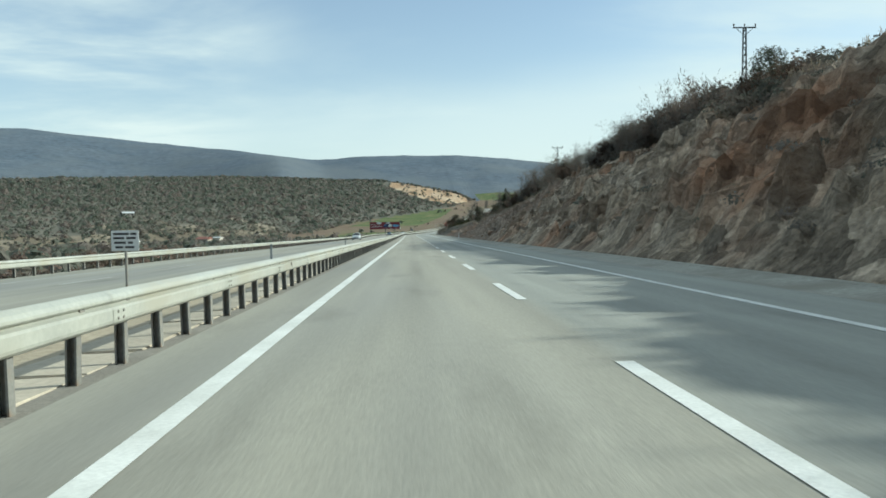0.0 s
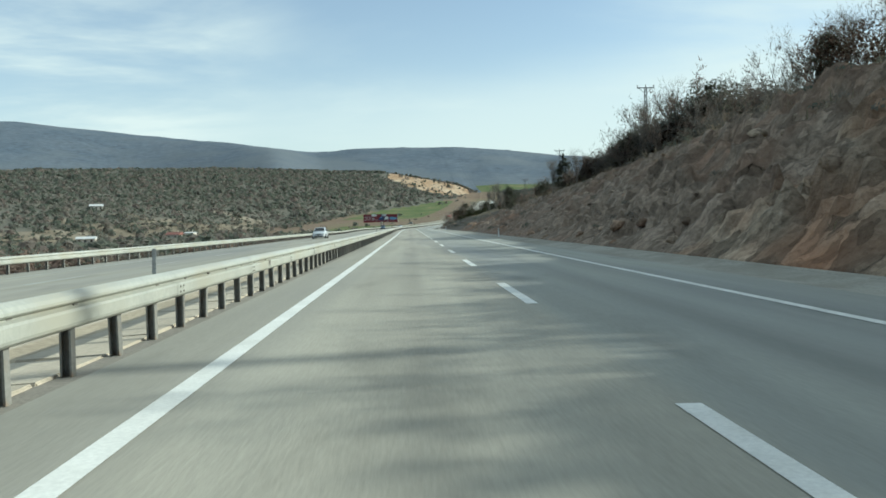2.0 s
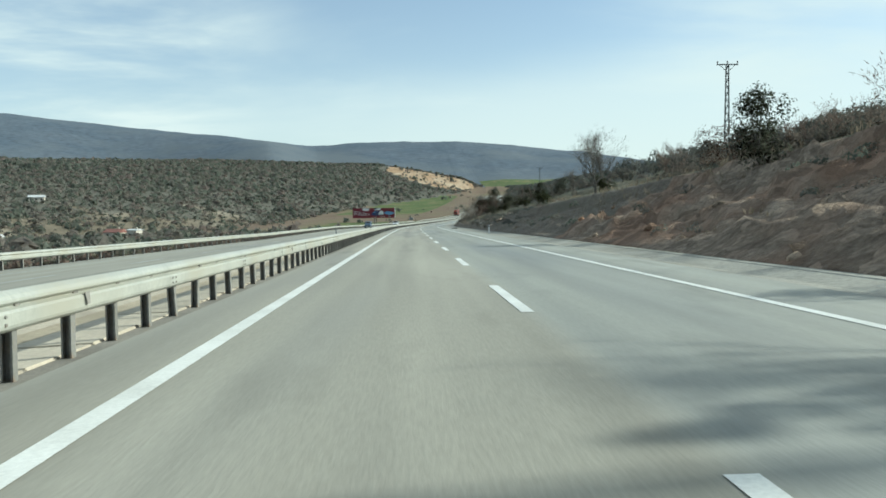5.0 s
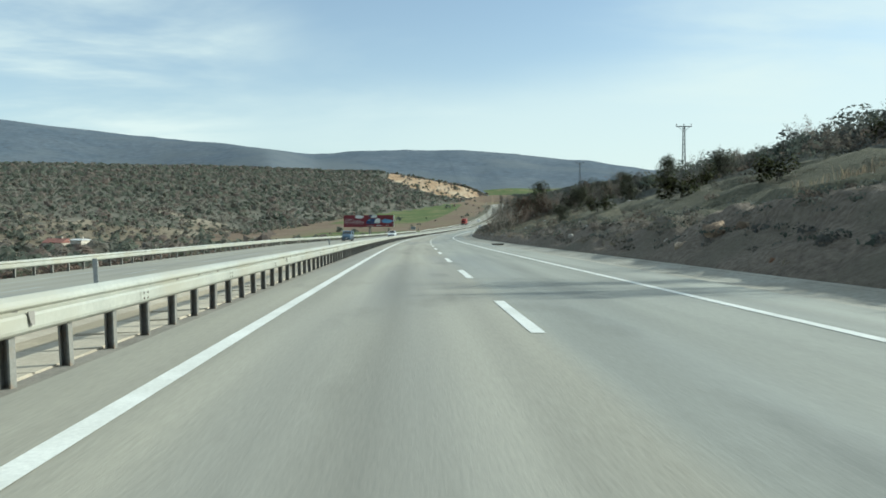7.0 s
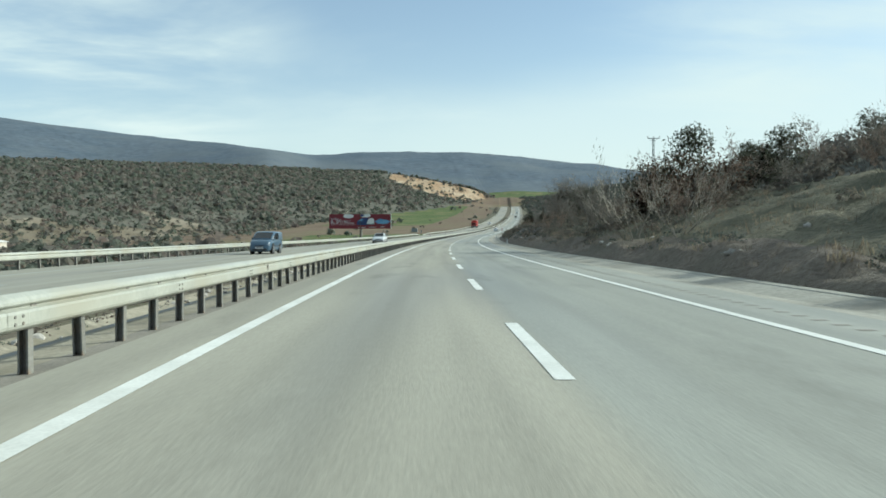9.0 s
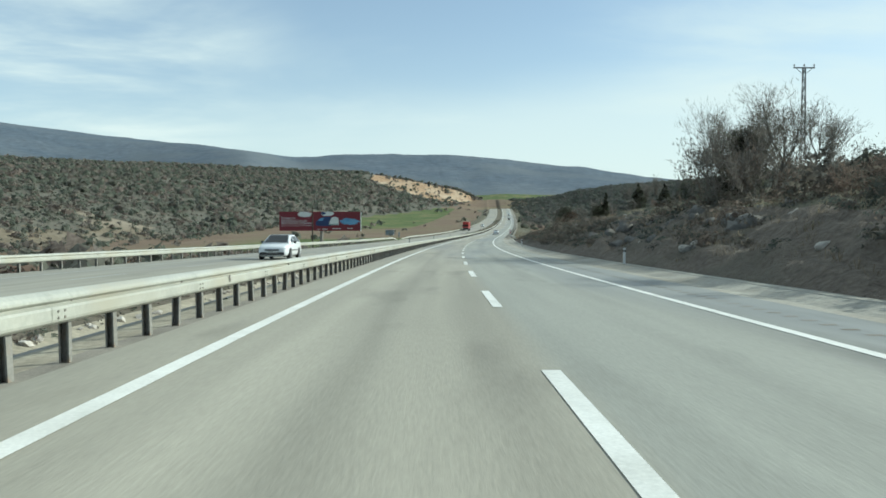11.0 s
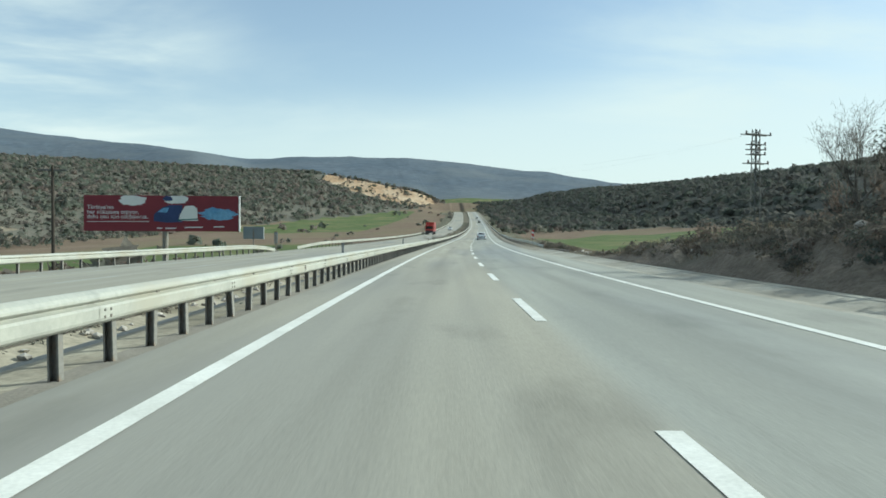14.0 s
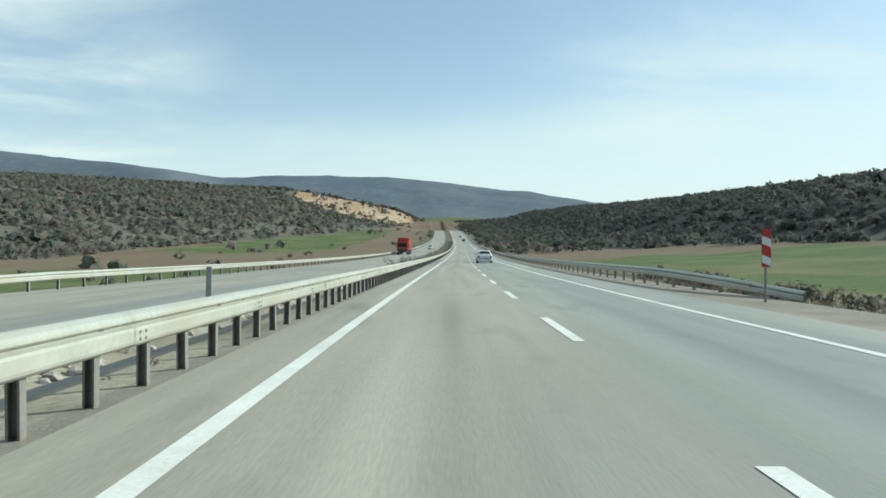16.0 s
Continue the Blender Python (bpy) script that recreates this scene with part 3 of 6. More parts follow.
def marking(s0, s1, u, w, dz=0.006):
    n = max(2, int((s1 - s0) / 4) + 1)
    ss = np.linspace(s0, s1, n)
    dz = dz + (low(ss, u) if u < -7 else 0)
    P = np.stack([at(ss, np.full(n, u - w / 2), dz), at(ss, np.full(n, u + w / 2), dz)], 1)
    return P


edge_l = new("edge_line", grid_mesh("edge_line", marking(-300, 1480, -3.41, 0.19), line_paint))
edge_r = new("edge_line", grid_mesh("edge_line", marking(-300, 1480, 3.42, 0.17), line_paint))
edge_p = new("edge_line", grid_mesh("edge_line", marking(-300, 1480, -15.2, 0.15), worn_paint))
for ob in (edge_l, edge_r, edge_p):
    tagged(ob, "continuous white painted edge line, slightly worn", "road marking", kind="structure")
lane2 = empty("lane_line", None, "worn faint dashes of the oncoming carriageway", "road marking", kind="structure")
lane = empty("lane_line", None, "dashed white painted lane line on the asphalt", "road marking", kind="structure")
for k in range(-6, 100):
    for par, u, paint_mat in ((lane, 0.0, line_paint), (lane2, -12.3, worn_paint)):
        ob = new("dash", grid_mesh("dash", marking(10 * k, 10 * k + 3.92, u, 0.17), paint_mat))
        ob.parent = par


# ---- guard rails ----
def beam_mesh(length=4.06):
    # W profile: (out towards the road, height)
    prof = [(0.0, 0.375), (0.012, 0.38), (0.05, 0.395), (0.075, 0.415), (0.083, 0.44), (0.083, 0.53), (0.075, 0.553), (0.03, 0.57), (0.026, 0.578), (0.03, 0.586), (0.07, 0.60), (0.08, 0.612), (0.077, 0.632), (0.058, 0.662), (0.02, 0.688), (0.0, 0.695)]
    n = len(prof)
    vs, fs = [], []
    for k, (y, grow) in enumerate(((0, 0.004), (0.32, 0.004), (0.33, 0), (length, 0))):
        vs += [(p[0] + grow, y, p[1]) for p in prof] + [(p[0] + grow - 0.004, y, p[1]) for p in prof]
    for k in range(3):
        a, b = 2 * n * k, 2 * n * (k + 1)
        for i in range(n - 1):
            fs.append((a + i, a + i + 1, b + i + 1, b + i))
            fs.append((a + n + i + 1, a + n + i, b + n + i, b + n + i + 1))
        fs += [(a, b, b + n, a + n), (b + n - 1, a + n - 1, a + 2 * n - 1, b + 2 * n - 1)]
    return mesh_of("beam", vs, fs, galvanised)


def post_mesh():
    # folded steel channel, open towards the traffic
    bm = bmesh.new()
    box(bm, -0.095, 0.0, 0.035, 0.04, -0.4, 0.66)
    box(bm, -0.005, 0.0, -0.04, 0.035, -0.4, 0.66)
    box(bm, -0.095, -0.09, -0.04, 0.035, -0.4, 0.66)
    box(bm, -0.09, -0.078, -0.04, -0.035, -0.4, 0.66)
    box(bm, -0.017, -0.005, -0.04, -0.035, -0.4, 0.66)
    box(bm, 0.0, 0.03, -0.04, 0.04, 0.44, 0.64)
    me = bpy.data.meshes.new("post")
    bm.to_mesh(me)
    bm.free()
    me.materials.append(post_steel)
    return me


def bolt_mesh():
    bm = bmesh.new()
    for z in (0.45, 0.51):
        for y in (-0.06, 0.06):
            bmesh.ops.create_cone(bm, cap_ends=True, segments=6, radius1=0.017, radius2=0.014, depth=0.016, matrix=Matrix.Translation((0.088, y, z)) @ Matrix.Rotation(radians(90), 4, "Y"))
    me = bpy.data.meshes.new("splice_bolts")
    bm.to_mesh(me)
    bm.free()
    me.materials.append(post_steel)
    return me


BEAM, POST, BOLTS = beam_mesh(), post_mesh(), bolt_mesh()
bm = bmesh.new()
bmesh.ops.create_cube(bm, size=1, matrix=pose(0.10, 0, 0.515, 0, -8, 0) @ Matrix.Diagonal((0.006, 0.10, 0.11, 1)))
for v in bm.verts:
    if v.co.z < 0.5:
        v.co.y *= 0.55
REFLECTOR = bpy.data.meshes.new("reflector")
bm.to_mesh(REFLECTOR)
bm.free()
REFLECTOR.materials.append(grey_concrete)
rail_rng = random.Random(4)


def guard_rail(s0, s1, u, dz, gap, label, side=1, flare=None, tail=None, group="guard rails"):
    """A run of beams of 4 m on posts; side 1 faces right. flare: (length, out) bends its first metres away from the road and down; tail its last ones."""
    rail = empty("guard_rail", stand(s0, u, dz + (float(low(s0, u)) if u < -10 else 0.0)), label, "guard rail", group, "structure")
    inv = rail.matrix_world.inverted()

    def bend(s):
        """Share of the bend at s, and how far it leads out."""
        if flare and s < s0 + flare[0]:
            return (1 - (s - s0) / flare[0]) ** 2, flare[1]
        if tail and s > s1 - tail[0]:
            return (1 - (s1 - s) / tail[0]) ** 2, tail[1]
        return 0.0, 0.0

    def uu(s):
        q, out = bend(s)
        return u + out * q

    def zz(s):
        return dz + (float(low(s, u)) if u < -10 else 0.0) - 0.45 * bend(s)[0]
    s = s0
    while s < s1 - 0.1:
        a, b = at(s, uu(s), zz(s)), at(s + 4, uu(s + 4), zz(s + 4))
        y = Vector(b - a).normalized()
        x = y.cross(Vector((0, 0, 1))).normalized()
        m = Matrix((x, y, x.cross(y))).transposed().to_4x4()
        if side < 0:
            m = m @ Matrix.Rotation(math.pi, 4, "Z")
            m.translation = b
        else:
            m.translation = a
        ob = new("beam", BEAM)
        ob.parent, ob.matrix_parent_inverse = rail, inv
        ob.matrix_world = m
        if s < 540 and side > 0 and u > -10:
            q = new("splice_bolts", BOLTS)
            q.parent = ob
            q.matrix_basis = Matrix.Translation((0, 0.16, 0))
        if u == -4.53 and int(s) % 12 == 0 and s < 520:
            q = part("reflector", REFLECTOR, None, ob, "small grey reflector plate")
            q.matrix_basis = Matrix.Translation((0, 1.6, 0))
        s += 4
    s = s0 + 0.5
    while s < s1:
        ob = new("post", POST)
        ob.parent, ob.matrix_parent_inverse = rail, inv
        m = pose(*at(s, uu(s), zz(s)), rail_rng.gauss(0, 0.8), rail_rng.gauss(0, 1.0), turn_at(s) + (180 if side < 0 else 0) + rail_rng.gauss(0, 2.5))
        ob.matrix_world = m
        s += gap
    return rail


MED = "galvanised W-beam guard rail on close-set steel posts along the median"
for k in range(-1, 6):
    guard_rail(-12 + 96 * k if k >= 0 else -60, -12 + 96 * (k + 1), -4.53, 0, 1.0, MED)
guard_rail(564, 900, -4.53, 0, 2.0, "galvanised W-beam guard rail climbing with the far road")
OUT = "galvanised W-beam guard rail at the outer edge of the oncoming carriageway"
for k in range(-1, 3):
    guard_rail(-12 + 164 * k if k >= 0 else -60, -12 + 164 * (k + 1), -17.2, 0, 1.54, OUT)
guard_rail(480, 496, -17.2, 0, 1.54, "galvanised guard rail bending down to the ground at the gap", tail=(12, -0.5))
guard_rail(506, 702, -17.0, 0, 2.0, "galvanised guard rail whose end bends down to the ground", flare=(12, -1.0))
guard_rail(702, 1000, -17.0, 0, 4.0, OUT)
guard_rail(510, 760, 6.6, 0, 2.0, "guard rail beside the field, its end turned down to the ground", side=-1, flare=(12, 1.2))
guard_rail(760, 1000, 6.4, 0, 4.0, "guard rail beside the road far ahead", side=-1)


# ---- billboard ----
red_vinyl = mottled("dark_red_vinyl", (0.20, 0.022, 0.035), (0.165, 0.018, 0.03), 0.3, 8, 0.55, bump=0.03, fine_mix=0.15)


# ---- plants ----
bark = mottled("grey_bark", (0.13, 0.115, 0.095), (0.19, 0.175, 0.15), 2.0, 18.0, 0.95, bump=0.4, dist=0.02, rand=0.2)
pale_bark = mottled("pale_bark", (0.42, 0.38, 0.31), (0.30, 0.27, 0.22), 2.0, 18.0, 0.9, bump=0.3, dist=0.02)
twig_brown = mottled("brown_twigs", (0.17, 0.13, 0.105), (0.23, 0.18, 0.145), 1.5, 9.0, 0.95, bump=0, rand=0.3)
twig_grey = mottled("grey_twigs", (0.21, 0.19, 0.165), (0.15, 0.14, 0.12), 1.5, 9.0, 0.95, bump=0, rand=0.25)
russet_leaf = mottled("russet_dry_leaves", (0.185, 0.125, 0.095), (0.15, 0.108, 0.082), 1.5, 7.0, 0.9, bump=0, rand=0.3)
dark_leaf = mottled("dark_evergreen_leaves", (0.118, 0.134, 0.094), (0.16, 0.172, 0.12), 1.2, 8.0, 0.75, bump=0, rand=0.35)
olive_leaf = mottled("olive_leaves", (0.095, 0.105, 0.045), (0.065, 0.08, 0.035), 1.2, 8.0, 0.8, bump=0, rand=0.3)


def see_through(m, share=0.5):
    """Thin leaves and sprays pass part of the light on to their far side."""
    n, l = m.node_tree.nodes, m.node_tree.links
    b = n["Principled BSDF"]
    tr = n.new("ShaderNodeBsdfTranslucent")
    l.new(b.inputs["Base Color"].links[0].from_socket, tr.inputs["Color"])
    mx = n.new("ShaderNodeMixShader")
    mx.inputs[0].default_value = share
    l.new(b.outputs[0], mx.inputs[1])
    l.new(tr.outputs[0], mx.inputs[2])
    l.new(mx.outputs[0], n["Material Output"].inputs["Surface"])
    return m


for m_ in (russet_leaf, dark_leaf, olive_leaf, twig_brown, twig_grey):
    see_through(m_, 0.4)


def island_mat(name, stops, rough=0.95, tone=False):
    """Each loose piece of the mesh, or each bush by its own tone, takes one of a few plant colours."""
    m, n, l, b = nodes(name, rough)
    geo = n.new("ShaderNodeNewGeometry")
    r = n.new("ShaderNodeValToRGB")
    r.color_ramp.interpolation = "LINEAR"
    e = r.color_ramp.elements
    while len(e) < len(stops):
        e.new(0.5)
    for q, (p, c) in zip(e, stops):
        q.position, q.color = p, (*c, 1)
    if tone:
        an = n.new("ShaderNodeAttribute")
        an.attribute_name = "tone"
        l.new(an.outputs["Fac"], r.inputs[0])
    else:
        l.new(geo.outputs["Random Per Island"], r.inputs[0])
    tn = n.new("ShaderNodeTexNoise")
    tn.inputs["Scale"].default_value, tn.inputs["Detail"].default_value = 1.6, 4
    tcn = n.new("ShaderNodeTexCoord")
    l.new(tcn.outputs["Object"], tn.inputs["Vector"])
    mr = n.new("ShaderNodeMapRange")
    mr.inputs["From Min"].default_value, mr.inputs["From Max"].default_value = 0.3, 0.7
    mr.inputs["To Min"].default_value, mr.inputs["To Max"].default_value = 0.7, 1.25
    l.new(tn.outputs["Fac"], mr.inputs["Value"])
    hv = n.new("ShaderNodeHueSaturation")
    l.new(mr.outputs[0], hv.inputs["Value"])
    l.new(r.outputs[0], hv.inputs["Color"])
    l.new(hv.outputs[0], b.inputs["Base Color"])
    return see_through(m)


scrub = island_mat("mixed_scrub", [(0.0, (0.130, 0.148, 0.116)), (0.42, (0.164, 0.175, 0.139)), (0.62, (0.202, 0.192, 0.161)), (0.82, (0.220, 0.193, 0.165)), (0.94, (0.220, 0.180, 0.153)), (1.0, (0.168, 0.178, 0.141))], tone=True)
brown_scrub = island_mat("brown_scrub", [(0.0, (0.19, 0.14, 0.11)), (0.4, (0.225, 0.165, 0.13)), (0.75, (0.17, 0.15, 0.115)), (1.0, (0.13, 0.14, 0.095))], tone=True)
thorn = island_mat("dark_thicket", [(0.0, (0.105, 0.108, 0.088)), (0.4, (0.145, 0.133, 0.11)), (0.7, (0.18, 0.147, 0.12)), (1.0, (0.125, 0.117, 0.1))], tone=True)
wood = island_mat("winter_wood", [(0.0, (0.091, 0.108, 0.088)), (0.4, (0.118, 0.128, 0.110)), (0.7, (0.137, 0.139, 0.125)), (1.0, (0.129, 0.125, 0.113))], tone=True)
grey_rock = mottled("grey_bank_rock", (0.20, 0.19, 0.172), (0.145, 0.138, 0.125), 1.0, 7.0, 0.92, bump=0.6, c3=(0.25, 0.235, 0.21), dist=0.05)
stone_mat = mottled("pale_stones", (0.46, 0.43, 0.38), (0.34, 0.31, 0.27), 1.0, 9.0, 0.9, bump=0.4, dist=0.03, rand=0.25)


def limbs(rng, a, d, length, r, depth, out, spread=0.6, splits=3, up=0.12, shrink=0.68):
    """Grows a limb and its forks: segments (from, to, radius, radius, depth)."""
    n = 3 if depth > 1 else 2
    p = Vector(a)
    d = Vector(d).normalized()
    for i in range(n):
        d = (d + Vector((rng.gauss(0, 0.13), rng.gauss(0, 0.13), rng.gauss(up * 0.5, 0.08)))).normalized()
        q = p + d * (length / n)
        r2 = max(r * (1 - 0.5 * (i + 1) / n), 0.005)
        out.append((p.copy(), q.copy(), r * (1 - 0.5 * i / n), r2, depth))
        if depth > 0 and i > 0:
            for _ in range(splits - (1 if i < n - 1 else 0)):
                e = (d + Vector((rng.uniform(-1, 1), rng.uniform(-1, 1), rng.uniform(-0.25, 0.9) + up)) * spread).normalized()
                limbs(rng, q, e, length * rng.uniform(0.5, 1) * shrink * 1.2, r2 * 0.72, depth - 1, out, spread, splits, up, shrink)
        p = q
    return out


def limb_mesh(name, segs, mat, n=3):
    vs, fs = [], []
    for a, b, r0, r1, deep in segs:
        d = (b - a).normalized()
        x = d.orthogonal().normalized()
        y = d.cross(x)
        k = len(vs)
        if deep == 0 and n == 3:
            vs += [a - x * r0, a + x * r0, b + y * r1]
            fs.append((k, k + 1, k + 2))
            continue
        for p, r in ((a, r0), (b, r1)):
            for i in range(n):
                t = 2 * math.pi * i / n
                vs.append(p + x * (r * math.cos(t)) + y * (r * math.sin(t)))
        for i in range(n):
            j = (i + 1) % n
            fs.append((k + i, k + j, k + n + j, k + n + i))
    return mesh_of(name, vs, fs, mat)


def leaf_mesh(name, rng, lobes, count, size, mat, up=0.3):
    """Small bent leaf sprays scattered through a set of lobes (centre, radii), thicker towards their skins, and lit as rounded lobes."""
    vs, fs, ns = [], [], []
    for _ in range(count):
        c, rad = lobes[rng.randrange(len(lobes))]
        v = Vector((rng.gauss(0, 1), rng.gauss(0, 1), rng.gauss(0, 1))).normalized()
        q = rng.uniform(0.35, 1.0) ** 0.6 * (1.12 if rng.random() < 0.12 else 1)
        p = Vector(c) + Vector((v.x * rad[0], v.y * rad[1], v.z * rad[2])) * q
        nrm = (v + Vector((rng.gauss(0, 0.7), rng.gauss(0, 0.7), rng.gauss(up, 0.7)))).normalized()
        x = nrm.orthogonal().normalized()
        x = Matrix.Rotation(rng.uniform(0, 6.28), 3, nrm) @ x
        y = nrm.cross(x)
        s = size * rng.uniform(0.6, 1.4)
        k = len(vs)
        vs += [p - x * s, p + y * s * 0.62 + nrm * s * 0.2, p + x * s * 0.9 - y * s * 0.35]
        fs.append((k, k + 1, k + 2))
        soft_n = (v + 0.6 * nrm + Vector((0, 0, 0.6))).normalized()
        ns += [*soft_n] * 3
    me = mesh_of(name, vs, fs, mat, smooth_faces=True)
    me.attributes.new("custom_normal", "FLOAT_VECTOR", "POINT").data.foreach_set("vector", ns)
    return me


def lobes_of(rng, n, width, height, base):
    out = []
    for _ in range(n):
        t = rng.random()
        z = base + height * t
        w = width * (0.35 + 0.75 * math.sin(math.pi * (0.18 + 0.72 * t)))
        a, q = rng.uniform(0, 6.28), rng.uniform(0.1, 0.62) * w
        r = rng.uniform(0.28, 0.5) * width
        out.append(((math.cos(a) * q, math.sin(a) * q, z), (r, r, r * rng.uniform(0.7, 1.1))))
    return out


def plant(name, label, category, group, trunk, crown):
    ob = empty(name, Matrix.Translation((0, 0, -50)), label, category, group)
    part("trunk", trunk, None, ob)
    part("crown", crown, None, ob)
    return ob


def sprays(rng, segs, count, size, out_v, out_f, thin):
    """Fine end twigs: slivers that start along the thin limbs."""
    for _ in range(count):
        a, b, _, _, _ = segs[rng.randrange(len(segs))]
        p = a.lerp(b, rng.random()) + Vector((rng.gauss(0, size * 0.5), rng.gauss(0, size * 0.5), rng.gauss(0, size * 0.4)))
        d = ((b - a).normalized() + Vector((rng.gauss(0, 0.6), rng.gauss(0, 0.6), rng.gauss(0.25, 0.5)))).normalized()
        w = d.orthogonal().normalized() * (size * thin)
        w.rotate(Matrix.Rotation(rng.uniform(0, 6.28), 3, d))
        k = len(out_v)
        q = p + d * size * rng.uniform(0.7, 1.6)
        out_v += [p - w, p + w, q]
        out_f.append((k, k + 1, k + 2))


def twig_crown(rng, segs, mat, count, size, thin=0.10):
    me = limb_mesh("crown", segs, mat)
    vs, fs = [v.co.copy() for v in me.vertices], [tuple(p.vertices) for p in me.polygons]
    bpy.data.meshes.remove(me)
    sprays(rng, segs, count, size, vs, fs, thin)
    return mesh_of("crown", vs, fs, mat)


def bare_shrub(seed, label, mat, h=2.2, stems=6, depth=2, count=560):
    rng = random.Random(seed)
    segs = []
    for i in range(stems):
        a = rng.uniform(0, 6.28)
        limbs(rng, (math.cos(a) * 0.15, math.sin(a) * 0.15, -0.3), (math.cos(a) * 0.7, math.sin(a) * 0.7, 1.0), h * rng.uniform(0.45, 0.75), 0.024, depth, segs, 0.8, 2 + i % 2, 0.12)
    return plant("shrub", label, "shrub", "shrubs on the right-hand slope", limb_mesh("trunk", [s for s in segs if s[4] == depth], bark), twig_crown(rng, [s for s in segs if s[4] < depth], mat, count, 0.22))


def bare_tree(seed, label, h=6.5, depth=4, mat=None, trunk_mat=None, lean=0.0):
    rng = random.Random(seed)
    segs = []
    limbs(rng, (0, 0, -0.4), (lean, 0, 1), h * 0.34, 0.13 * h / 6, depth, segs, 0.75, 3, 0.14, 0.74)
    return plant("tree", label, "tree", "trees on the right-hand slope", limb_mesh("trunk", [s for s in segs if s[4] >= depth - 1], trunk_mat or bark, 5), twig_crown(rng, [s for s in segs if s[4] < depth - 1], mat or twig_grey, 1500, 0.34, 0.032))


def leafy(seed, label, name, mat, width, height, base, count, size, n=9, cone=False, trunk_h=None):
    rng = random.Random(seed)
    segs = []
    limbs(rng, (0, 0, -0.4), (0, 0, 1), trunk_h or (base + height * (0.6 if cone else 0.3)), 0.04 + 0.03 * height, 0 if cone else 2, segs, 0.6, 3, 0.1)
    if cone:
        lob = []
        for i in range(22):
            t = i / 21
            r = width * (1 - t) ** 0.9 * 0.55 + 0.1
            for _ in range(3 if t < 0.75 else 1):
                a = rng.uniform(0, 6.28)
                lob.append(((math.cos(a) * r * 0.8, math.sin(a) * r * 0.8, base + height * t), (r * 0.6 + 0.08, r * 0.6 + 0.08, height * 0.035 + 0.06)))
    else:
        lob = lobes_of(rng, n, width, height, base)
    return plant(name, label, "tree" if name.endswith("tree") else "shrub", "trees on the right-hand slope" if name.endswith("tree") else "shrubs on the right-hand slope", limb_mesh("trunk", segs, bark, 4), leaf_mesh("crown", rng, lob, count, size, mat))


KINDS = dict(
    brown=[bare_shrub(11, "leafless brown shrub with many thin upright stems", twig_brown), bare_shrub(12, "leafless brown shrub with many thin upright stems", twig_brown, 2.8, 7)],
    grey=[bare_shrub(13, "leafless grey shrub with fine twigs", twig_grey, 2.4, 6), bare_shrub(14, "leafless grey shrub with fine twigs", twig_grey, 3.0, 7)],
    tall=[bare_tree(21, "tall leafless tree with spreading grey branches", 7.5), bare_tree(22, "tall leafless tree with spreading grey branches", 6.5, lean=0.15)],
    russet=[leafy(31, "dense shrub with dry russet leaves", "shrub", russet_leaf, 2.6, 1.9, 0.4, 2100, 0.07), leafy(32, "dense shrub with dry russet leaves", "shrub", russet_leaf, 3.0, 2.2, 0.4, 2400, 0.076)],
    dark=[leafy(41, "round dark evergreen tree with dense small leaves", "evergreen_tree", dark_leaf, 2.7, 2.9, 0.9, 2500, 0.122, 12), leafy(42, "dark evergreen tree with an uneven dense crown", "evergreen_tree", dark_leaf, 3.1, 3.9, 1.0, 2900, 0.128, 14), leafy(43, "dark evergreen tree narrowing to its top", "evergreen_tree", dark_leaf, 2.9, 4.2, 0.5, 2800, 0.12, cone=True)],
    olive=[leafy(51, "low olive-green evergreen bush on dry grass", "shrub", olive_leaf, 1.6, 0.9, 0.25, 800, 0.09, 6)],
    fir=[leafy(61, "slender dark fir with short tiered branches", "fir_tree", dark_leaf, 2.3, 6.6, 0.7, 5000, 0.12, cone=True)],
    birch=[bare_shrub(71, "clump of pale slender stems beside the verge", twig_brown, 4.2, 9, 2)])
KINDS["birch"][0].children[0].data.materials[0] = pale_bark
used = set()
plant_rng = random.Random(7)


def put(kind, s, u, size=1.0, rng=plant_rng, sink=0.05, which=None):
    x, y, _ = at(float(s), float(u))
    z = float(ground_z(np.array([x]), np.array([y]))[0][0])
    lst = KINDS[kind]
    ob = lst[which if which is not None else rng.randrange(len(lst))]
    m = pose(x, y, z - sink, rng.gauss(0, 3), rng.gauss(0, 3), rng.uniform(0, 360))
    sc = size * rng.uniform(0.85, 1.15)
    if ob.name not in used:
        used.add(ob.name)
        ob.matrix_world = m @ Matrix.Diagonal((sc, sc, sc, 1))
        return ob
    c = copy_thing(ob, m)
    c.scale = (sc, sc, sc * rng.uniform(0.9, 1.12))
    return c


def crest_u(s):
    return 7.3 + crest_h(s) / face_k(s)


# single plants that stand out
put("dark", 295.5, 16.5, 0.72, which=0)
put("dark", 298, 17.6, 0.66, which=0)
put("dark", 322, 30, 0.6, which=0)
put("brown", 309, 11.5, 1.1)
put("brown", 315, 12.0, 1.15)
put("russet", 319, 14.5, 1.15)
put("russet", 326, 13.0, 1.0)
put("fir", 422.4, 15.6, 0.42, sink=0.5, which=0)
put("birch", 312.0, 9.3, 0.95)
put("birch", 306.5, 9.8, 0.7)
put("dark", 374, 39.8, 1.15, which=0)
put("dark", 318, 34.1, 0.6, which=1)
put("dark", 158, 19.0, 0.95, which=2)
put("dark", 163.5, 17.0, 0.55, which=0)
put("dark", 130.5, 19.5, 0.8, which=0)
put("dark", 186, 15.5, 0.6, which=1)
put("tall", 158.5, 17.5, 0.75)
put("tall", 228, 18, 1.1, which=0)
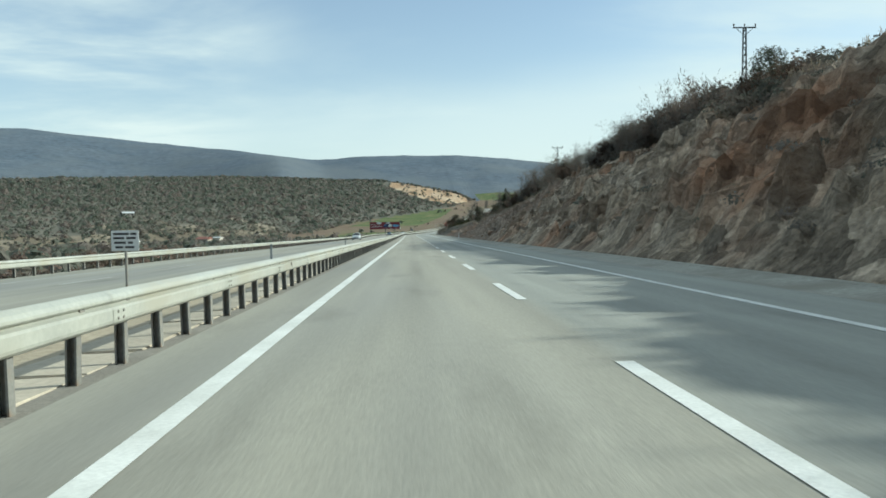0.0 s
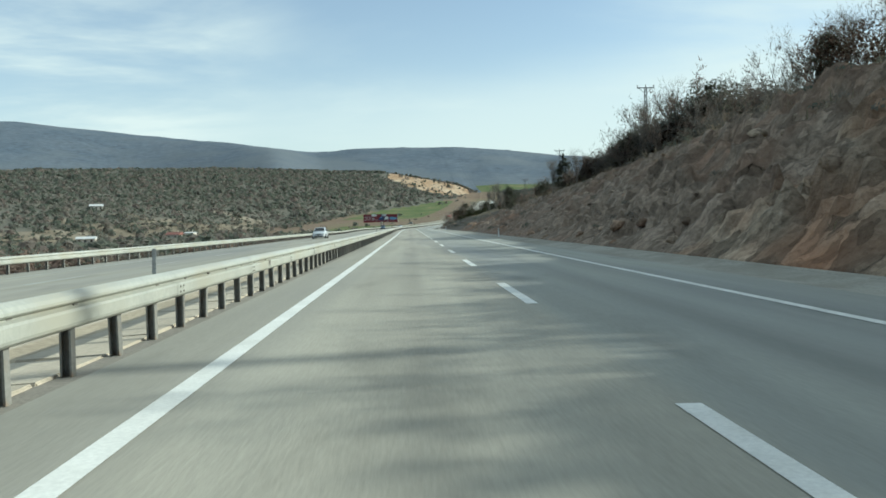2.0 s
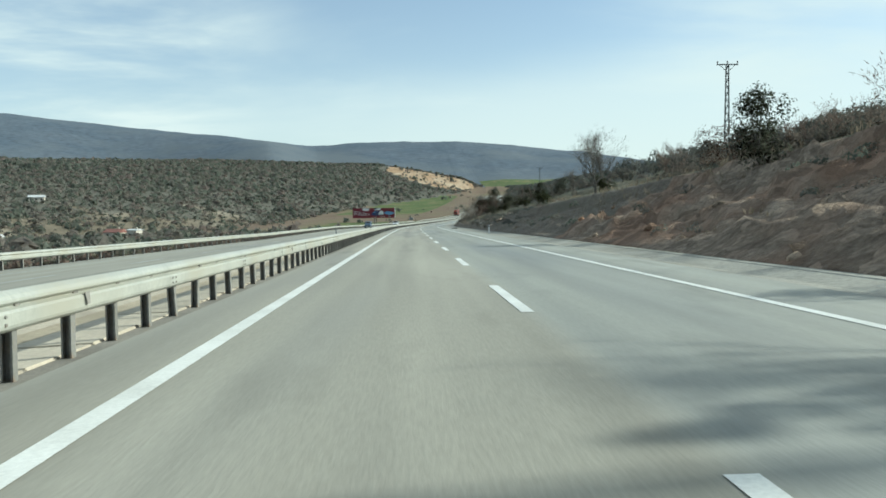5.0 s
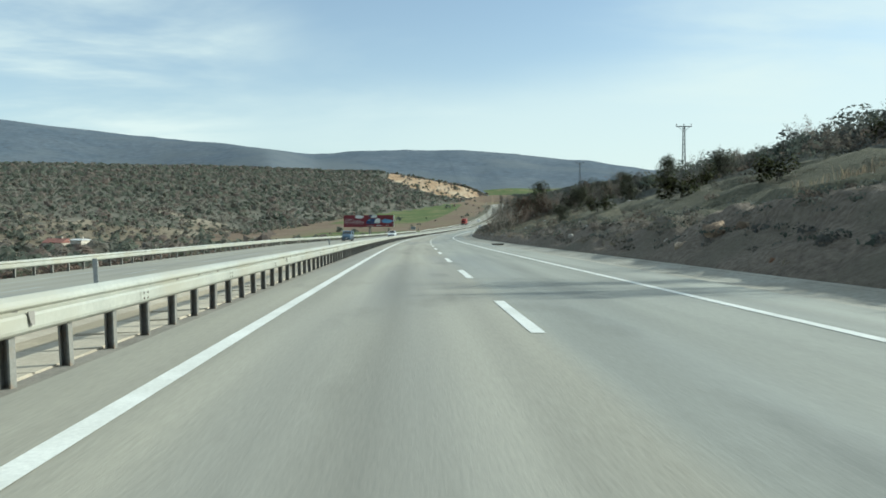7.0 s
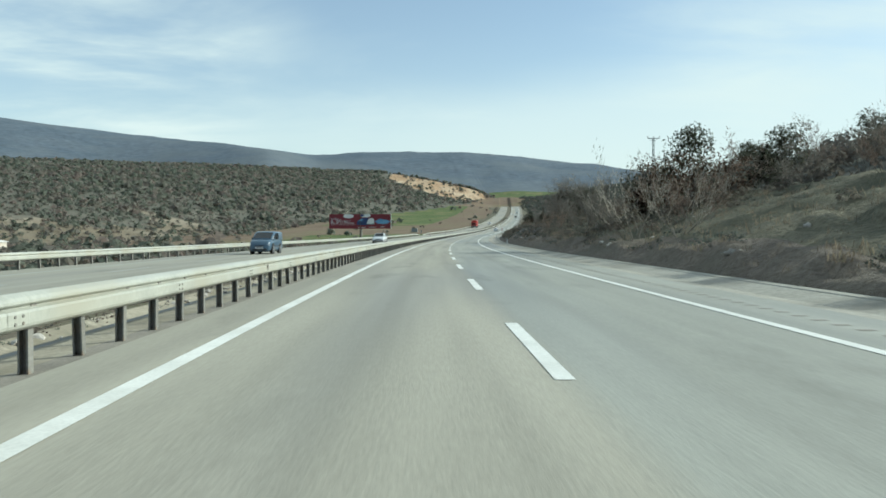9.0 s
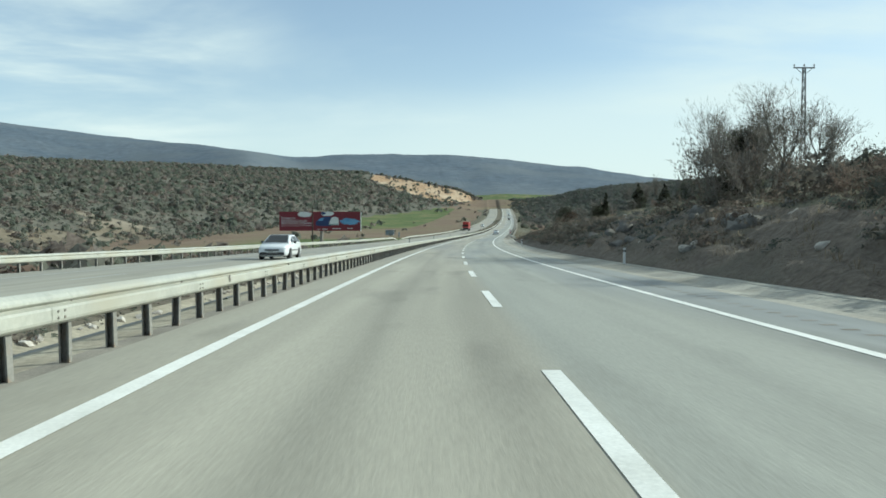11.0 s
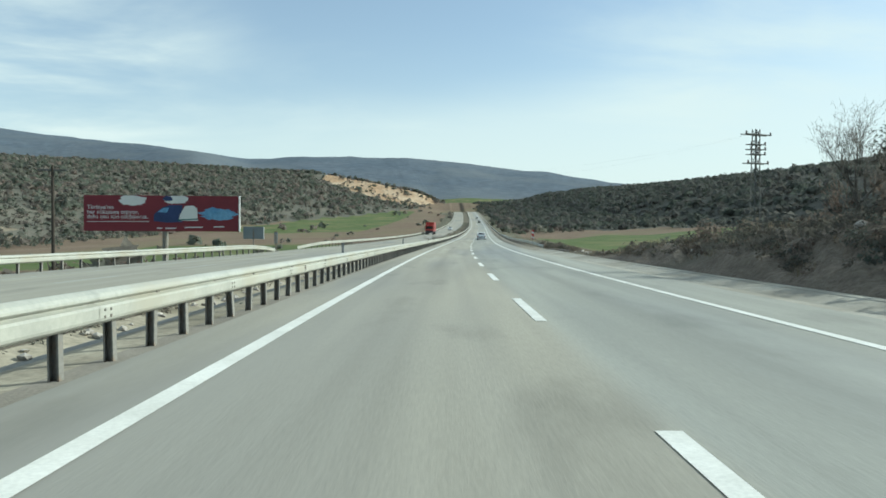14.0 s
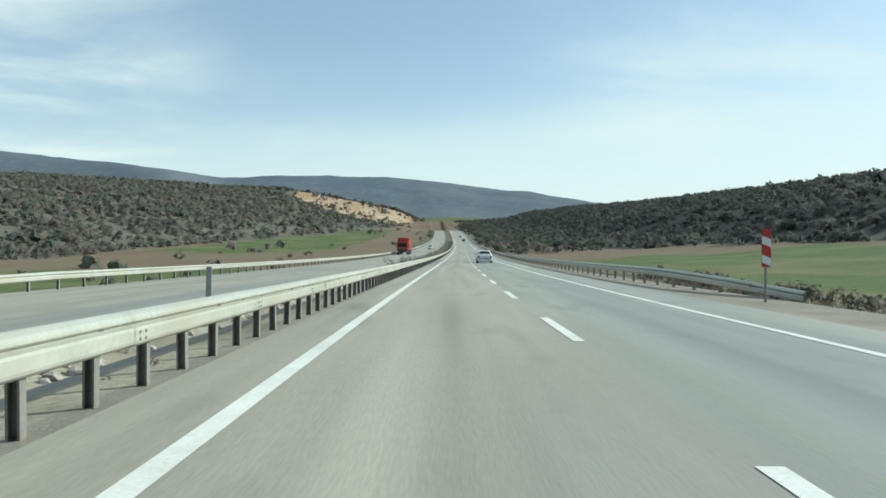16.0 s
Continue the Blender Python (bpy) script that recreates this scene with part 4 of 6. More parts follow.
put("tall", 229.5, 19.5, 1.05, which=1)
put("dark", 452, 13.6, 0.55, which=0)
put("dark", 455, 14.8, 0.60, which=1)
put("brown", 449, 13.2, 0.9)
put("brown", 457.5, 14.2, 0.95)
put("grey", 454, 13.0, 0.8)
put("russet", 450.5, 15.0, 0.8)
put("tall", 234, 17.3, 0.62, which=1)
put("dark", 381, 41, 1.1, which=1)
put("tall", 380, 15.5, 0.62)
put("tall", 383, 17.5, 0.75, which=0)
put("tall", 377, 18.5, 0.7, which=1)
put("dark", 413, 17.5, 0.55, which=2)
put("dark", 408, 21, 0.55, which=0)
put("tall", 447, 20, 0.6)
put("dark", 439, 18, 0.52, which=2)
for s, u in ((228, 19), (231, 13.4), (246, 15.5), (256, 14.5), (262, 18), (251, 24), (270, 13)):
    put("olive", s, u, 1.0)
for s, u, z in ((394, 21, 0.85), (398, 24, 1.0), (401, 20.5, 0.75), (404, 25, 1.0), (399, 28, 1.1), (126, 20, 0.9), (128, 23, 1.0), (131, 21, 0.7), (150, 20, 0.8), (147, 18, 0.6), (100, 22, 0.9), (96.5, 20, 0.7), (94, 21.5, 0.6), (86, 23, 0.5), (440, 15, 0.5)):
    put("tall", s, u, z)
bush_rng = random.Random(5)
put("dark", 438.4, 17.3, 0.36, rng=bush_rng, which=1)
put("dark", 439.6, 18.4, 0.36, rng=bush_rng, which=0)
# tall growth on top of the cutting, thick enough to shade the road
for s0, s1, big, step in ((50, 74, 0.82, 1.5), (74, 86, 0.6, 2.6), (121, 134, 1.12, 1.7), (134, 146, 0.85, 1.7)):
    s = s0
    while s < s1:
        for k in range(2):
            kind = bush_rng.choices(("dark", "grey", "russet", "brown"), (1.2, 4, 1.8, 3))[0]
            put(kind, s + bush_rng.uniform(-0.9, 0.9), float(crest_u(s)) + bush_rng.uniform(2.2, 5.0) + 3.0 * k, big * bush_rng.uniform(0.95, 1.35) * (0.8 if kind == "dark" else 1.1), rng=bush_rng)
        s += step
# evergreens that stand out along the ridge and on the terrace
for s, u, size, which in ((288, 13.2, 0.55, 0), (286.7, 24, 0.38, 1), (294.6, 24, 0.4, 0), (302, 24, 0.42, 1), (304.8, 24.5, 0.46, 0), (313, 24, 0.55, 1), (316.4, 24, 0.58, 0), (327.4, 24, 0.7, 0), (336, 25, 0.62, 0), (326.6, 14.0, 0.85, 0), (328, 15.5, 0.75, 1), (275, 20, 0.5, 1), (268, 22, 0.5, 0), (281, 18.5, 0.5, 0),
                          (404.9, 18, 0.42, 2), (407, 21, 0.45, 0), (428.7, 16, 0.5, 0)):
    put("dark", s, u, size, rng=bush_rng, which=which)
for s, u, size in ((327, 18, 0.62), (330, 10.2, 0.7), (383.5, 16.2, 0.85), (379, 15.5, 1.0), (376, 16, 1.0), (419, 18, 0.45), (417, 18.6, 0.42), (452, 18, 0.6), (461.5, 16.3, 0.62), (458.5, 17, 0.66), (237, 20, 0.62), (410, 18, 0.42), (414, 18, 0.5)):
    put("tall", s, u, size, rng=bush_rng)
for s, u, kind in ((373, 13.6, "grey"), (375, 15.0, "brown"), (377, 13.8, "grey"), (379, 15.4, "dark"), (381, 14.2, "grey"), (383, 15.6, "brown")):
    put(kind, s, u, 1.1 if kind != "dark" else 0.8, rng=bush_rng)
put("tall", 455, 17.2, 0.5, rng=bush_rng)
put("tall", 452.5, 17.0, 0.45, rng=bush_rng)
put("tall", 458, 14.2, 0.72, rng=bush_rng, which=0)
put("tall", 456, 15.2, 0.7, rng=bush_rng, which=1)
for s, u, size in ((375.5, 14.6, 1.15), (377, 15.8, 1.25), (378.4, 14.4, 1.2), (379.8, 16.2, 1.25), (381.2, 15.2, 1.15), (382.6, 16.4, 1.1), (384, 17.4, 0.95), (380.5, 17.6, 1.3)):
    put("grey", s, u, size, rng=bush_rng)
# the thicket along the top of the cutting: clusters with gaps between them
s = -6.0
while s < 202:
    e = float(crest_u(s))
    dense = not 11 < s < 31
    if dense:
        for _ in range(2):
            kind = plant_rng.choices(("brown", "grey", "russet", "dark", "tall"), (6, 6, 2.2, 0.8, 0.35 if s > 48 else 0))[0]
            put(kind, s + plant_rng.uniform(-1, 1), e + plant_rng.uniform(1.0, 4.0), plant_rng.uniform(0.55, 0.95) * (0.5 if kind == "dark" else 0.72 if s < 48 else 1))
        kind = plant_rng.choices(("brown", "grey", "russet", "dark"), (4, 4, 2, 1.6))[0]
        put(kind, s + plant_rng.uniform(-1, 1), e + plant_rng.uniform(4.0, 9), plant_rng.uniform(0.55, 0.9) * (0.5 if kind == "dark" else 0.72 if s < 48 else 1))
    s += 5.0
s = 64.0
while s < 106:
    put(plant_rng.choices(("brown", "grey", "russet", "dark"), (5, 5, 3, 0.5))[0], s, float(crest_u(s)) + plant_rng.uniform(1.2, 3.2), plant_rng.uniform(0.8, 1.05))
    s += 2.3
# behind the grassy bank
for _ in range(26):
    s, u = plant_rng.uniform(232, 345), plant_rng.uniform(22, 50)
    kind = plant_rng.choices(("brown", "grey", "russet", "dark", "olive"), (3, 5, 2, 3, 1))[0]
    put(kind, s, u, plant_rng.uniform(0.65, 1.05) * (0.62 if kind == "dark" else 1))
for _ in range(36):
    s = plant_rng.uniform(303, 372)
    u = plant_rng.uniform(9.4, 27) + max(0, (300 - s)) * 0.6
    put(plant_rng.choices(("brown", "grey", "russet", "dark"), (5, 4, 3.0, 0.5))[0], s, u, plant_rng.uniform(0.6, 0.95))
for _ in range(20):
    s, u = plant_rng.uniform(390, 455), plant_rng.uniform(13.5, 34)
    kind = plant_rng.choices(("brown", "grey", "russet", "dark", "olive"), (4, 5, 1.2, 1.0, 0.8))[0]
    put(kind, s, u, plant_rng.uniform(0.45, 0.8) * (0.42 if kind == "dark" else 0.6 if u < 17 else 1))
for ob in [o for k in KINDS.values() for o in k]:
    if ob.name not in used:
        for c in list(ob.children):
            bpy.data.objects.remove(c)
        bpy.data.objects.remove(ob)


# scrub and woods too many to count: ragged clumps joined into one sheet of growth for each slope
def ico(n):
    bm = bmesh.new()
    bmesh.ops.create_icosphere(bm, subdivisions=n, radius=1)
    v = np.array([q.co for q in bm.verts])
    f = np.array([[w.index for w in q.verts] for q in bm.faces])
    bm.free()
    return v, f


ICO = {n: ico(n) for n in (1, 2)}


def ragged(name, xs, ys, radii, mat, label, category, seed, sprays=40, tall=0.8, leaf=0.36, sink=0.35, zs=None, crown=1.0):
    """Bushes as loose heaps of twig sprays: triangles turned outwards round an uneven crown, thinning towards its skin."""
    g = np.random.default_rng(seed)
    zs = ground_z(xs, ys)[0] if zs is None else zs
    n = len(xs)
    d = g.normal(0, 1, (n, sprays, 3))
    d[..., 2] = np.abs(d[..., 2]) * 1.1 - 0.25
    d /= np.linalg.norm(d, axis=-1, keepdims=True)
    lump = 1 + 0.16 * np.sin(3 * np.arctan2(d[..., 1], d[..., 0]) + g.uniform(0, 6.28, (n, 1)))
    q = g.uniform(0.45, 1.0, (n, sprays)) ** 0.5 * lump * g.uniform(0.88, 1.06, (n, sprays))
    half = np.stack([radii * g.uniform(0.75, 1.3, n), radii * g.uniform(0.75, 1.3, n), radii * tall * g.uniform(0.75, 1.35, n)], -1)
    c = d * q[..., None] * half[:, None, :]
    c[..., 0] += xs[:, None]
    c[..., 1] += ys[:, None]
    c[..., 2] += (zs + half[:, 2] * (1 - sink) - 0.15)[:, None]
    nr = d + g.normal(0, 0.45, d.shape) + np.array([0, 0, 0.25])
    nr /= np.linalg.norm(nr, axis=-1, keepdims=True)
    e1 = np.cross(nr, g.normal(0, 1, nr.shape))
    e1 /= np.linalg.norm(e1, axis=-1, keepdims=True)
    e2 = np.cross(nr, e1)
    w = (radii[:, None] * leaf * g.uniform(0.6, 1.5, (n, sprays)))[..., None]
    V = np.stack([c - e1 * w - e2 * w * 0.5, c + e1 * w * 0.8 - e2 * w * 0.6, c + e2 * w * 1.1], 2)
    tone = np.repeat(g.random((n, 1)), sprays * 3, 1)
    F = np.arange(n * sprays * 3)
    me = bpy.data.meshes.new(name)
    me.vertices.add(len(F))
    me.vertices.foreach_set("co", V.reshape(-1).astype(np.float32))
    me.loops.add(len(F))
    me.loops.foreach_set("vertex_index", F.astype(np.int32))
    me.polygons.add(len(F) // 3)
    me.polygons.foreach_set("loop_start", np.arange(0, len(F), 3, dtype=np.int32))
    me.polygons.foreach_set("use_smooth", np.ones(len(F) // 3, dtype=bool))
    me.materials.append(mat)
    # the sprays of a bush are lit as one rounded crown
    soft_n = crown * d + 0.55 * nr + np.array([0, 0, 0.15 + 0.9 * (1 - crown)])
    soft_n /= np.linalg.norm(soft_n, axis=-1, keepdims=True)
    me.attributes.new("custom_normal", "FLOAT_VECTOR", "POINT").data.foreach_set("vector", np.repeat(soft_n.reshape(-1, 3), 3, 0).reshape(-1).astype(np.float32))
    at_ = me.attributes.new("tone", "FLOAT", "POINT")
    at_.data.foreach_set("value", tone.reshape(-1).astype(np.float32))
    me.update(calc_edges=True)
    return tagged(new(name, me), label, category, kind="stuff")


def scatter(name, xs, ys, radii, mat, label, category, seed, tall=0.8, lumps=0.33, sink=0.35, fine=2):
    ICO_V, ICO_F = ICO[fine]
    g = np.random.default_rng(seed)
    zs = ground_z(xs, ys)[0]
    n, k = len(xs), len(ICO_V)
    jit = 1 + g.normal(0, lumps, (n, k, 1)).clip(-0.6, 0.75)
    stretch = np.stack([radii * g.uniform(0.75, 1.3, n), radii * g.uniform(0.75, 1.3, n), radii * tall * g.uniform(0.7, 1.35, n)], -1)
    V = ICO_V[None] * jit * stretch[:, None, :]
    V[..., 2] += (zs + stretch[:, 2] * (1 - sink) - 0.2)[:, None]
    V[..., 0] += xs[:, None]
    V[..., 1] += ys[:, None]
    F = (ICO_F[None] + (np.arange(n) * k)[:, None, None]).reshape(-1, 3)
    me = bpy.data.meshes.new(name)
    me.vertices.add(n * k)
    me.vertices.foreach_set("co", V.reshape(-1).astype(np.float32))
    me.loops.add(F.size)
    me.loops.foreach_set("vertex_index", F.reshape(-1).astype(np.int32))
    me.polygons.add(len(F))
    me.polygons.foreach_set("loop_start", np.arange(0, F.size, 3, dtype=np.int32))
    me.materials.append(mat)
    me.update(calc_edges=True)
    return tagged(new(name, me), label, category, kind="stuff")


grng = np.random.default_rng(5)


def field_of(n, s_rng, u_rng, keep):
    s, u = grng.uniform(*s_rng, n), grng.uniform(*u_rng, n)
    a = np.interp(s, SS, _a)
    x, y = np.interp(s, SS, RX_) + u * np.cos(a), np.interp(s, SS, RY_) - u * np.sin(a)
    k = keep(s, u, x, y)
    return x[k], y[k], s[k], u[k]


def on_left_hill(s, u, x, y):
    t = ground_z(x, y)[5]
    patch = fbm(x / 45, y / 45, 61) + 0.6 * fbm(x / 14, y / 14, 63)
    dens = smooth(-60, 130, t) * 0.72 + 0.36 + 1.5 * patch * (1 - 0.6 * smooth(60, 220, t))
    dens = np.where((s > 700) & (t > -10), dens + 0.35, dens + 0.3 * smooth(420, 560, s) * smooth(0, 40, t))
    dens = np.where((u > -205) & (u < -40) & (s > tab(u, (-200, 1435), (-150, 1365), (-109, 1327), (-70, 1350), (-43, 1435))), 0.10 + 0.5 * (patch > 0.12), dens)
    dens = np.where((u > -150) & (t <= 0) & (s > 505), 0.015, dens)
    dens = np.where((u > -45) & (t <= 0) & (s < 505), 0.25 * dens, dens)
    return grng.random(len(s)) < dens


x, y, s_, u_ = field_of(30000, (60, 800), (-620, -24), on_left_hill)
ragged("scrub", x, y, grng.gamma(4, 0.285, len(x)).clip(0.45, 3.0), scrub, "dense winter scrub of dark green and brown bushes on the hillside", "scrub", 71, 16, tall=0.8, leaf=0.44, crown=0.45)
x, y, s_, u_ = field_of(21000, (800, 1700), (-800, -20), on_left_hill)
ragged("scrub", x, y, grng.gamma(5, 0.36, len(x)).clip(0.8, 3.4), scrub, "dark wooded far end of the hillside", "scrub", 72, 11, tall=0.75, leaf=0.58, crown=0.35)
x, y, s_, u_ = field_of(21000, (300, 1500), (12, 460), lambda s, u, x, y: grng.random(len(s)) < np.where(u < tab(s, (470, 74), (500, 82), (640, 76), (720, 48), (780, 26), (840, 14)), 0.0, 1.0) * np.where(u < 200, 1.0, 0.55))
ragged("scrub", x, y, grng.gamma(6, 0.27, len(x)).clip(0.7, 2.9), wood, "dark winter wood on the hill beyond the field", "scrub", 73, 16, tall=0.68, leaf=0.42, crown=0.3)
x, y, s_, u_ = field_of(1400, (-10, 480), (-75, -20.5), lambda s, u, x, y: fbm(x / 25, y / 25, 64) > -0.05)
ragged("scrub", x, y, grng.uniform(0.4, 1.3, len(x)), brown_scrub, "low reddish-brown bushes below the road embankment", "scrub", 74, 60, leaf=0.2)
x, y, s_, u_ = field_of(70, (105, 165), (-78, -44), lambda s, u, x, y: s > 0)
ragged("scrub", x, y, grng.uniform(1.2, 2.2, len(x)), brown_scrub, "tall leafless brown bushes at the foot of the embankment", "scrub", 107, 150, tall=0.95, leaf=0.12)
x, y, s_, u_ = field_of(2600, (-10, 480), (-20.4, -18.5), lambda s, u, x, y: fbm(s / 9, u, 65) > -0.22)
ragged("scrub", x, y, grng.uniform(0.25, 0.52, len(x)), brown_scrub, "brown weeds and brush close behind the outer guard rail", "scrub", 103, 30, leaf=0.2)
x, y, s_, u_ = field_of(420, (700, 1400), (9, 40), lambda s, u, x, y: grng.random(len(s)) < 0.6)
ragged("scrub", x, y, grng.uniform(0.8, 2.2, len(x)), scrub, "bushes beside the far road", "scrub", 75, 40)
x, y, s_, u_ = field_of(2000, (-6, 206), (11, 32), lambda s, u, x, y: (u > crest_u(s) + 0.8 + 1.4 * smooth(75, 95, s)) & (u < crest_u(s) + 9) & ((s < 10) | (s > 32) | (u > crest_u(s) + 5)))
ragged("thicket", x, y, grng.uniform(0.5, 1.25, len(x)), thorn, "dark leafless thicket along the top of the cutting", "thicket", 76, 130, leaf=0.095)
for s0, s1, size, n, seed in ((51, 66, 1.15, 95, 105), (66, 84, 1.45, 80, 109), (122, 134, 1.6, 90, 106), (134, 149, 1.3, 110, 108), (148, 158, 1.05, 70, 110)):
    x, y, s_, u_ = field_of(n * 4, (s0, s1), (16, 36), lambda s, u, x, y: (u > crest_u(s) + 3.5) & (u < crest_u(s) + 12.5))
    ragged("thicket", x, y, grng.uniform(0.75, 1.15, len(x)) * size, thorn, "tall dense thicket on top of the cutting", "thicket", seed, 190, tall=1.15, leaf=0.12)
x, y, s_, u_ = field_of(150, (134, 150), (16, 30), lambda s, u, x, y: (u > crest_u(s) + 2.0) & (u < crest_u(s) + 7.5))
ragged("thicket", x, y, grng.uniform(1.0, 1.55, len(x)), thorn, "tall grey-brown thicket shading the road from the top of the cutting", "thicket", 117, 230, tall=1.15, leaf=0.10)
x, y, s_, u_ = field_of(1700, (213, 372), (12, 80), lambda s, u, x, y: (u > tab(s, (213, 19), (222, 22), (229, 23), (236, 22), (248, 20), (262, 21), (300, 21), (320, 13), (372, 12)) + 1.5) & (grng.random(len(s)) < np.where(u > 26, 0.95, 0.6)))
big = grng.random(len(x)) < smooth(20, 30, u_) * 0.6
ragged("thicket", x[big], y[big], grng.uniform(0.9, 1.6, big.sum()), wood, "tall grey-green thicket on the ridge behind the grassy bank", "thicket", 97, 130, tall=0.95, leaf=0.112)
x, y = x[~big], y[~big]
ragged("thicket", x, y, grng.uniform(0.6, 1.4, len(x)), thorn, "dark thicket of mixed bushes behind the grassy bank", "thicket", 77, 90, leaf=0.12)
x, y, s_, u_ = field_of(1100, (372, 486), (12, 80), lambda s, u, x, y: (grng.random(len(s)) < np.where(u > 22, 0.95, np.where((s > 391) & (s < 440), 0.1, 0.6))) & (s < 462))
ragged("thicket", x, y, grng.uniform(0.5, 1.3, len(x)), wood, "dark thicket of mixed bushes above the roadside bank", "thicket", 78, 110, leaf=0.12)

x, y, s_, u_ = field_of(60, (512, 535), (8.6, 13), lambda s, u, x, y: s > 0)
ragged("thicket", x, y, grng.uniform(0.25, 0.6, len(x)), thorn, "low dark brush at the edge of the field", "thicket", 79, 90, leaf=0.14)

# brush and loose stones on the banks
def tufts(name, xs, ys, size, mat, label, category, seed, blades=13):
    """Dry tufts: fans of thin bent blades and twigs."""
    g = np.random.default_rng(seed)
    n = len(xs)
    zs = ground_z(xs, ys)[0]
    a = g.uniform(0, 6.283, (n, blades))
    lean, h = g.uniform(0.1, 0.95, (n, blades)), size[:, None] * g.uniform(0.5, 1.25, (n, blades))
    root = np.stack([xs, ys, zs - 0.05], -1)[:, None, :] + np.stack([g.normal(0, 0.10, (n, blades)), g.normal(0, 0.10, (n, blades)), np.zeros((n, blades))], -1) * (1 + size[:, None, None])
    tip = root + np.stack([np.cos(a) * lean * h, np.sin(a) * lean * h, h], -1)
    side = np.stack([-np.sin(a), np.cos(a), np.zeros_like(a)], -1) * (0.006 + 0.012 * size[:, None, None])
    mid = root * 0.4 + tip * 0.6 + np.array([0, 0, 0.12]) * h[..., None]
    V = np.stack([root - side, root + side, mid + side, tip, mid - side], 2).reshape(-1, 3)
    k = np.arange(n * blades)[:, None] * 5
    F = np.concatenate([k + np.array([[0, 1, 2]]), k + np.array([[0, 2, 4]]), k + np.array([[4, 2, 3]])], 0)
    me = bpy.data.meshes.new(name)
    me.vertices.add(len(V))
    me.vertices.foreach_set("co", V.reshape(-1).astype(np.float32))
    me.loops.add(F.size)
    me.loops.foreach_set("vertex_index", F.reshape(-1).astype(np.int32))
    me.polygons.add(len(F))
    me.polygons.foreach_set("loop_start", np.arange(0, F.size, 3, dtype=np.int32))
    me.materials.append(mat)
    me.update(calc_edges=True)
    return tagged(new(name, me), label, category, kind="stuff")


straw = island_mat("dry_straw", [(0.0, (0.20, 0.165, 0.12)), (0.4, (0.27, 0.22, 0.155)), (0.7, (0.18, 0.15, 0.115)), (0.9, (0.32, 0.27, 0.19)), (1.0, (0.20, 0.20, 0.12))])
x, y, s_, u_ = field_of(4000, (280, 486), (8.0, 17), lambda s, u, x, y: grng.random(len(s)) < 0.30 + 0.9 * (fbm(s / 5, u / 2, 77) + 0.35))
tufts("brush", x, y, grng.uniform(0.10, 0.32, len(x)), straw, "low dry brush on the roadside bank", "brush", 81, 9)
x, y, s_, u_ = field_of(2600, (-5, 240), (12, 30), lambda s, u, x, y: (u > crest_u(s) - 2.0) & (u < crest_u(s) + 7))
tufts("brush", x, y, grng.uniform(0.2, 0.6, len(x)), straw, "low dry brush along the top of the cutting", "brush", 82, 12)
x, y, s_, u_ = field_of(1500, (-5, 300), (7.6, 20), lambda s, u, x, y: (u < crest_u(s)) & (fbm(s / 7, u / 3, 78) > 0.02))
tufts("brush", x, y, grng.uniform(0.12, 0.3, len(x)), straw, "dry weeds rooted in the face of the cutting", "brush", 86, 9)
x, y, s_, u_ = field_of(1500, (482, 640), (7.5, 15), lambda s, u, x, y: grng.random(len(s)) < 0.35 + 0.9 * (fbm(s / 5, u / 2, 80) + 0.4))
tufts("brush", x, y, grng.uniform(0.12, 0.35, len(x)), straw, "rough dry grass between the verge and the green field", "brush", 89, 9)
x, y, s_, u_ = field_of(900, (312, 480), (8.8, 17), lambda s, u, x, y: (fbm(s / 7, u / 3, 99) > -0.08) & ((u < 11.4) | (s < 385) | (s > 432)))
ragged("brush", x, y, grng.uniform(0.3, 0.75, len(x)), thorn, "dark knee-high bushes covering the roadside bank", "brush", 98, 75, tall=0.8, leaf=0.11)
x, y, s_, u_ = field_of(520, (232, 300), (7.9, 24), lambda s, u, x, y: (grng.random(len(s)) < np.where(u < 10.6, 0.9, 0.30)) & (fbm(s / 7, u / 3, 99) > -0.12) & ((s < 279) | (u > 11)))
ragged("brush", x, y, grng.uniform(0.25, 0.6, len(x)), thorn, "dark low bushes on the short bank and the grassy terrace", "brush", 104, 70, tall=0.7, leaf=0.12)
# low cushions of dark brush on the banks
x, y, s_, u_ = field_of(4200, (222, 482), (8.4, 17), lambda s, u, x, y: (u < crest_u(s) + 2) & (fbm(s / 6, u / 2.5, 79) > -0.06))
ragged("brush", x, y, grng.uniform(0.15, 0.45, len(x)), wood, "low dark cushions of brush on the roadside bank", "brush", 87, 30, tall=0.55, leaf=0.15)
x, y, s_, u_ = field_of(900, (-5, 222), (8.4, 20), lambda s, u, x, y: (u < crest_u(s) + 1) & (fbm(s / 6, u / 2.5, 79) > 0.04))
ragged("brush", x, y, grng.uniform(0.15, 0.55, len(x)), scrub, "low brown brush rooted in the rock face", "brush", 88, 60, tall=0.6, leaf=0.13)
x, y, s_, u_ = field_of(700, (-6, 240), (7.6, 21), lambda s, u, x, y: (u < crest_u(s) - 0.5) & (grng.random(len(s)) < np.where(u < 9.5, 0.9, 0.45)))
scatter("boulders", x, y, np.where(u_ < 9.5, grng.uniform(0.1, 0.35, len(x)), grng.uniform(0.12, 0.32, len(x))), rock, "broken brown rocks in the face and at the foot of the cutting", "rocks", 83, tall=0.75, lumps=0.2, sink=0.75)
x, y, s_, u_ = field_of(560, (232, 482), (8.2, 17), lambda s, u, x, y: grng.random(len(s)) < 0.5)
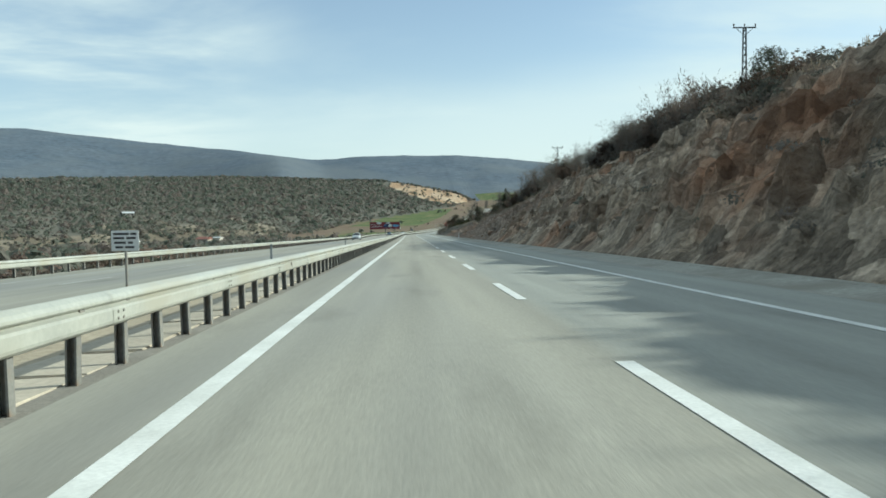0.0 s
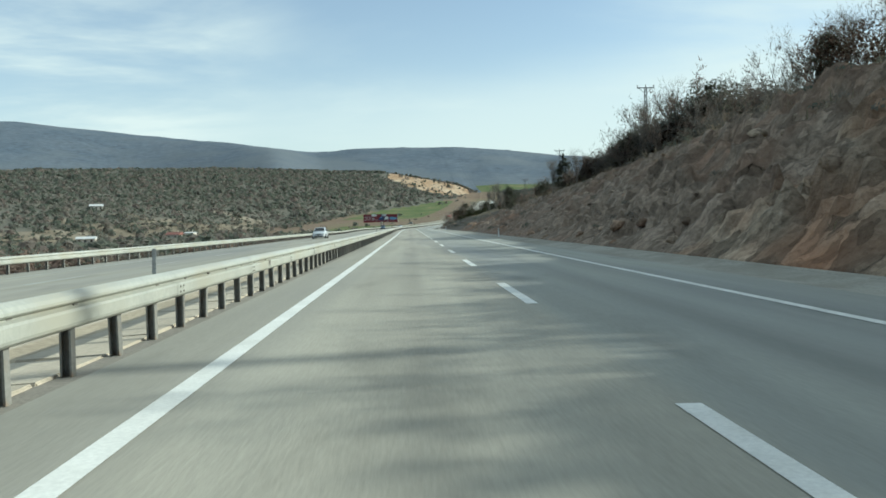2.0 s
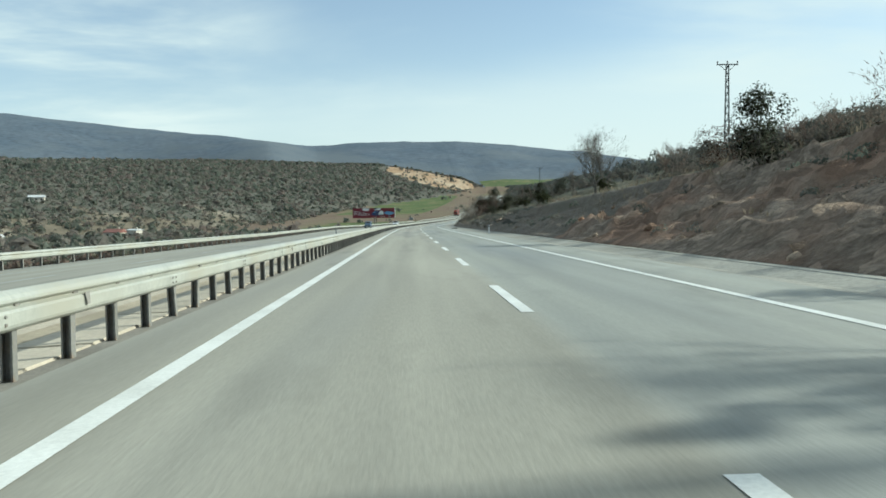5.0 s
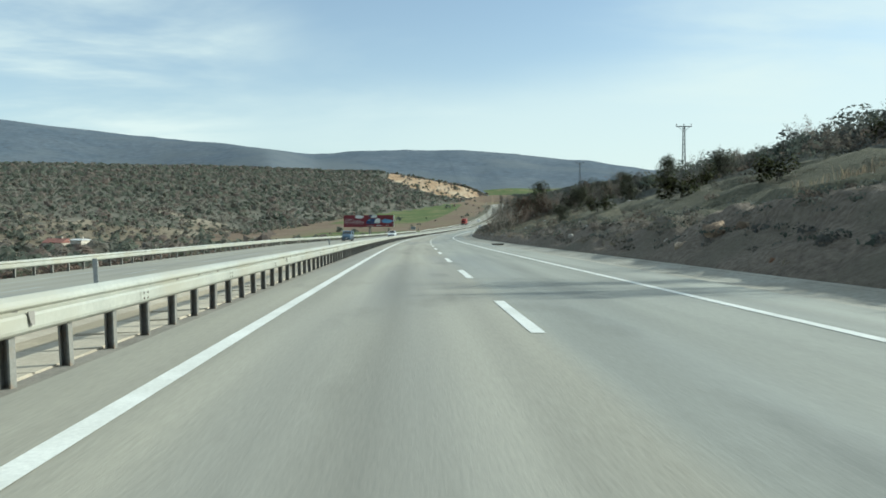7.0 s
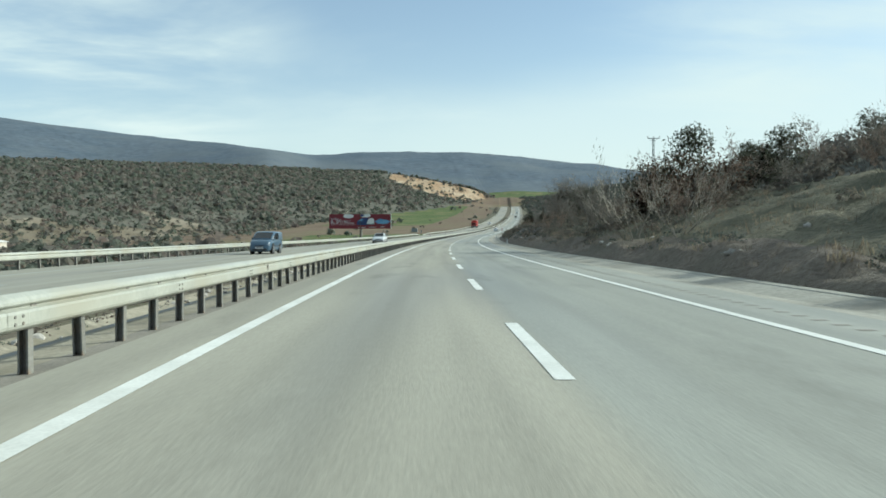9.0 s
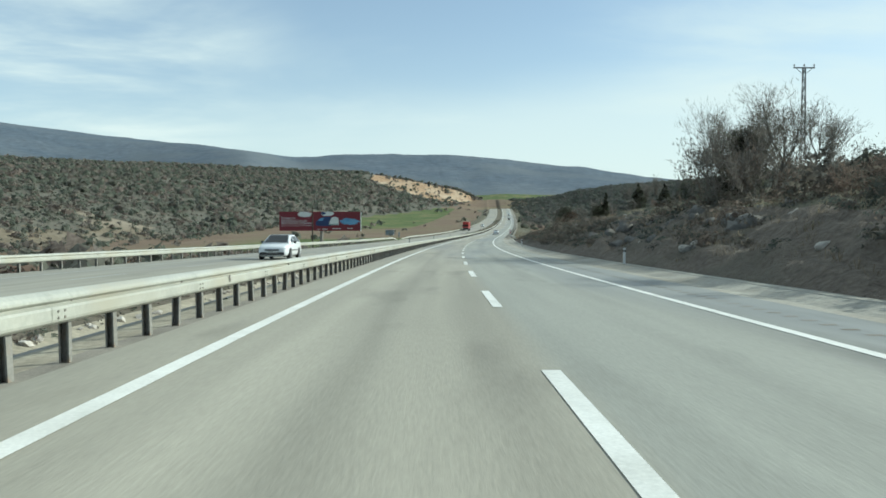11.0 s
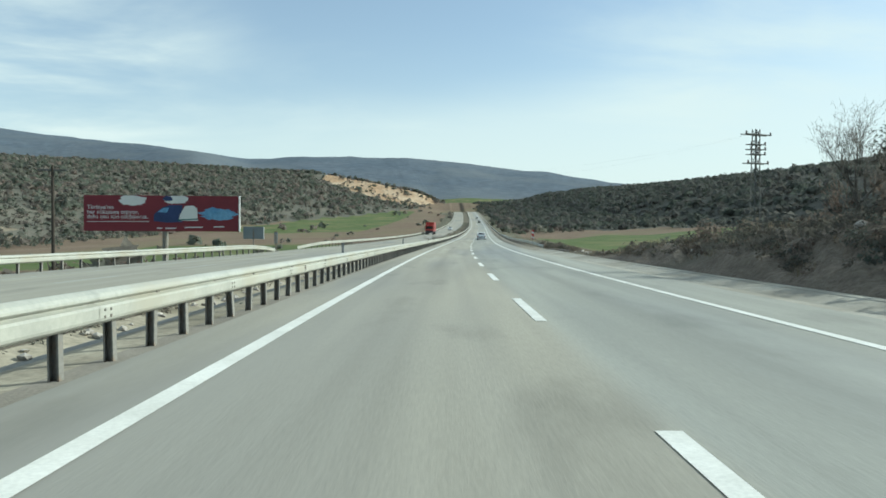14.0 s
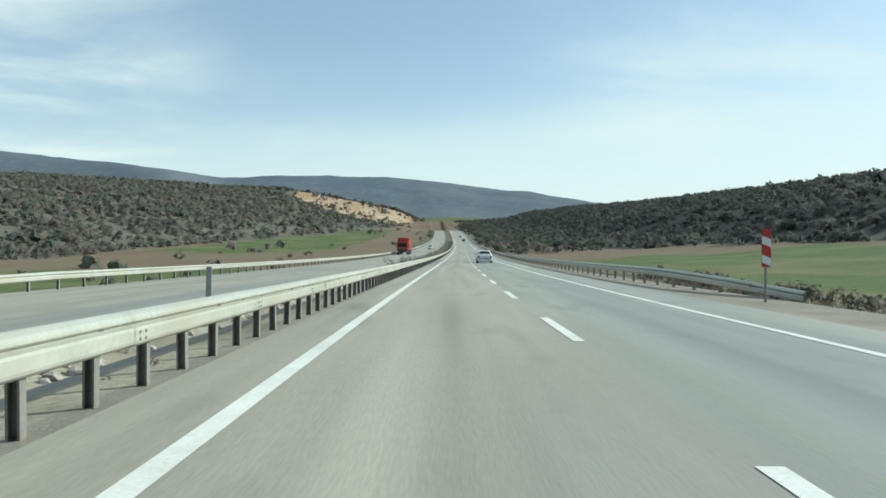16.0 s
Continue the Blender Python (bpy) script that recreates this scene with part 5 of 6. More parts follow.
scatter("stones", x, y, grng.uniform(0.07, 0.24, len(x)), stone_mat, "pale loose stones on the roadside bank", "stones", 84, tall=0.7, lumps=0.2, sink=0.6)
x, y, s_, u_ = field_of(70, (366, 394), (9, 14), lambda s, u, x, y: fbm(s / 5, u / 2, 115) > -0.1)
scatter("boulders", x, y, grng.uniform(0.15, 0.5, len(x)), grey_rock, "grey rocks breaking out of the roadside bank", "rocks", 116, tall=0.7, lumps=0.25, sink=0.7)
x, y, s_, u_ = field_of(130, (466, 520), (9, 17), lambda s, u, x, y: grng.random(len(s)) < 0.6)
scatter("stones", x, y, grng.uniform(0.08, 0.28, len(x)), stone_mat, "pale stones heaped at the edge of the field", "stones", 85, tall=0.7, lumps=0.2, sink=0.6)
x, y, s_, u_ = field_of(1900, (395, 486), (8.0, 12.5), lambda s, u, x, y: (fbm(s / 6, u / 2, 101) > -0.28) & (grng.random(len(s)) < smooth(7.6, 8.8, u)))
ragged("brush", x, y, grng.uniform(0.15, 0.48, len(x)), thorn, "dark brush reaching down the bank to the verge", "brush", 102, 40, tall=0.6, leaf=0.125)


# ---- median ditch between the carriageways ----
silt = mottled("grey_ditch_floor", (0.20, 0.198, 0.178), (0.235, 0.23, 0.205), 1.0, 12.0, 0.8, bump=0.4, c3=(0.17, 0.16, 0.13), big=0.3, dist=0.03)
dirt = mottled("brown_dirt", (0.16, 0.138, 0.102), (0.12, 0.106, 0.08), 0.7, 10.0, 0.95, bump=0.5, c3=(0.11, 0.105, 0.066), big=0.25, dist=0.04)
strip("road_edge", -300, 1000, (-4.42, -4.75), (-0.012, -0.03), gravel_edge, label="gritty asphalt edge under the guard rail", category="verge")
pale_dirt = mottled("pale_trodden_dirt", (0.38, 0.345, 0.265), (0.28, 0.25, 0.19), 0.8, 9.0, 0.95, bump=0.5, c3=(0.20, 0.18, 0.13), big=0.3, dist=0.03, fine_mix=0.5)
sand = mottled("cream_dirt", (0.46, 0.39, 0.28), (0.38, 0.32, 0.23), 0.7, 10.0, 0.95, bump=0.5, c3=(0.31, 0.265, 0.19), big=0.25, dist=0.03)
strip("ditch_edge", -300, 244, (-4.75, -5.5), (-0.032, -0.075), sand, label="cream dirt between guard rail and ditch", category="verge")
strip("ditch", -300, 244, (-5.5, -6.15, -6.75), (-0.07, -0.26, -0.28), sand, label="shallow ditch of the median with cream silt", category="ditch")
strip("ditch_bank", -300, 244, (-6.75, -7.65), (-0.28, -0.02), concrete, label="worn side of the median ditch", category="ditch")
strip("median", -300, 244, (-7.65, -8.3, -8.95), (-0.02, 0.0, -0.02), sand, label="strip of cream dirt beside the oncoming carriageway", category="median")
strip("ditch_edge", 244, 560, (-4.75, -5.42), (-0.032, -0.07), pale_dirt, label="pale trodden dirt at the foot of the guard rail", category="verge")
strip("ditch", 244, 560, (-5.42, -5.6, -6.35), (-0.07, -0.20, -0.30), silt, label="shallow ditch of the median with a grey floor", category="ditch")
strip("ditch_edge", 244, 560, (-6.35, -6.72), (-0.30, -0.21), pale_dirt, label="pale crumbling far edge of the median ditch", category="verge")
strip("ditch_bank", 244, 560, (-6.72, -7.3, -8.3, -8.95), (-0.21, -0.13, 0.0, -0.02), dirt, label="overgrown brown dirt of the median", category="median")
strip("median", 560, 1490, (-4.7, -5.8, -7.5, -8.95), (-0.05, -0.25, -0.15, -0.02), dirt, label="overgrown strip of dirt between the far carriageways", category="median")


def slab_mesh(w, l, t=0.10):
    bm = bmesh.new()
    box(bm, -w / 2, w / 2, 0.012, l - 0.012, -t, 0, 0.012)
    me = bpy.data.meshes.new("slab")
    bm.to_mesh(me)
    bm.free()
    me.materials.append(concrete)
    return me


# ---- posts and signs ----
white_plastic = mottled("white_plastic", (0.72, 0.72, 0.70), (0.60, 0.60, 0.58), 3, 20, 0.5, bump=0.02, fine_mix=0.2)
grey_plastic = mottled("grey_plastic", (0.36, 0.37, 0.36), (0.28, 0.29, 0.28), 3, 20, 0.6, bump=0.02, fine_mix=0.3)
black_band = mottled("black_paint", (0.02, 0.02, 0.022), (0.03, 0.03, 0.03), 3, 20, 0.5, bump=0)
sign_white = mottled("sign_white", (0.70, 0.71, 0.70), (0.60, 0.61, 0.60), 1, 10, 0.45, bump=0, fine_mix=0.15)
sign_red = mottled("sign_red", (0.42, 0.035, 0.03), (0.34, 0.03, 0.03), 1, 10, 0.45, bump=0, fine_mix=0.15)
sign_back = mottled("grey_sign_back", (0.27, 0.30, 0.30), (0.22, 0.245, 0.25), 0.8, 9, 0.55, 0.4, bump=0.05, fine_mix=0.2)


def delineator(s, u, mat, label, group, dz=-0.05, lean=0.0):
    ob = empty("delineator", stand(s, u, dz + (float(low(s, u)) if u < -7 else 0.0), pitch=False) @ pose(0, 0, 0, 0, lean, 0), label, "marker post", group)
    bm = bmesh.new()
    box(bm, -0.06, 0.06, -0.02, 0.02, -0.15, 0.80, 0.012)
    part("post", bm, mat, ob)
    if mat is grey_plastic:
        return ob
    bm = bmesh.new()
    box(bm, -0.063, 0.063, -0.023, 0.023, 0.60, 0.69, 0.008)
    part("band", bm, black_band, ob, "black band with a small reflector")
    bm = bmesh.new()
    box(bm, -0.025, 0.025, -0.027, -0.021, 0.62, 0.67)
    part("reflector", bm, post_steel, ob)
    return ob


for s, u in ((129, 6.5), (221.7, 6.1), (370.5, 7.0), (428.5, 6.7)):
    delineator(s, u, white_plastic, "white plastic marker post with a dark band at the verge", "marker posts of the verge")
for s, lean in ((37.4, 0), (81.5, 2), (230.5, -2), (280, -8)):
    delineator(s, -9.3, grey_plastic, "weathered grey marker post at the edge of the median", "marker posts of the median", 0.0, lean)
for s, u in ((426.7, -6.85), (468.8, -7.1), (505.8, -7.0)):
    delineator(s, u, grey_plastic, "weathered grey marker post among the weeds of the median", "marker posts of the median", 0.1, 1)

# small lettered board on the median
brd = empty("information_board", stand(17.4, -9.36, -0.1, pitch=False), "small white board with dark lettering on a steel post", "road sign")
bm = bmesh.new()
rod(bm, (0, 0.03, -0.3), (0, 0.03, 1.35), 0.035, n=10)
part("post", bm, post_steel, brd)
bm = bmesh.new()
box(bm, -0.36, 0.36, -0.02, 0.0, 0.88, 1.42, 0.01)
part("board", bm, sign_white, brd)
for z, spans in ((1.33, ((-0.30, 0.10), (0.15, 0.30))), (1.22, ((-0.30, -0.02), (0.04, 0.28))), (1.10, ((-0.28, 0.02), (0.08, 0.20))), (0.98, ((-0.25, -0.05), (0.0, 0.24)))):
    bm = bmesh.new()
    for a, b in spans:
        box(bm, a, b, -0.026, -0.021, z - 0.028, z + 0.028)
    part("lettering", bm, black_band, brd, "row of dark lettering")

# hazard board at the end of the field's guard rail
chev = empty("hazard_board", stand(509.6, 6.58, -0.2, pitch=False), "tall red and white hazard board on a steel post", "road sign")
bm = bmesh.new()
rod(bm, (0, 0.03, -0.3), (0, 0.03, 2.0), 0.035, n=10)
part("post", bm, post_steel, chev)
bm = bmesh.new()
box(bm, -0.125, 0.125, -0.02, 0.0, 1.1, 2.1, 0.01)
plate = part("board", bm, sign_red, chev)
for z in (1.22, 1.72):
    q = mesh_of("chevron", [(-0.12, -0.024, z), (0.12, -0.024, z - 0.10), (0.12, -0.024, z + 0.11), (-0.12, -0.024, z + 0.21)], [(0, 1, 2, 3)], sign_white)
    part("chevron", q, None, plate, "white slanting band")

# grey back of a traffic sign beside the oncoming carriageway
sg = empty("road_sign", pose(-1.2, 494.3, -11.7, 0, 0, -10), "grey back of a rectangular traffic sign on a post", "road sign")
bm = bmesh.new()
box(bm, -0.9, 0.9, -0.03, 0.0, 1.45, 2.50, 0.02)
part("panel", bm, sign_back, sg)
bm = bmesh.new()
box(bm, 0.86, 0.91, -0.05, 0.02, 1.44, 2.51, 0.01)
part("edge", bm, sign_white, sg, "bright folded edge")
bm = bmesh.new()
rod(bm, (0, -0.06, -1.2), (0, -0.06, 2.3), 0.05, n=10)
part("post", bm, post_steel, sg)
sg2 = empty("road_sign", pose(0.74, 493.7, -11.86, 0, 0, -12), "narrow dark back of a sign post beside the field", "road sign")
bm = bmesh.new()
box(bm, -0.15, 0.15, -0.03, 0.0, 1.22, 2.2, 0.02)
part("panel", bm, sign_back, sg2)
bm = bmesh.new()
rod(bm, (0, -0.06, -1.0), (0, -0.06, 2.0), 0.04, n=8)
part("post", bm, post_steel, sg2)

# concrete heads of the culverts beside the verge
for s, u, w, rz in ((277.0, 5.75, 1.05, 0), (495.8, 7.7, 3.0, -68)):
    ob = empty("culvert_head", stand(s, u, -0.02, rz), "low concrete head of a culvert beside the verge", "culvert")
    bm = bmesh.new()
    box(bm, -w / 2, w / 2, -0.22, 0.22, -0.5, 0.05, 0.02)
    part("slab", bm, grey_concrete, ob)
    bm = bmesh.new()
    box(bm, -w / 2 - 0.02, w / 2 + 0.02, -0.26, 0.26, 0.054, 0.11, 0.015)
    part("coping", bm, grey_concrete, ob)

# ---- billboard ----
white_print = mottled("white_print", (0.78, 0.78, 0.76), (0.70, 0.71, 0.70), 0.5, 8, 0.5, bump=0, fine_mix=0.1)
blue_print = mottled("blue_print", (0.030, 0.055, 0.17), (0.02, 0.04, 0.12), 0.5, 3, 0.5, bump=0, fine_mix=0.3)
sky_print = mottled("light_blue_print", (0.10, 0.27, 0.50), (0.22, 0.42, 0.62), 0.5, 2.0, 0.5, bump=0, fine_mix=0.3)
teal_print = mottled("teal_print", (0.03, 0.16, 0.15), (0.02, 0.12, 0.12), 0.5, 3, 0.5, bump=0, fine_mix=0.2)
BBW, BBH = 22.0, 5.15
bb_z = float(ground_z(np.array([-20.6]), np.array([541.2]))[0][0])
bb = empty("billboard", pose(-20.6, 541.2, bb_z, 0, 0, -1.8), "wide dark red advertising billboard on a single steel column", "billboard")
B0 = -10.0 - bb_z
bm = bmesh.new()
box(bm, -BBW / 2, BBW / 2, 0.0, 0.35, B0, B0 + BBH, 0.03)
panel = part("panel", bm, red_vinyl, bb, "dark red printed panel")
bm = bmesh.new()
rod(bm, (0.3, 0.45, -0.6), (0.3, 0.45, B0 + BBH - 0.4), 0.42, n=20)
part("column", bm, post_steel, bb)
bm = bmesh.new()
for x in np.arange(-10, 10.1, 2.5):
    box(bm, x - 0.05, x + 0.05, 0.36, 0.46, B0 + 0.2, B0 + BBH - 0.2)
for z in (B0 + 0.6, B0 + BBH - 0.8):
    box(bm, -BBW / 2, BBW / 2, 0.47, 0.6, z - 0.08, z + 0.08)
part("rear_frame", bm, post_steel, bb)
bm = bmesh.new()
box(bm, BBW / 2 - 0.16, BBW / 2 + 0.03, -0.05, 0.4, B0 - 0.02, B0 + BBH + 0.03, 0.02)
part("edge_strip", bm, white_print, bb, "pale metal edge")


def bx(f, h):
    """Panel fractions (from the left, from the top) to local places."""
    return (-BBW / 2 + f * BBW, -0.012, B0 + BBH * (1 - h))


def decal(name, pts, mat, lift=0.0, label=""):
    vs = [(x, y - lift, z) for x, y, z in (bx(f, h) for f, h in pts)]
    return part(name, mesh_of(name, vs, [tuple(range(len(vs)))], mat), None, panel, label)


def blob(f, h, rf, rh, seed, n=22, rough=0.22, flat_top=False):
    rng = random.Random(seed)
    return [(f + rf * math.cos(t) * (1 + rng.uniform(-rough, rough)), max(0.005, h - rh * math.sin(t) * (1 + rng.uniform(-rough, rough)))) for t in [2 * math.pi * -i / n for i in range(n)]]


decal("cloud", blob(0.315, 0.14, 0.085, 0.15, 3), white_print, label="printed white cloud")
decal("cloud", blob(0.590, 0.10, 0.080, 0.13, 4, rough=0.12), white_print, label="printed white cloud")
decal("cloud", blob(0.535, 0.09, 0.030, 0.07, 5), blue_print, 0.006)
decal("printed_van", [(0.445, 0.72), (0.447, 0.52), (0.50, 0.33), (0.545, 0.27), (0.63, 0.26), (0.63, 0.74), (0.53, 0.76)], blue_print, 0.004, "printed dark blue van")
decal("van_side", [(0.605, 0.70), (0.615, 0.52), (0.645, 0.29), (0.70, 0.27), (0.725, 0.36), (0.728, 0.70)], white_print, 0.008, "printed white van body")
decal("van_stripe", [(0.60, 0.665), (0.729, 0.635), (0.729, 0.67), (0.60, 0.70)], teal_print, 0.012)
decal("van_window", [(0.47, 0.46), (0.505, 0.35), (0.545, 0.33), (0.53, 0.48)], sky_print, 0.012)
decal("splash", blob(0.865, 0.51, 0.118, 0.17, 6, 30, 0.25), sky_print, 0.004, "printed light blue map shape")
decal("splash", blob(0.875, 0.53, 0.06, 0.09, 8, 20, 0.3), white_print, 0.003)
for k, (a, b, h) in enumerate(((0.465, 0.50, 0.915), (0.52, 0.59, 0.915), (0.645, 0.76, 0.885), (0.83, 0.90, 0.87))):
    decal("lettering", [(a, h + 0.018), (b, h + 0.012), (b, h - 0.018), (a, h - 0.012)], white_print, 0.004)
decal("underline", [(0.02, 0.745), (0.415, 0.735), (0.415, 0.722), (0.02, 0.732)], white_print, 0.004)


def lettering(text, f, h, width):
    cu = bpy.data.curves.new("text", "FONT")
    cu.body, cu.size, cu.extrude = text, 0.5, 0.002
    tmp = new("tmp", cu)
    me = bpy.data.meshes.new_from_object(tmp.evaluated_get(bpy.context.evaluated_depsgraph_get()))
    bpy.data.objects.remove(tmp)
    co = np.array([v.co for v in me.vertices])
    k = width / (co[:, 0].max() - co[:, 0].min())
    x, _, z = bx(f, h)
    for v in me.vertices:
        v.co = (x + v.co.x * k, -0.016 - v.co.z, z + v.co.y * k)
    me.materials.append(white_print)
    return part("lettering", me, None, panel, "line of white letters")


lettering("T\u00fcrkiye'nin", 0.022, 0.385, 0.17 * BBW)
lettering("her noktas\u0131na ta\u015f\u0131yor,", 0.022, 0.515, 0.325 * BBW)
lettering("daha iyisi i\u00e7in \u00e7al\u0131\u015f\u0131yoruz.", 0.022, 0.645, 0.385 * BBW)

# ---- power poles ----
pole_steel = mottled("dull_pole_steel", (0.17, 0.17, 0.16), (0.12, 0.12, 0.115), 1.5, 12, 0.7, 0.4, bump=0.05)
ceramic = mottled("brown_ceramic", (0.09, 0.05, 0.035), (0.07, 0.04, 0.03), 3, 10, 0.3, bump=0)


def lattice(bm, h, w0, w1, bays, r=0.028):
    for sx in (-1, 1):
        for sy in (-1, 1):
            rod(bm, (sx * w0, sy * w0 * 0.7, -0.6), (sx * w1, sy * w1 * 0.7, h), r * 1.35, n=4)
    for i in range(bays):
        a, b = h * i / bays, h * (i + 1) / bays
        wa, wb = w0 + (w1 - w0) * i / bays, w0 + (w1 - w0) * (i + 1) / bays
        for sy in (-1, 1):
            k = 1 if i % 2 else -1
            rod(bm, (-k * wa, sy * wa * 0.7, a), (k * wb, sy * wb * 0.7, b), r, n=4)
        for sx in (-1, 1):
            k = 1 if i % 2 else -1
            rod(bm, (sx * wa, -k * wa * 0.7, a), (sx * wb, k * wb * 0.7, b), r, n=4)
    return bm


def power_pole(x, y, top):
    z = float(ground_z(np.array([x]), np.array([y]))[0][0])
    h = top - z - 0.35
    ob = empty("power_pole", pose(x, y, z, 0, 0, -3), "slender lattice steel power pole with a single crossarm", "power pole", "power poles along the road")
    bm = bmesh.new()
    lattice(bm, h, 0.26, 0.13, 14)
    part("shaft", bm, pole_steel, ob)
    bm = bmesh.new()
    box(bm, -1.15, 1.15, -0.06, 0.06, h - 0.1, h + 0.02)
    for sx in (-1, 1):
        rod(bm, (sx * 0.12, 0, h - 0.75), (sx * 0.85, 0, h - 0.08), 0.03, n=4)
    part("crossarm", bm, pole_steel, ob)
    for x0 in (-1.08, 0.0, 1.08):
        bm = bmesh.new()
        rod(bm, (x0, 0, h + 0.02), (x0, 0, h + 0.16), 0.03, n=6)
        for zz in (0.17, 0.24, 0.31):
            bmesh.ops.create_cone(bm, cap_ends=True, segments=10, radius1=0.085, radius2=0.05, depth=0.06, matrix=Matrix.Translation((x0, 0, h + zz)))
        part("insulator", bm, ceramic, ob)
    return ob


for x, y, top in ((31.9, 72, 19.8), (30.2, 159.2, 15.4), (33.0, 231, 12.3), (38.9, 321.6, 8.8), (44.8, 416.8, 9.75)):
    power_pole(x, y, top)

# terminal pole with stacked crossarms
tz = float(ground_z(np.array([47.6]), np.array([501.1]))[0][0])
th = 0.9 - tz
tp = empty("terminal_pole", pose(47.6, 501.1, tz, 0, 0, 20), "broad lattice power pole with stacked crossarms and switchgear", "power pole")
bm = bmesh.new()
lattice(bm, th, 0.45, 0.30, 14, 0.035)
part("shaft", bm, pole_steel, tp)
for z, w in ((th - 0.6, 1.8), (th - 1.6, 1.05), (th - 2.1, 1.1), (th - 2.6, 1.05), (th - 3.5, 1.5)):
    bm = bmesh.new()
    box(bm, -w, w, -0.35, -0.25, z, z + 0.1)
    box(bm, -w, w, 0.25, 0.35, z, z + 0.1)
    arm = part("crossarm", bm, pole_steel, tp)
    for x0 in (-w + 0.1, 0.0, w - 0.1):
        bm = bmesh.new()
        for zz in (0.14, 0.22, 0.30):
            bmesh.ops.create_cone(bm, cap_ends=True, segments=10, radius1=0.11, radius2=0.06, depth=0.07, matrix=Matrix.Translation((x0, -0.3, z + zz)))
        part("insulator", bm, ceramic, arm)

# wooden-looking pole in front of the billboard
lz = float(ground_z(np.array([-17.1]), np.array([493.4]))[0][0])
lp = empty("power_pole", pose(-17.1, 493.4, lz, 0, 0, 5), "plain dark power pole with a short crossarm in the field", "power pole")
bm = bmesh.new()
rod(bm, (0, 0, -0.6), (0, 0, -4.3 - lz), 0.16, 0.10, 10)
tarred = mottled("tarred_wood", (0.055, 0.048, 0.04), (0.08, 0.07, 0.058), 2, 14, 0.9, bump=0.2)
part("shaft", bm, tarred, lp)
bm = bmesh.new()
box(bm, -1.1, 1.1, -0.06, 0.06, -4.75 - lz, -4.62 - lz)
part("crossarm", bm, pole_steel, lp)

wire_mat = mottled("dark_wire", (0.05, 0.05, 0.05), (0.07, 0.07, 0.07), 1, 5, 0.5, 0.5, bump=0)
for k, dy in enumerate((-0.7, 0.7)):
    a, b = Vector((47.2, 501.1 + 1.4 * dy, 0.45)), Vector((-17.1 + dy, 493.4, -4.6))
    cu = bpy.data.curves.new("power_line", "CURVE")
    cu.dimensions, cu.bevel_depth, cu.bevel_resolution = "3D", 0.002, 0
    sp = cu.splines.new("POLY")
    sp.points.add(24)
    for i in range(25):
        t = i / 24
        q = a.lerp(b, t) - Vector((0, 0, (3.0 + 0.35 * dy) * 4 * t * (1 - t)))
        sp.points[i].co = (*q, 1)
    tmp = new("tmp", cu)
    me = bpy.data.meshes.new_from_object(tmp.evaluated_get(bpy.context.evaluated_depsgraph_get()))
    bpy.data.objects.remove(tmp)
    me.materials.append(wire_mat)
    tagged(new("power_line", me), "thin dark power line sagging over the road", "cable", "power lines over the road")

# ---- houses down in the valley ----
plaster = mottled("pale_plaster", (0.62, 0.57, 0.48), (0.52, 0.47, 0.39), 0.4, 4, 0.9, bump=0.1, fine_mix=0.25)
red_roof = mottled("red_roof_tiles", (0.27, 0.12, 0.09), (0.21, 0.095, 0.075), 0.6, 8, 0.85, bump=0.3, fine_mix=0.4)
pale_roof = mottled("pale_sheet_roof", (0.66, 0.66, 0.64), (0.56, 0.56, 0.55), 0.4, 6, 0.5, 0.2, bump=0.05, fine_mix=0.2)
dark_glass = mottled("dark_window", (0.02, 0.022, 0.025), (0.03, 0.032, 0.035), 1, 5, 0.14, bump=0)
dark_glass.node_tree.nodes["Principled BSDF"].inputs["Specular IOR Level"].default_value = 0.35


def house(x, y, w, l, h, roof_h, rz, roof_mat, label):
    z = float(ground_z(np.array([x]), np.array([y]))[0][0])
    ob = empty("house", pose(x, y, z, 0, 0, rz), label, "house", "houses in the valley")
    bm = bmesh.new()
    box(bm, -w / 2, w / 2, -l / 2, l / 2, -2.5, h)
    wall = part("wall", bm, plaster, ob)
    e = 0.45
    vs = [(-w / 2 - e, -l / 2 - e, h), (w / 2 + e, -l / 2 - e, h), (w / 2 + e, l / 2 + e, h), (-w / 2 - e, l / 2 + e, h), (-w / 2 - e, 0, h + roof_h), (w / 2 + e, 0, h + roof_h)]
    vs += [(a, b, c - 0.15) for a, b, c in vs[:4]]
    fs = [(0, 1, 5, 4), (2, 3, 4, 5), (0, 4, 3), (1, 2, 5), (9, 8, 7, 6), (0, 6, 7, 1), (1, 7, 8, 2), (2, 8, 9, 3), (3, 9, 6, 0)]
    roof = part("roof", mesh_of("roof", vs, fs, roof_mat), None, ob)
    bm = bmesh.new()
    box(bm, w * 0.2, w * 0.2 + 0.5, -0.25, 0.25, h + roof_h * 0.4, h + roof_h + 0.7)
    part("chimney", bm, plaster, roof)
    n = max(2, int(w / 3))
    for i in range(n):
        cx = -w / 2 + (i + 0.5) * w / n
        bm = bmesh.new()
        box(bm, cx - 0.5, cx + 0.5, -l / 2 - 0.03, -l / 2 + 0.05, 1.0, 2.2)
        part("window", bm, dark_glass, ob)
    bm = bmesh.new()
    box(bm, w / 2 - 0.05, w / 2 + 0.03, -0.5, 0.5, 0, 2.1)
    part("door", bm, post_steel, ob)
    return ob


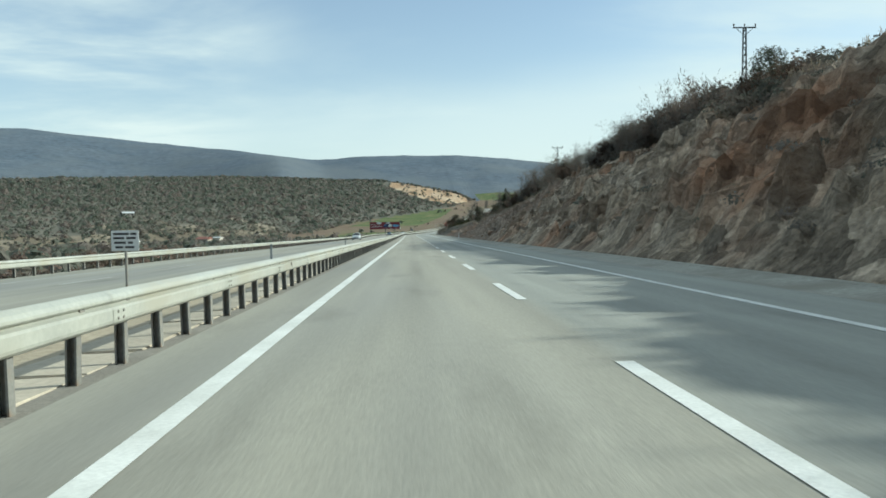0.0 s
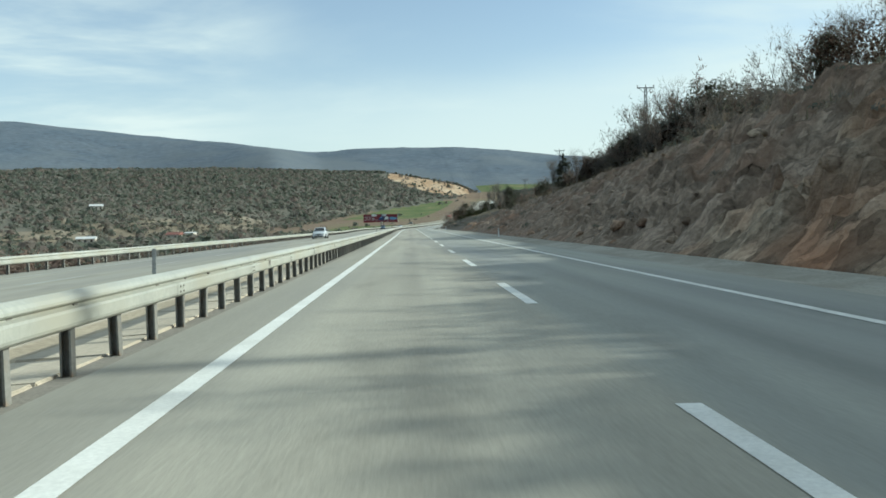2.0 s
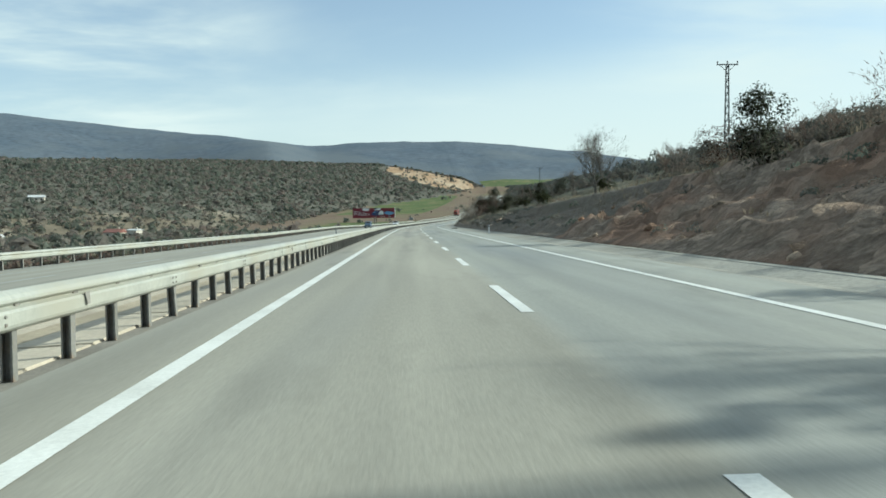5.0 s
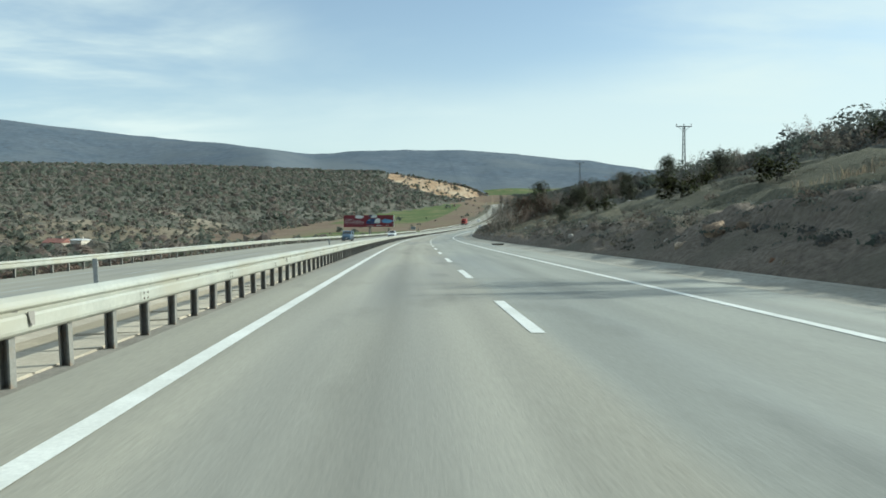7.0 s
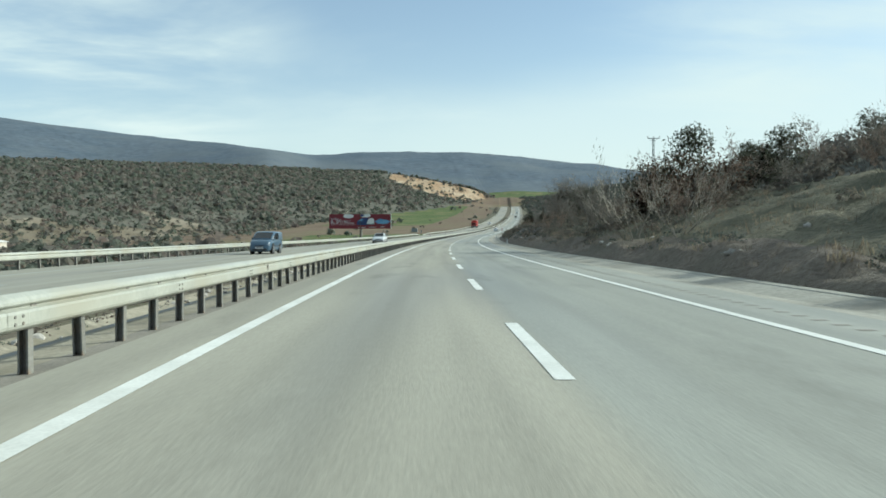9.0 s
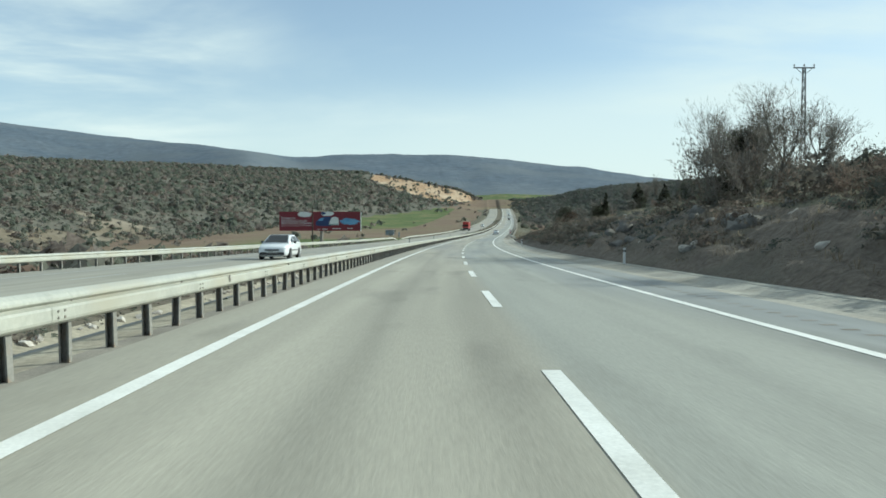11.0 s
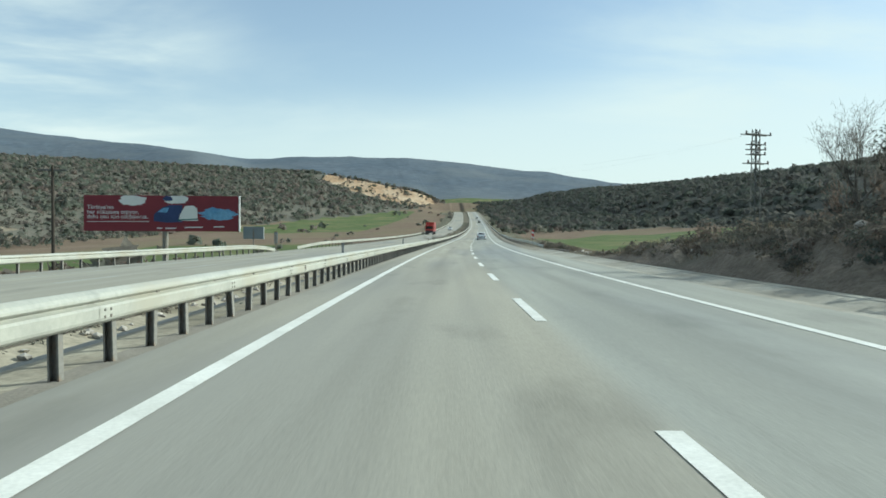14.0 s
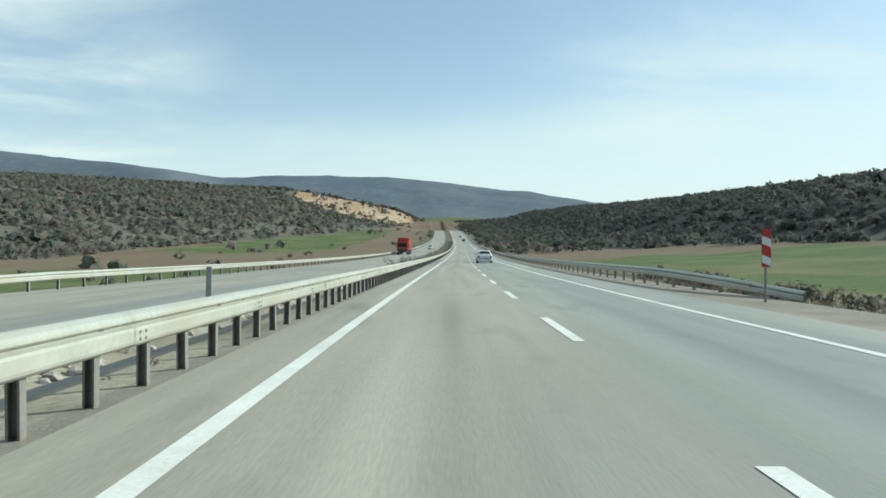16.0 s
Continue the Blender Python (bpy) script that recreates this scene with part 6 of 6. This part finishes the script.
house(-172, 460, 9, 6, 2.8, 1.1, 12, pale_roof, "small pale shed-like house with a white sheet roof")
house(-144, 518, 8.5, 6.5, 3.0, 1.6, -14, red_roof, "long low house with pale walls and a red tiled roof")
house(-133.5, 514, 5, 5, 3.8, 0.5, -14, pale_roof, "square pale house with a flat roof beside the red-roofed one")
house(-240, 640, 9, 7, 3.0, 1.4, 20, pale_roof, "small white house on the scrubby hillside")


# ---- vehicles ----
def paint(name, c, rough=0.32):
    m = mottled(name, c, tuple(v * 0.93 for v in c), 1.2, 12, rough, 0.0, bump=0.0, fine_mix=0.08)
    m.node_tree.nodes["Principled BSDF"].inputs["Coat Weight"].default_value = 0.4
    return m


white_paint, silver_paint = paint("white_car_paint", (0.70, 0.72, 0.73)), paint("silver_car_paint", (0.52, 0.55, 0.56))
blue_paint, red_paint = paint("blue_grey_van_paint", (0.055, 0.10, 0.15)), paint("red_lorry_paint", (0.40, 0.035, 0.03))
rubber = mottled("tyre_rubber", (0.022, 0.022, 0.022), (0.035, 0.034, 0.033), 3, 20, 0.85, bump=0.1)
trim_black = mottled("black_trim", (0.025, 0.025, 0.027), (0.04, 0.04, 0.042), 3, 20, 0.5, bump=0.05)
rim_metal = mottled("wheel_rim", (0.42, 0.43, 0.44), (0.34, 0.35, 0.36), 3, 20, 0.4, 0.7, bump=0)
tail_red = mottled("tail_lamp_red", (0.28, 0.015, 0.015), (0.20, 0.01, 0.012), 4, 20, 0.15, bump=0)
lamp_clear = mottled("headlamp_glass", (0.62, 0.64, 0.66), (0.5, 0.52, 0.54), 4, 20, 0.1, bump=0)


def loft(name, rings, mat, caps=True, smooth_faces=True):
    n = len(rings[0])
    vs = [v for r in rings for v in r]
    fs = [(k * n + i, k * n + (i + 1) % n, (k + 1) * n + (i + 1) % n, (k + 1) * n + i) for k in range(len(rings) - 1) for i in range(n)]
    if caps:
        fs += [tuple(range(n - 1, -1, -1)), tuple(range((len(rings) - 1) * n, len(rings) * n))]
    return mesh_of(name, vs, fs, mat, smooth_faces=smooth_faces)


def ring(y, w, z0, z1, r=0.12, tuck=0.04):
    """Cross-section of a body at y: rounded box, tucked in at the sill."""
    h = z1 - z0
    half = [(0, z0), (w - tuck - 0.10, z0), (w - tuck, z0 + 0.08), (w, z0 + 0.32 * h), (w, z0 + 0.55 * h), (w - 0.02, z1 - r), (w - r * 0.45, z1 - r * 0.25), (w - r * 1.3, z1), (0, z1 + 0.015)]
    return [(x, y, z) for x, z in half] + [(-x, y, z) for x, z in half[-2:0:-1]]


def wheel(parent, x, y, r, w, side):
    ob = part("wheel", bmesh_wheel(r, w), rubber, parent)
    ob.matrix_basis = pose(x, y, r, 0, 90, 0)
    bm = bmesh.new()
    bmesh.ops.create_cone(bm, cap_ends=True, segments=20, radius1=r * 0.64, radius2=r * 0.58, depth=0.03, matrix=Matrix.Translation((0, 0, side * (w / 2 + 0.004))))
    rim = part("rim", bm, rim_metal, ob)
    for k in range(5):
        bm2 = bmesh.new()
        box(bm2, -0.03, 0.03, r * 0.12, r * 0.58, side * (w / 2 + 0.02) - 0.012, side * (w / 2 + 0.02) + 0.012, 0.006, Matrix.Rotation(k * 2 * math.pi / 5, 4, "Z"))
        me = bpy.data.meshes.new("spoke")
        bm2.to_mesh(me)
        bm2.free()
        me.materials.append(rim_metal)
        if k == 0:
            spokes = [me]
        else:
            spokes.append(me)
    big = bmesh.new()
    big.from_mesh(rim.data)
    for me in spokes:
        big.from_mesh(me)
    big.to_mesh(rim.data)
    big.free()
    return ob


def bmesh_wheel(r, w):
    bm = bmesh.new()
    bmesh.ops.create_cone(bm, cap_ends=True, segments=28, radius1=r, radius2=r, depth=w)
    es = [e for e in bm.edges if len({round(v.co.z, 3) for v in e.verts}) == 1 and all(len(f.verts) > 4 or True for f in e.link_faces) and any(len(f.verts) > 4 for f in e.link_faces)]
    bmesh.ops.bevel(bm, geom=es, offset=0.035, segments=2, affect="EDGES")
    return bm


def car(m, label, mat, L=4.48, W=1.71, H=1.42, shape="sedan", roof_mat=None, name="car", lamps=False):
    """A passenger car, its nose towards +y: body and cabin lofted from cross-sections, glass and lamps set proud of them."""
    ob = empty(name, m, label, "van" if shape == "van" else "car", "vehicles on the road")
    hw, f, b = W / 2, L / 2, -L / 2
    belt, sill = 0.66 * H, 0.19
    if shape == "van":
        prof = [(b, 0.90, 0.94), (b + 0.04, 0.96, 1.0), (b + 0.5, 1.0, 1.0), (f - 1.5, 1.0, 1.0), (f - 1.0, 0.99, 0.99), (f - 0.45, 0.95, 0.93), (f - 0.12, 0.88, 0.82), (f, 0.74, 0.60)]
        cab = [(b + 0.06, belt - 0.03, 0.98, H - 0.08, 0.88), (b + 0.22, belt, 1.0, H - 0.01, 0.90), (f - 1.95, belt, 1.0, H, 0.90), (f - 1.6, belt, 0.99, H - 0.05, 0.87), (f - 0.75, belt - 0.04, 0.93, belt + 0.02, 0.80)]
    elif shape == "hatch":
        prof = [(b, 0.84, 0.80), (b + 0.05, 0.93, 0.97), (b + 0.6, 1.0, 1.02), (f - 1.6, 1.0, 1.0), (f - 1.1, 0.99, 0.96), (f - 0.5, 0.96, 0.88), (f - 0.14, 0.90, 0.80), (f - 0.03, 0.82, 0.72), (f, 0.76, 0.62)]
        cab = [(b + 0.10, belt - 0.02, 0.90, belt + 0.06, 0.80), (b + 0.55, belt, 0.95, H - 0.10, 0.70), (b + 1.2, belt, 0.96, H, 0.71), (f - 1.85, belt, 0.96, H - 0.02, 0.70), (f - 0.92, belt - 0.05, 0.92, belt - 0.02, 0.82)]
    else:
        prof = [(b, 0.86, 0.93), (b + 0.05, 0.93, 1.02), (b + 0.55, 1.0, 1.06), (b + 1.0, 1.0, 1.03), (f - 1.6, 1.0, 1.0), (f - 1.1, 0.98, 0.95), (f - 0.45, 0.94, 0.86), (f - 0.12, 0.86, 0.78), (f, 0.72, 0.60)]
        cab = [(b + 0.72, belt, 0.90, belt + 0.06, 0.82), (b + 1.22, belt, 0.95, H - 0.07, 0.70), (b + 1.75, belt, 0.96, H, 0.72), (f - 2.05, belt, 0.96, H - 0.03, 0.70), (f - 1.12, belt - 0.04, 0.92, belt + 0.0, 0.80)]
    body = part("body", loft("body", [ring(y, hw * wf, sill, belt * zf) for y, wf, zf in prof], mat), None, ob)

    def cab_ring(y, z0, wf, z1, wt):
        a, t = hw * wf, hw * wt
        half = [(0, z0 - 0.05), (a, z0 - 0.05), (a, z0), (a * 0.97 + t * 0.03, z0 + 0.02), (t + 0.05, max(z0 + 0.03, z1 - 0.07)), (t - 0.03, max(z0 + 0.04, z1 - 0.015)), (t - 0.15, z1 + 0.005), (0, z1 + 0.02)]
        return [(x, y, z) for x, z in half] + [(-x, y, z) for x, z in half[-2:0:-1]]
    rings = [cab_ring(*c) for c in cab]
    cabin = part("cabin", loft("cabin", rings, mat), None, ob)
    if roof_mat:
        vs = [Vector((x, y, z + 0.008)) for r in rings[1:4] for x, y, z in r[5:10]]
        part("roof_panel", mesh_of("roof_panel", vs, [(k * 5 + i, k * 5 + i + 1, k * 5 + i + 6, k * 5 + i + 5) for k in range(2) for i in range(4)], roof_mat, smooth_faces=True), None, cabin, "black roof")

    def pane(nm, quad, out):
        o = Vector(out).normalized() * 0.012
        return part(nm, mesh_of(nm, [Vector(p) + o for p in quad], [(0, 1, 2, 3)], dark_glass), None, cabin, "dark glass")

    def lerp(p, q, t):
        return tuple(a + (c - a) * t for a, c in zip(p, q))
    # rear and front glass between the end rings, side panes between the rest; index 3 is the belt, 4 the roof's edge
    for nm, i, j, out in (("rear_window", 0, 1, (0, -1, 0.7)), ("windscreen", -1, -2, (0, 0.7, 1))):
        n = len(rings[0])
        lo, hi = rings[i], rings[j]
        o = Vector(out).normalized() * 0.012
        k0, k1 = 4, n - 4
        vs = [Vector(lerp(lo[k], hi[k], t)) for t in (0.05, 0.35, 0.65, 0.93) for k in range(k0, k1 + 1)]
        vs = [Vector((v.x * 0.93, v.y, v.z)) + o for v in vs]
        w = k1 - k0 + 1
        fs = [(r * w + c, r * w + c + 1, (r + 1) * w + c + 1, (r + 1) * w + c) for r in range(3) for c in range(w - 1)]
        part(nm, mesh_of(nm, vs, fs, dark_glass, smooth_faces=True), None, cabin, "dark glass")
    cuts = {"sedan": ((1, 0.02, 1, 0.96), (2, 0.05, 2, 0.95), (3, 0.06, 3, 0.62)), "hatch": ((1, 0.1, 1, 0.95), (2, 0.05, 2, 0.95), (3, 0.06, 3, 0.6)), "van": ((1, 0.70, 1, 0.97), (2, 0.1, 2, 0.95), (3, 0.05, 3, 0.5))}[shape]
    for k, t0, _, t1 in cuts:
        for sx in (1, -1):
            a, c = rings[k], rings[k + 1] if k + 1 < len(rings) else rings[k]
            lo0, lo1, hi0, hi1 = lerp(a[3], c[3], t0), lerp(a[3], c[3], t1), lerp(a[4], c[4], t0), lerp(a[4], c[4], t1)
            q = [lerp(lo0, hi0, 0.08), lerp(lo1, hi1, 0.08), lerp(lo1, hi1, 0.92), lerp(lo0, hi0, 0.92)]
            q = [(sx * x, y, z) for x, y, z in q]
            pane("side_window", q if sx > 0 else q[::-1], (sx, 0, 0.3))
    r = 0.31 if shape != "van" else 0.34
    for y in (f - 0.86, b + 0.95):
        for sx in (1, -1):
            bm = bmesh.new()
            bmesh.ops.create_cone(bm, cap_ends=True, segments=24, radius1=r + 0.05, radius2=r + 0.05, depth=0.02, matrix=pose(sx * (hw - 0.005), y, r, 0, 90, 0))
            part("wheel_arch", bm, trim_black, body)
            wheel(ob, sx * (hw - 0.09), y, r, 0.20, sx)
    bm = bmesh.new()
    box(bm, -hw * 0.9, hw * 0.9, b - 0.04, b + 0.18, 0.24, 0.46, 0.05)
    part("rear_bumper", bm, mat, ob)
    bm = bmesh.new()
    box(bm, -hw * 0.86, hw * 0.86, b - 0.046, b + 0.05, 0.47, 0.53, 0.015)
    part("bumper_strip", bm, trim_black, ob)
    bm = bmesh.new()
    box(bm, -hw * 0.78, hw * 0.78, f - 0.2, f + 0.03, 0.22, 0.44, 0.05)
    part("front_bumper", bm, mat, ob)
    low_w, low_z, gr_z = (0.80, 0.43, 0.47) if shape == "hatch" else (0.70, 0.40, 0.50)
    bm = bmesh.new()
    box(bm, -hw * low_w, hw * low_w, f - 0.14, f + 0.042, 0.24, low_z, 0.04)
    part("air_intake", bm, trim_black, ob)
    bm = bmesh.new()
    box(bm, -hw * 0.50, hw * 0.50, f - 0.12, f + 0.030, gr_z, 0.63, 0.04)
    part("grille", bm, trim_black, ob)
    for sx in (1, -1):
        bm = bmesh.new()
        box(bm, min(sx * hw * 0.62, sx * hw * 0.93), max(sx * hw * 0.62, sx * hw * 0.93), b - 0.012, b + 0.16, 0.56, 0.84, 0.04)
        part("tail_lamp", bm, tail_red, ob, "dark red tail lamp")
        bm = bmesh.new()
        box(bm, min(sx * hw * 0.52, sx * hw * 0.86), max(sx * hw * 0.52, sx * hw * 0.86), f - 0.36, f - 0.03, 0.56, 0.69, 0.045)
        part("headlamp", bm, lamp_clear, ob)
        bm = bmesh.new()
        box(bm, min(sx * (hw + 0.0), sx * (hw + 0.17)), max(sx * hw, sx * (hw + 0.17)), f - 1.62, f - 1.50, belt - 0.02, belt + 0.12, 0.04)
        part("mirror", bm, trim_black, ob)
        bm = bmesh.new()
        box(bm, sx * hw - 0.008, sx * hw + 0.010, b + 1.35, f - 1.25, 0.50, 0.56, 0.006)
        part("side_strip", bm, trim_black, ob)
    for y, s_ in ((b - 0.018, -1), (f + 0.05, 1)):
        bm = bmesh.new()
        z = 0.62 if s_ < 0 else 0.385
        box(bm, -0.26, 0.26, y - 0.006, y + 0.006, z, z + 0.112, 0.004)
        pl = part("number_plate", bm, sign_white, ob, "white plate with plain bars")
        bm = bmesh.new()
        for a, c in ((-0.19, -0.11), (-0.08, 0.02), (0.05, 0.21)):
            box(bm, a, c, y + s_ * 0.0065 - 0.002, y + s_ * 0.0065 + 0.002, z + 0.03, z + 0.085)
        part("bars", bm, black_band, pl)
    bm = bmesh.new()
    box(bm, -hw * 0.8, hw * 0.8, b + 0.2, f - 0.2, 0.16, 0.30)
    part("underbody", bm, trim_black, ob)
    return ob


def facing(s, u, dz, back=False):
    return stand(s, u, dz + (float(low(s, u)) if u < -7 else 0.0)) @ pose(0, 0, 0, 0, 0, 180 if back else 0)


car(facing(575.5, 1.45, 0.008), "white older saloon car with dark red tail lamps", white_paint)
car(facing(157.3, -13.45, 0.005, True), "silver-white saloon car coming down the opposite carriageway", silver_paint, H=1.44)
car(facing(326.5, -12.95, 0.005, True), "small blue-grey van coming down the opposite carriageway", blue_paint, 3.9, 1.52, 1.55, "van", name="van")
car(facing(381.0, -10.75, 0.005, True), "white hatchback with a black roof on the opposite carriageway", white_paint, 4.06, 1.74, 1.43, "hatch", trim_black)
car(facing(742, -11.6, 0.005, True), "white saloon car far off on the opposite carriageway", white_paint)
car(facing(905, 1.5, 0.008), "dark saloon car far ahead on the climb", trim_black)
car(facing(1010, 1.6, 0.008), "grey saloon car far ahead on the climb", silver_paint)


def lorry(m):
    ob = empty("lorry", m, "red articulated lorry with a tall box body on the opposite carriageway", "lorry", "vehicles on the road")
    bm = bmesh.new()
    box(bm, -1.22, 1.22, 3.6, 5.6, 0.75, 3.0, 0.10)
    cabp = part("cab", bm, red_paint, ob)
    bm = bmesh.new()
    box(bm, -1.05, 1.05, 5.57, 5.63, 1.75, 2.65, 0.04)
    part("windscreen", bm, dark_glass, cabp)
    bm = bmesh.new()
    box(bm, -1.15, 1.15, 5.56, 5.66, 0.55, 1.35, 0.05)
    part("grille", bm, trim_black, cabp)
    for sx in (1, -1):
        bm = bmesh.new()
        box(bm, sx * 0.95 - 0.16, sx * 0.95 + 0.16, 5.6, 5.69, 0.72, 0.92, 0.03)
        part("headlamp", bm, lamp_clear, cabp)
        bm = bmesh.new()
        box(bm, sx * 1.42 - 0.10, sx * 1.42 + 0.10, 5.1, 5.25, 1.8, 2.5, 0.04)
        part("mirror", bm, trim_black, cabp)
    bm = bmesh.new()
    box(bm, -1.27, 1.27, -7.0, 3.2, 1.05, 3.85, 0.05)
    part("box_body", bm, red_paint, ob)
    bm = bmesh.new()
    box(bm, -1.0, 1.0, -6.9, 4.6, 0.75, 1.04, 0.03)
    part("chassis", bm, trim_black, ob)
    for y in (4.7, 2.2, -3.6, -4.9, -6.2):
        for sx in (1, -1):
            wheel(ob, sx * 1.05, y, 0.5, 0.32, sx)
    return ob


lorry(facing(664, -14.6, 0.005, True))

# ---- slabs along the ditch, laid one by one ----
SLAB = slab_mesh(0.86, 1.32)
kerb = empty("ditch_kerb", stand(-8, -5.1), "row of pale concrete slabs along the edge of the median ditch", "kerb", kind="structure")
inv = kerb.matrix_world.inverted()
for i in range(0, 200):
    s = -8 + 1.33 * i
    ob = new("slab", SLAB)
    ob.parent, ob.matrix_parent_inverse = kerb, inv
    ob.matrix_world = stand(s, -5.1, -0.022) @ pose(0, 0, 0, rail_rng.gauss(0, 0.4), -2.5 + rail_rng.gauss(0, 0.7), rail_rng.gauss(0, 0.3))


def ditch_scatter(name, n, s_rng, u_rng, radii, mat, label, category, seed, tall=0.7):
    g = np.random.default_rng(seed)
    s, u = g.uniform(*s_rng, n), g.uniform(*u_rng, n)
    z = np.interp(-u, (4.4, 5.3, 5.55, 6.3, 7.3, 8.3, 8.95), (-0.03, -0.07, -0.20, -0.30, -0.13, 0.0, -0.02))
    P = np.stack([at(float(a), float(b), float(c)) for a, b, c in zip(s, u, z)])
    r = g.uniform(*radii, n)
    V0, F0 = ICO[1]
    V = V0[None] * (1 + g.normal(0, 0.28, (n, len(V0), 1)).clip(-0.5, 0.6)) * np.stack([r, r, r * tall], -1)[:, None, :] + (P + np.stack([0 * r, 0 * r, r * tall * 0.4], -1))[:, None, :]
    F = (F0[None] + (np.arange(n) * len(V0))[:, None, None]).reshape(-1, 3)
    return tagged(new(name, mesh_of(name, V.reshape(-1, 3), F, mat)), label, category, kind="stuff")


def ditch_weeds(n, s_rng, u_rng, radii, mat, label, seed, sprays):
    g = np.random.default_rng(seed)
    s, u = g.uniform(*s_rng, n), g.uniform(*u_rng, n)
    z = np.interp(-u, (4.4, 5.3, 5.55, 6.3, 7.3, 8.3, 8.95), (-0.03, -0.07, -0.20, -0.30, -0.13, 0.0, -0.02))
    P = np.stack([at(float(a), float(b), float(c)) for a, b, c in zip(s, u, z)])
    return ragged("weeds", P[:, 0], P[:, 1], g.uniform(*radii, n), mat, label, "weeds", seed, sprays, 0.75, 0.16, 0.3, P[:, 2] + 0.06)


ditch_weeds(3400, (250, 560), (-7.8, -6.6), (0.07, 0.19), thorn, "dry dark weeds and brush along the median", 91, 24)
ditch_weeds(1400, (250, 560), (-7.9, -6.5), (0.07, 0.18), scrub, "green and brown weeds along the median", 95, 24)
ditch_weeds(90, (300, 560), (-5.6, -4.8), (0.05, 0.14), scrub, "small weeds at the foot of the guard rail", 92, 30)
ditch_scatter("rubble", 420, (250, 560), (-6.6, -6.3), (0.03, 0.10), stone_mat, "pale broken stones in the median ditch", "rubble", 93)
ditch_weeds(330, (560, 900), (-8.6, -5.0), (0.15, 0.5), scrub, "brown brush on the far median", 94, 30)
x, y, s_, u_ = field_of(1500, (466, 513), (7.9, 14.5), lambda s, u, x, y: fbm(s / 5, u / 2, 111) > -0.15)
ragged("brush", x, y, grng.uniform(0.10, 0.30, len(x)), thorn, "rough dark brush between the gutter and the field", "brush", 112, 45, tall=0.6, leaf=0.12)
x, y, s_, u_ = field_of(110, (468, 512), (9.5, 14.5), lambda s, u, x, y: fbm(s / 4, u / 2, 113) > -0.1)
scatter("stones", x, y, grng.uniform(0.08, 0.28, len(x)), stone_mat, "pale stones cleared to the edge of the field", "stones", 114, tall=0.75, lumps=0.2, sink=0.5)
# milled rumble marks outside the right-hand edge line
marks = [at(np.array([250 + 0.55 * i, 250 + 0.55 * i, 250.13 + 0.55 * i, 250.13 + 0.55 * i]), np.array([4.18, 4.40, 4.40, 4.18]), 0.004) for i in range(320)]
rumble = new("rumble_strip", mesh_of("rumble_strip", np.concatenate(marks), [(4 * i, 4 * i + 1, 4 * i + 2, 4 * i + 3) for i in range(320)], grey_concrete))
tagged(rumble, "short milled marks outside the white edge line", "road marking", kind="structure")
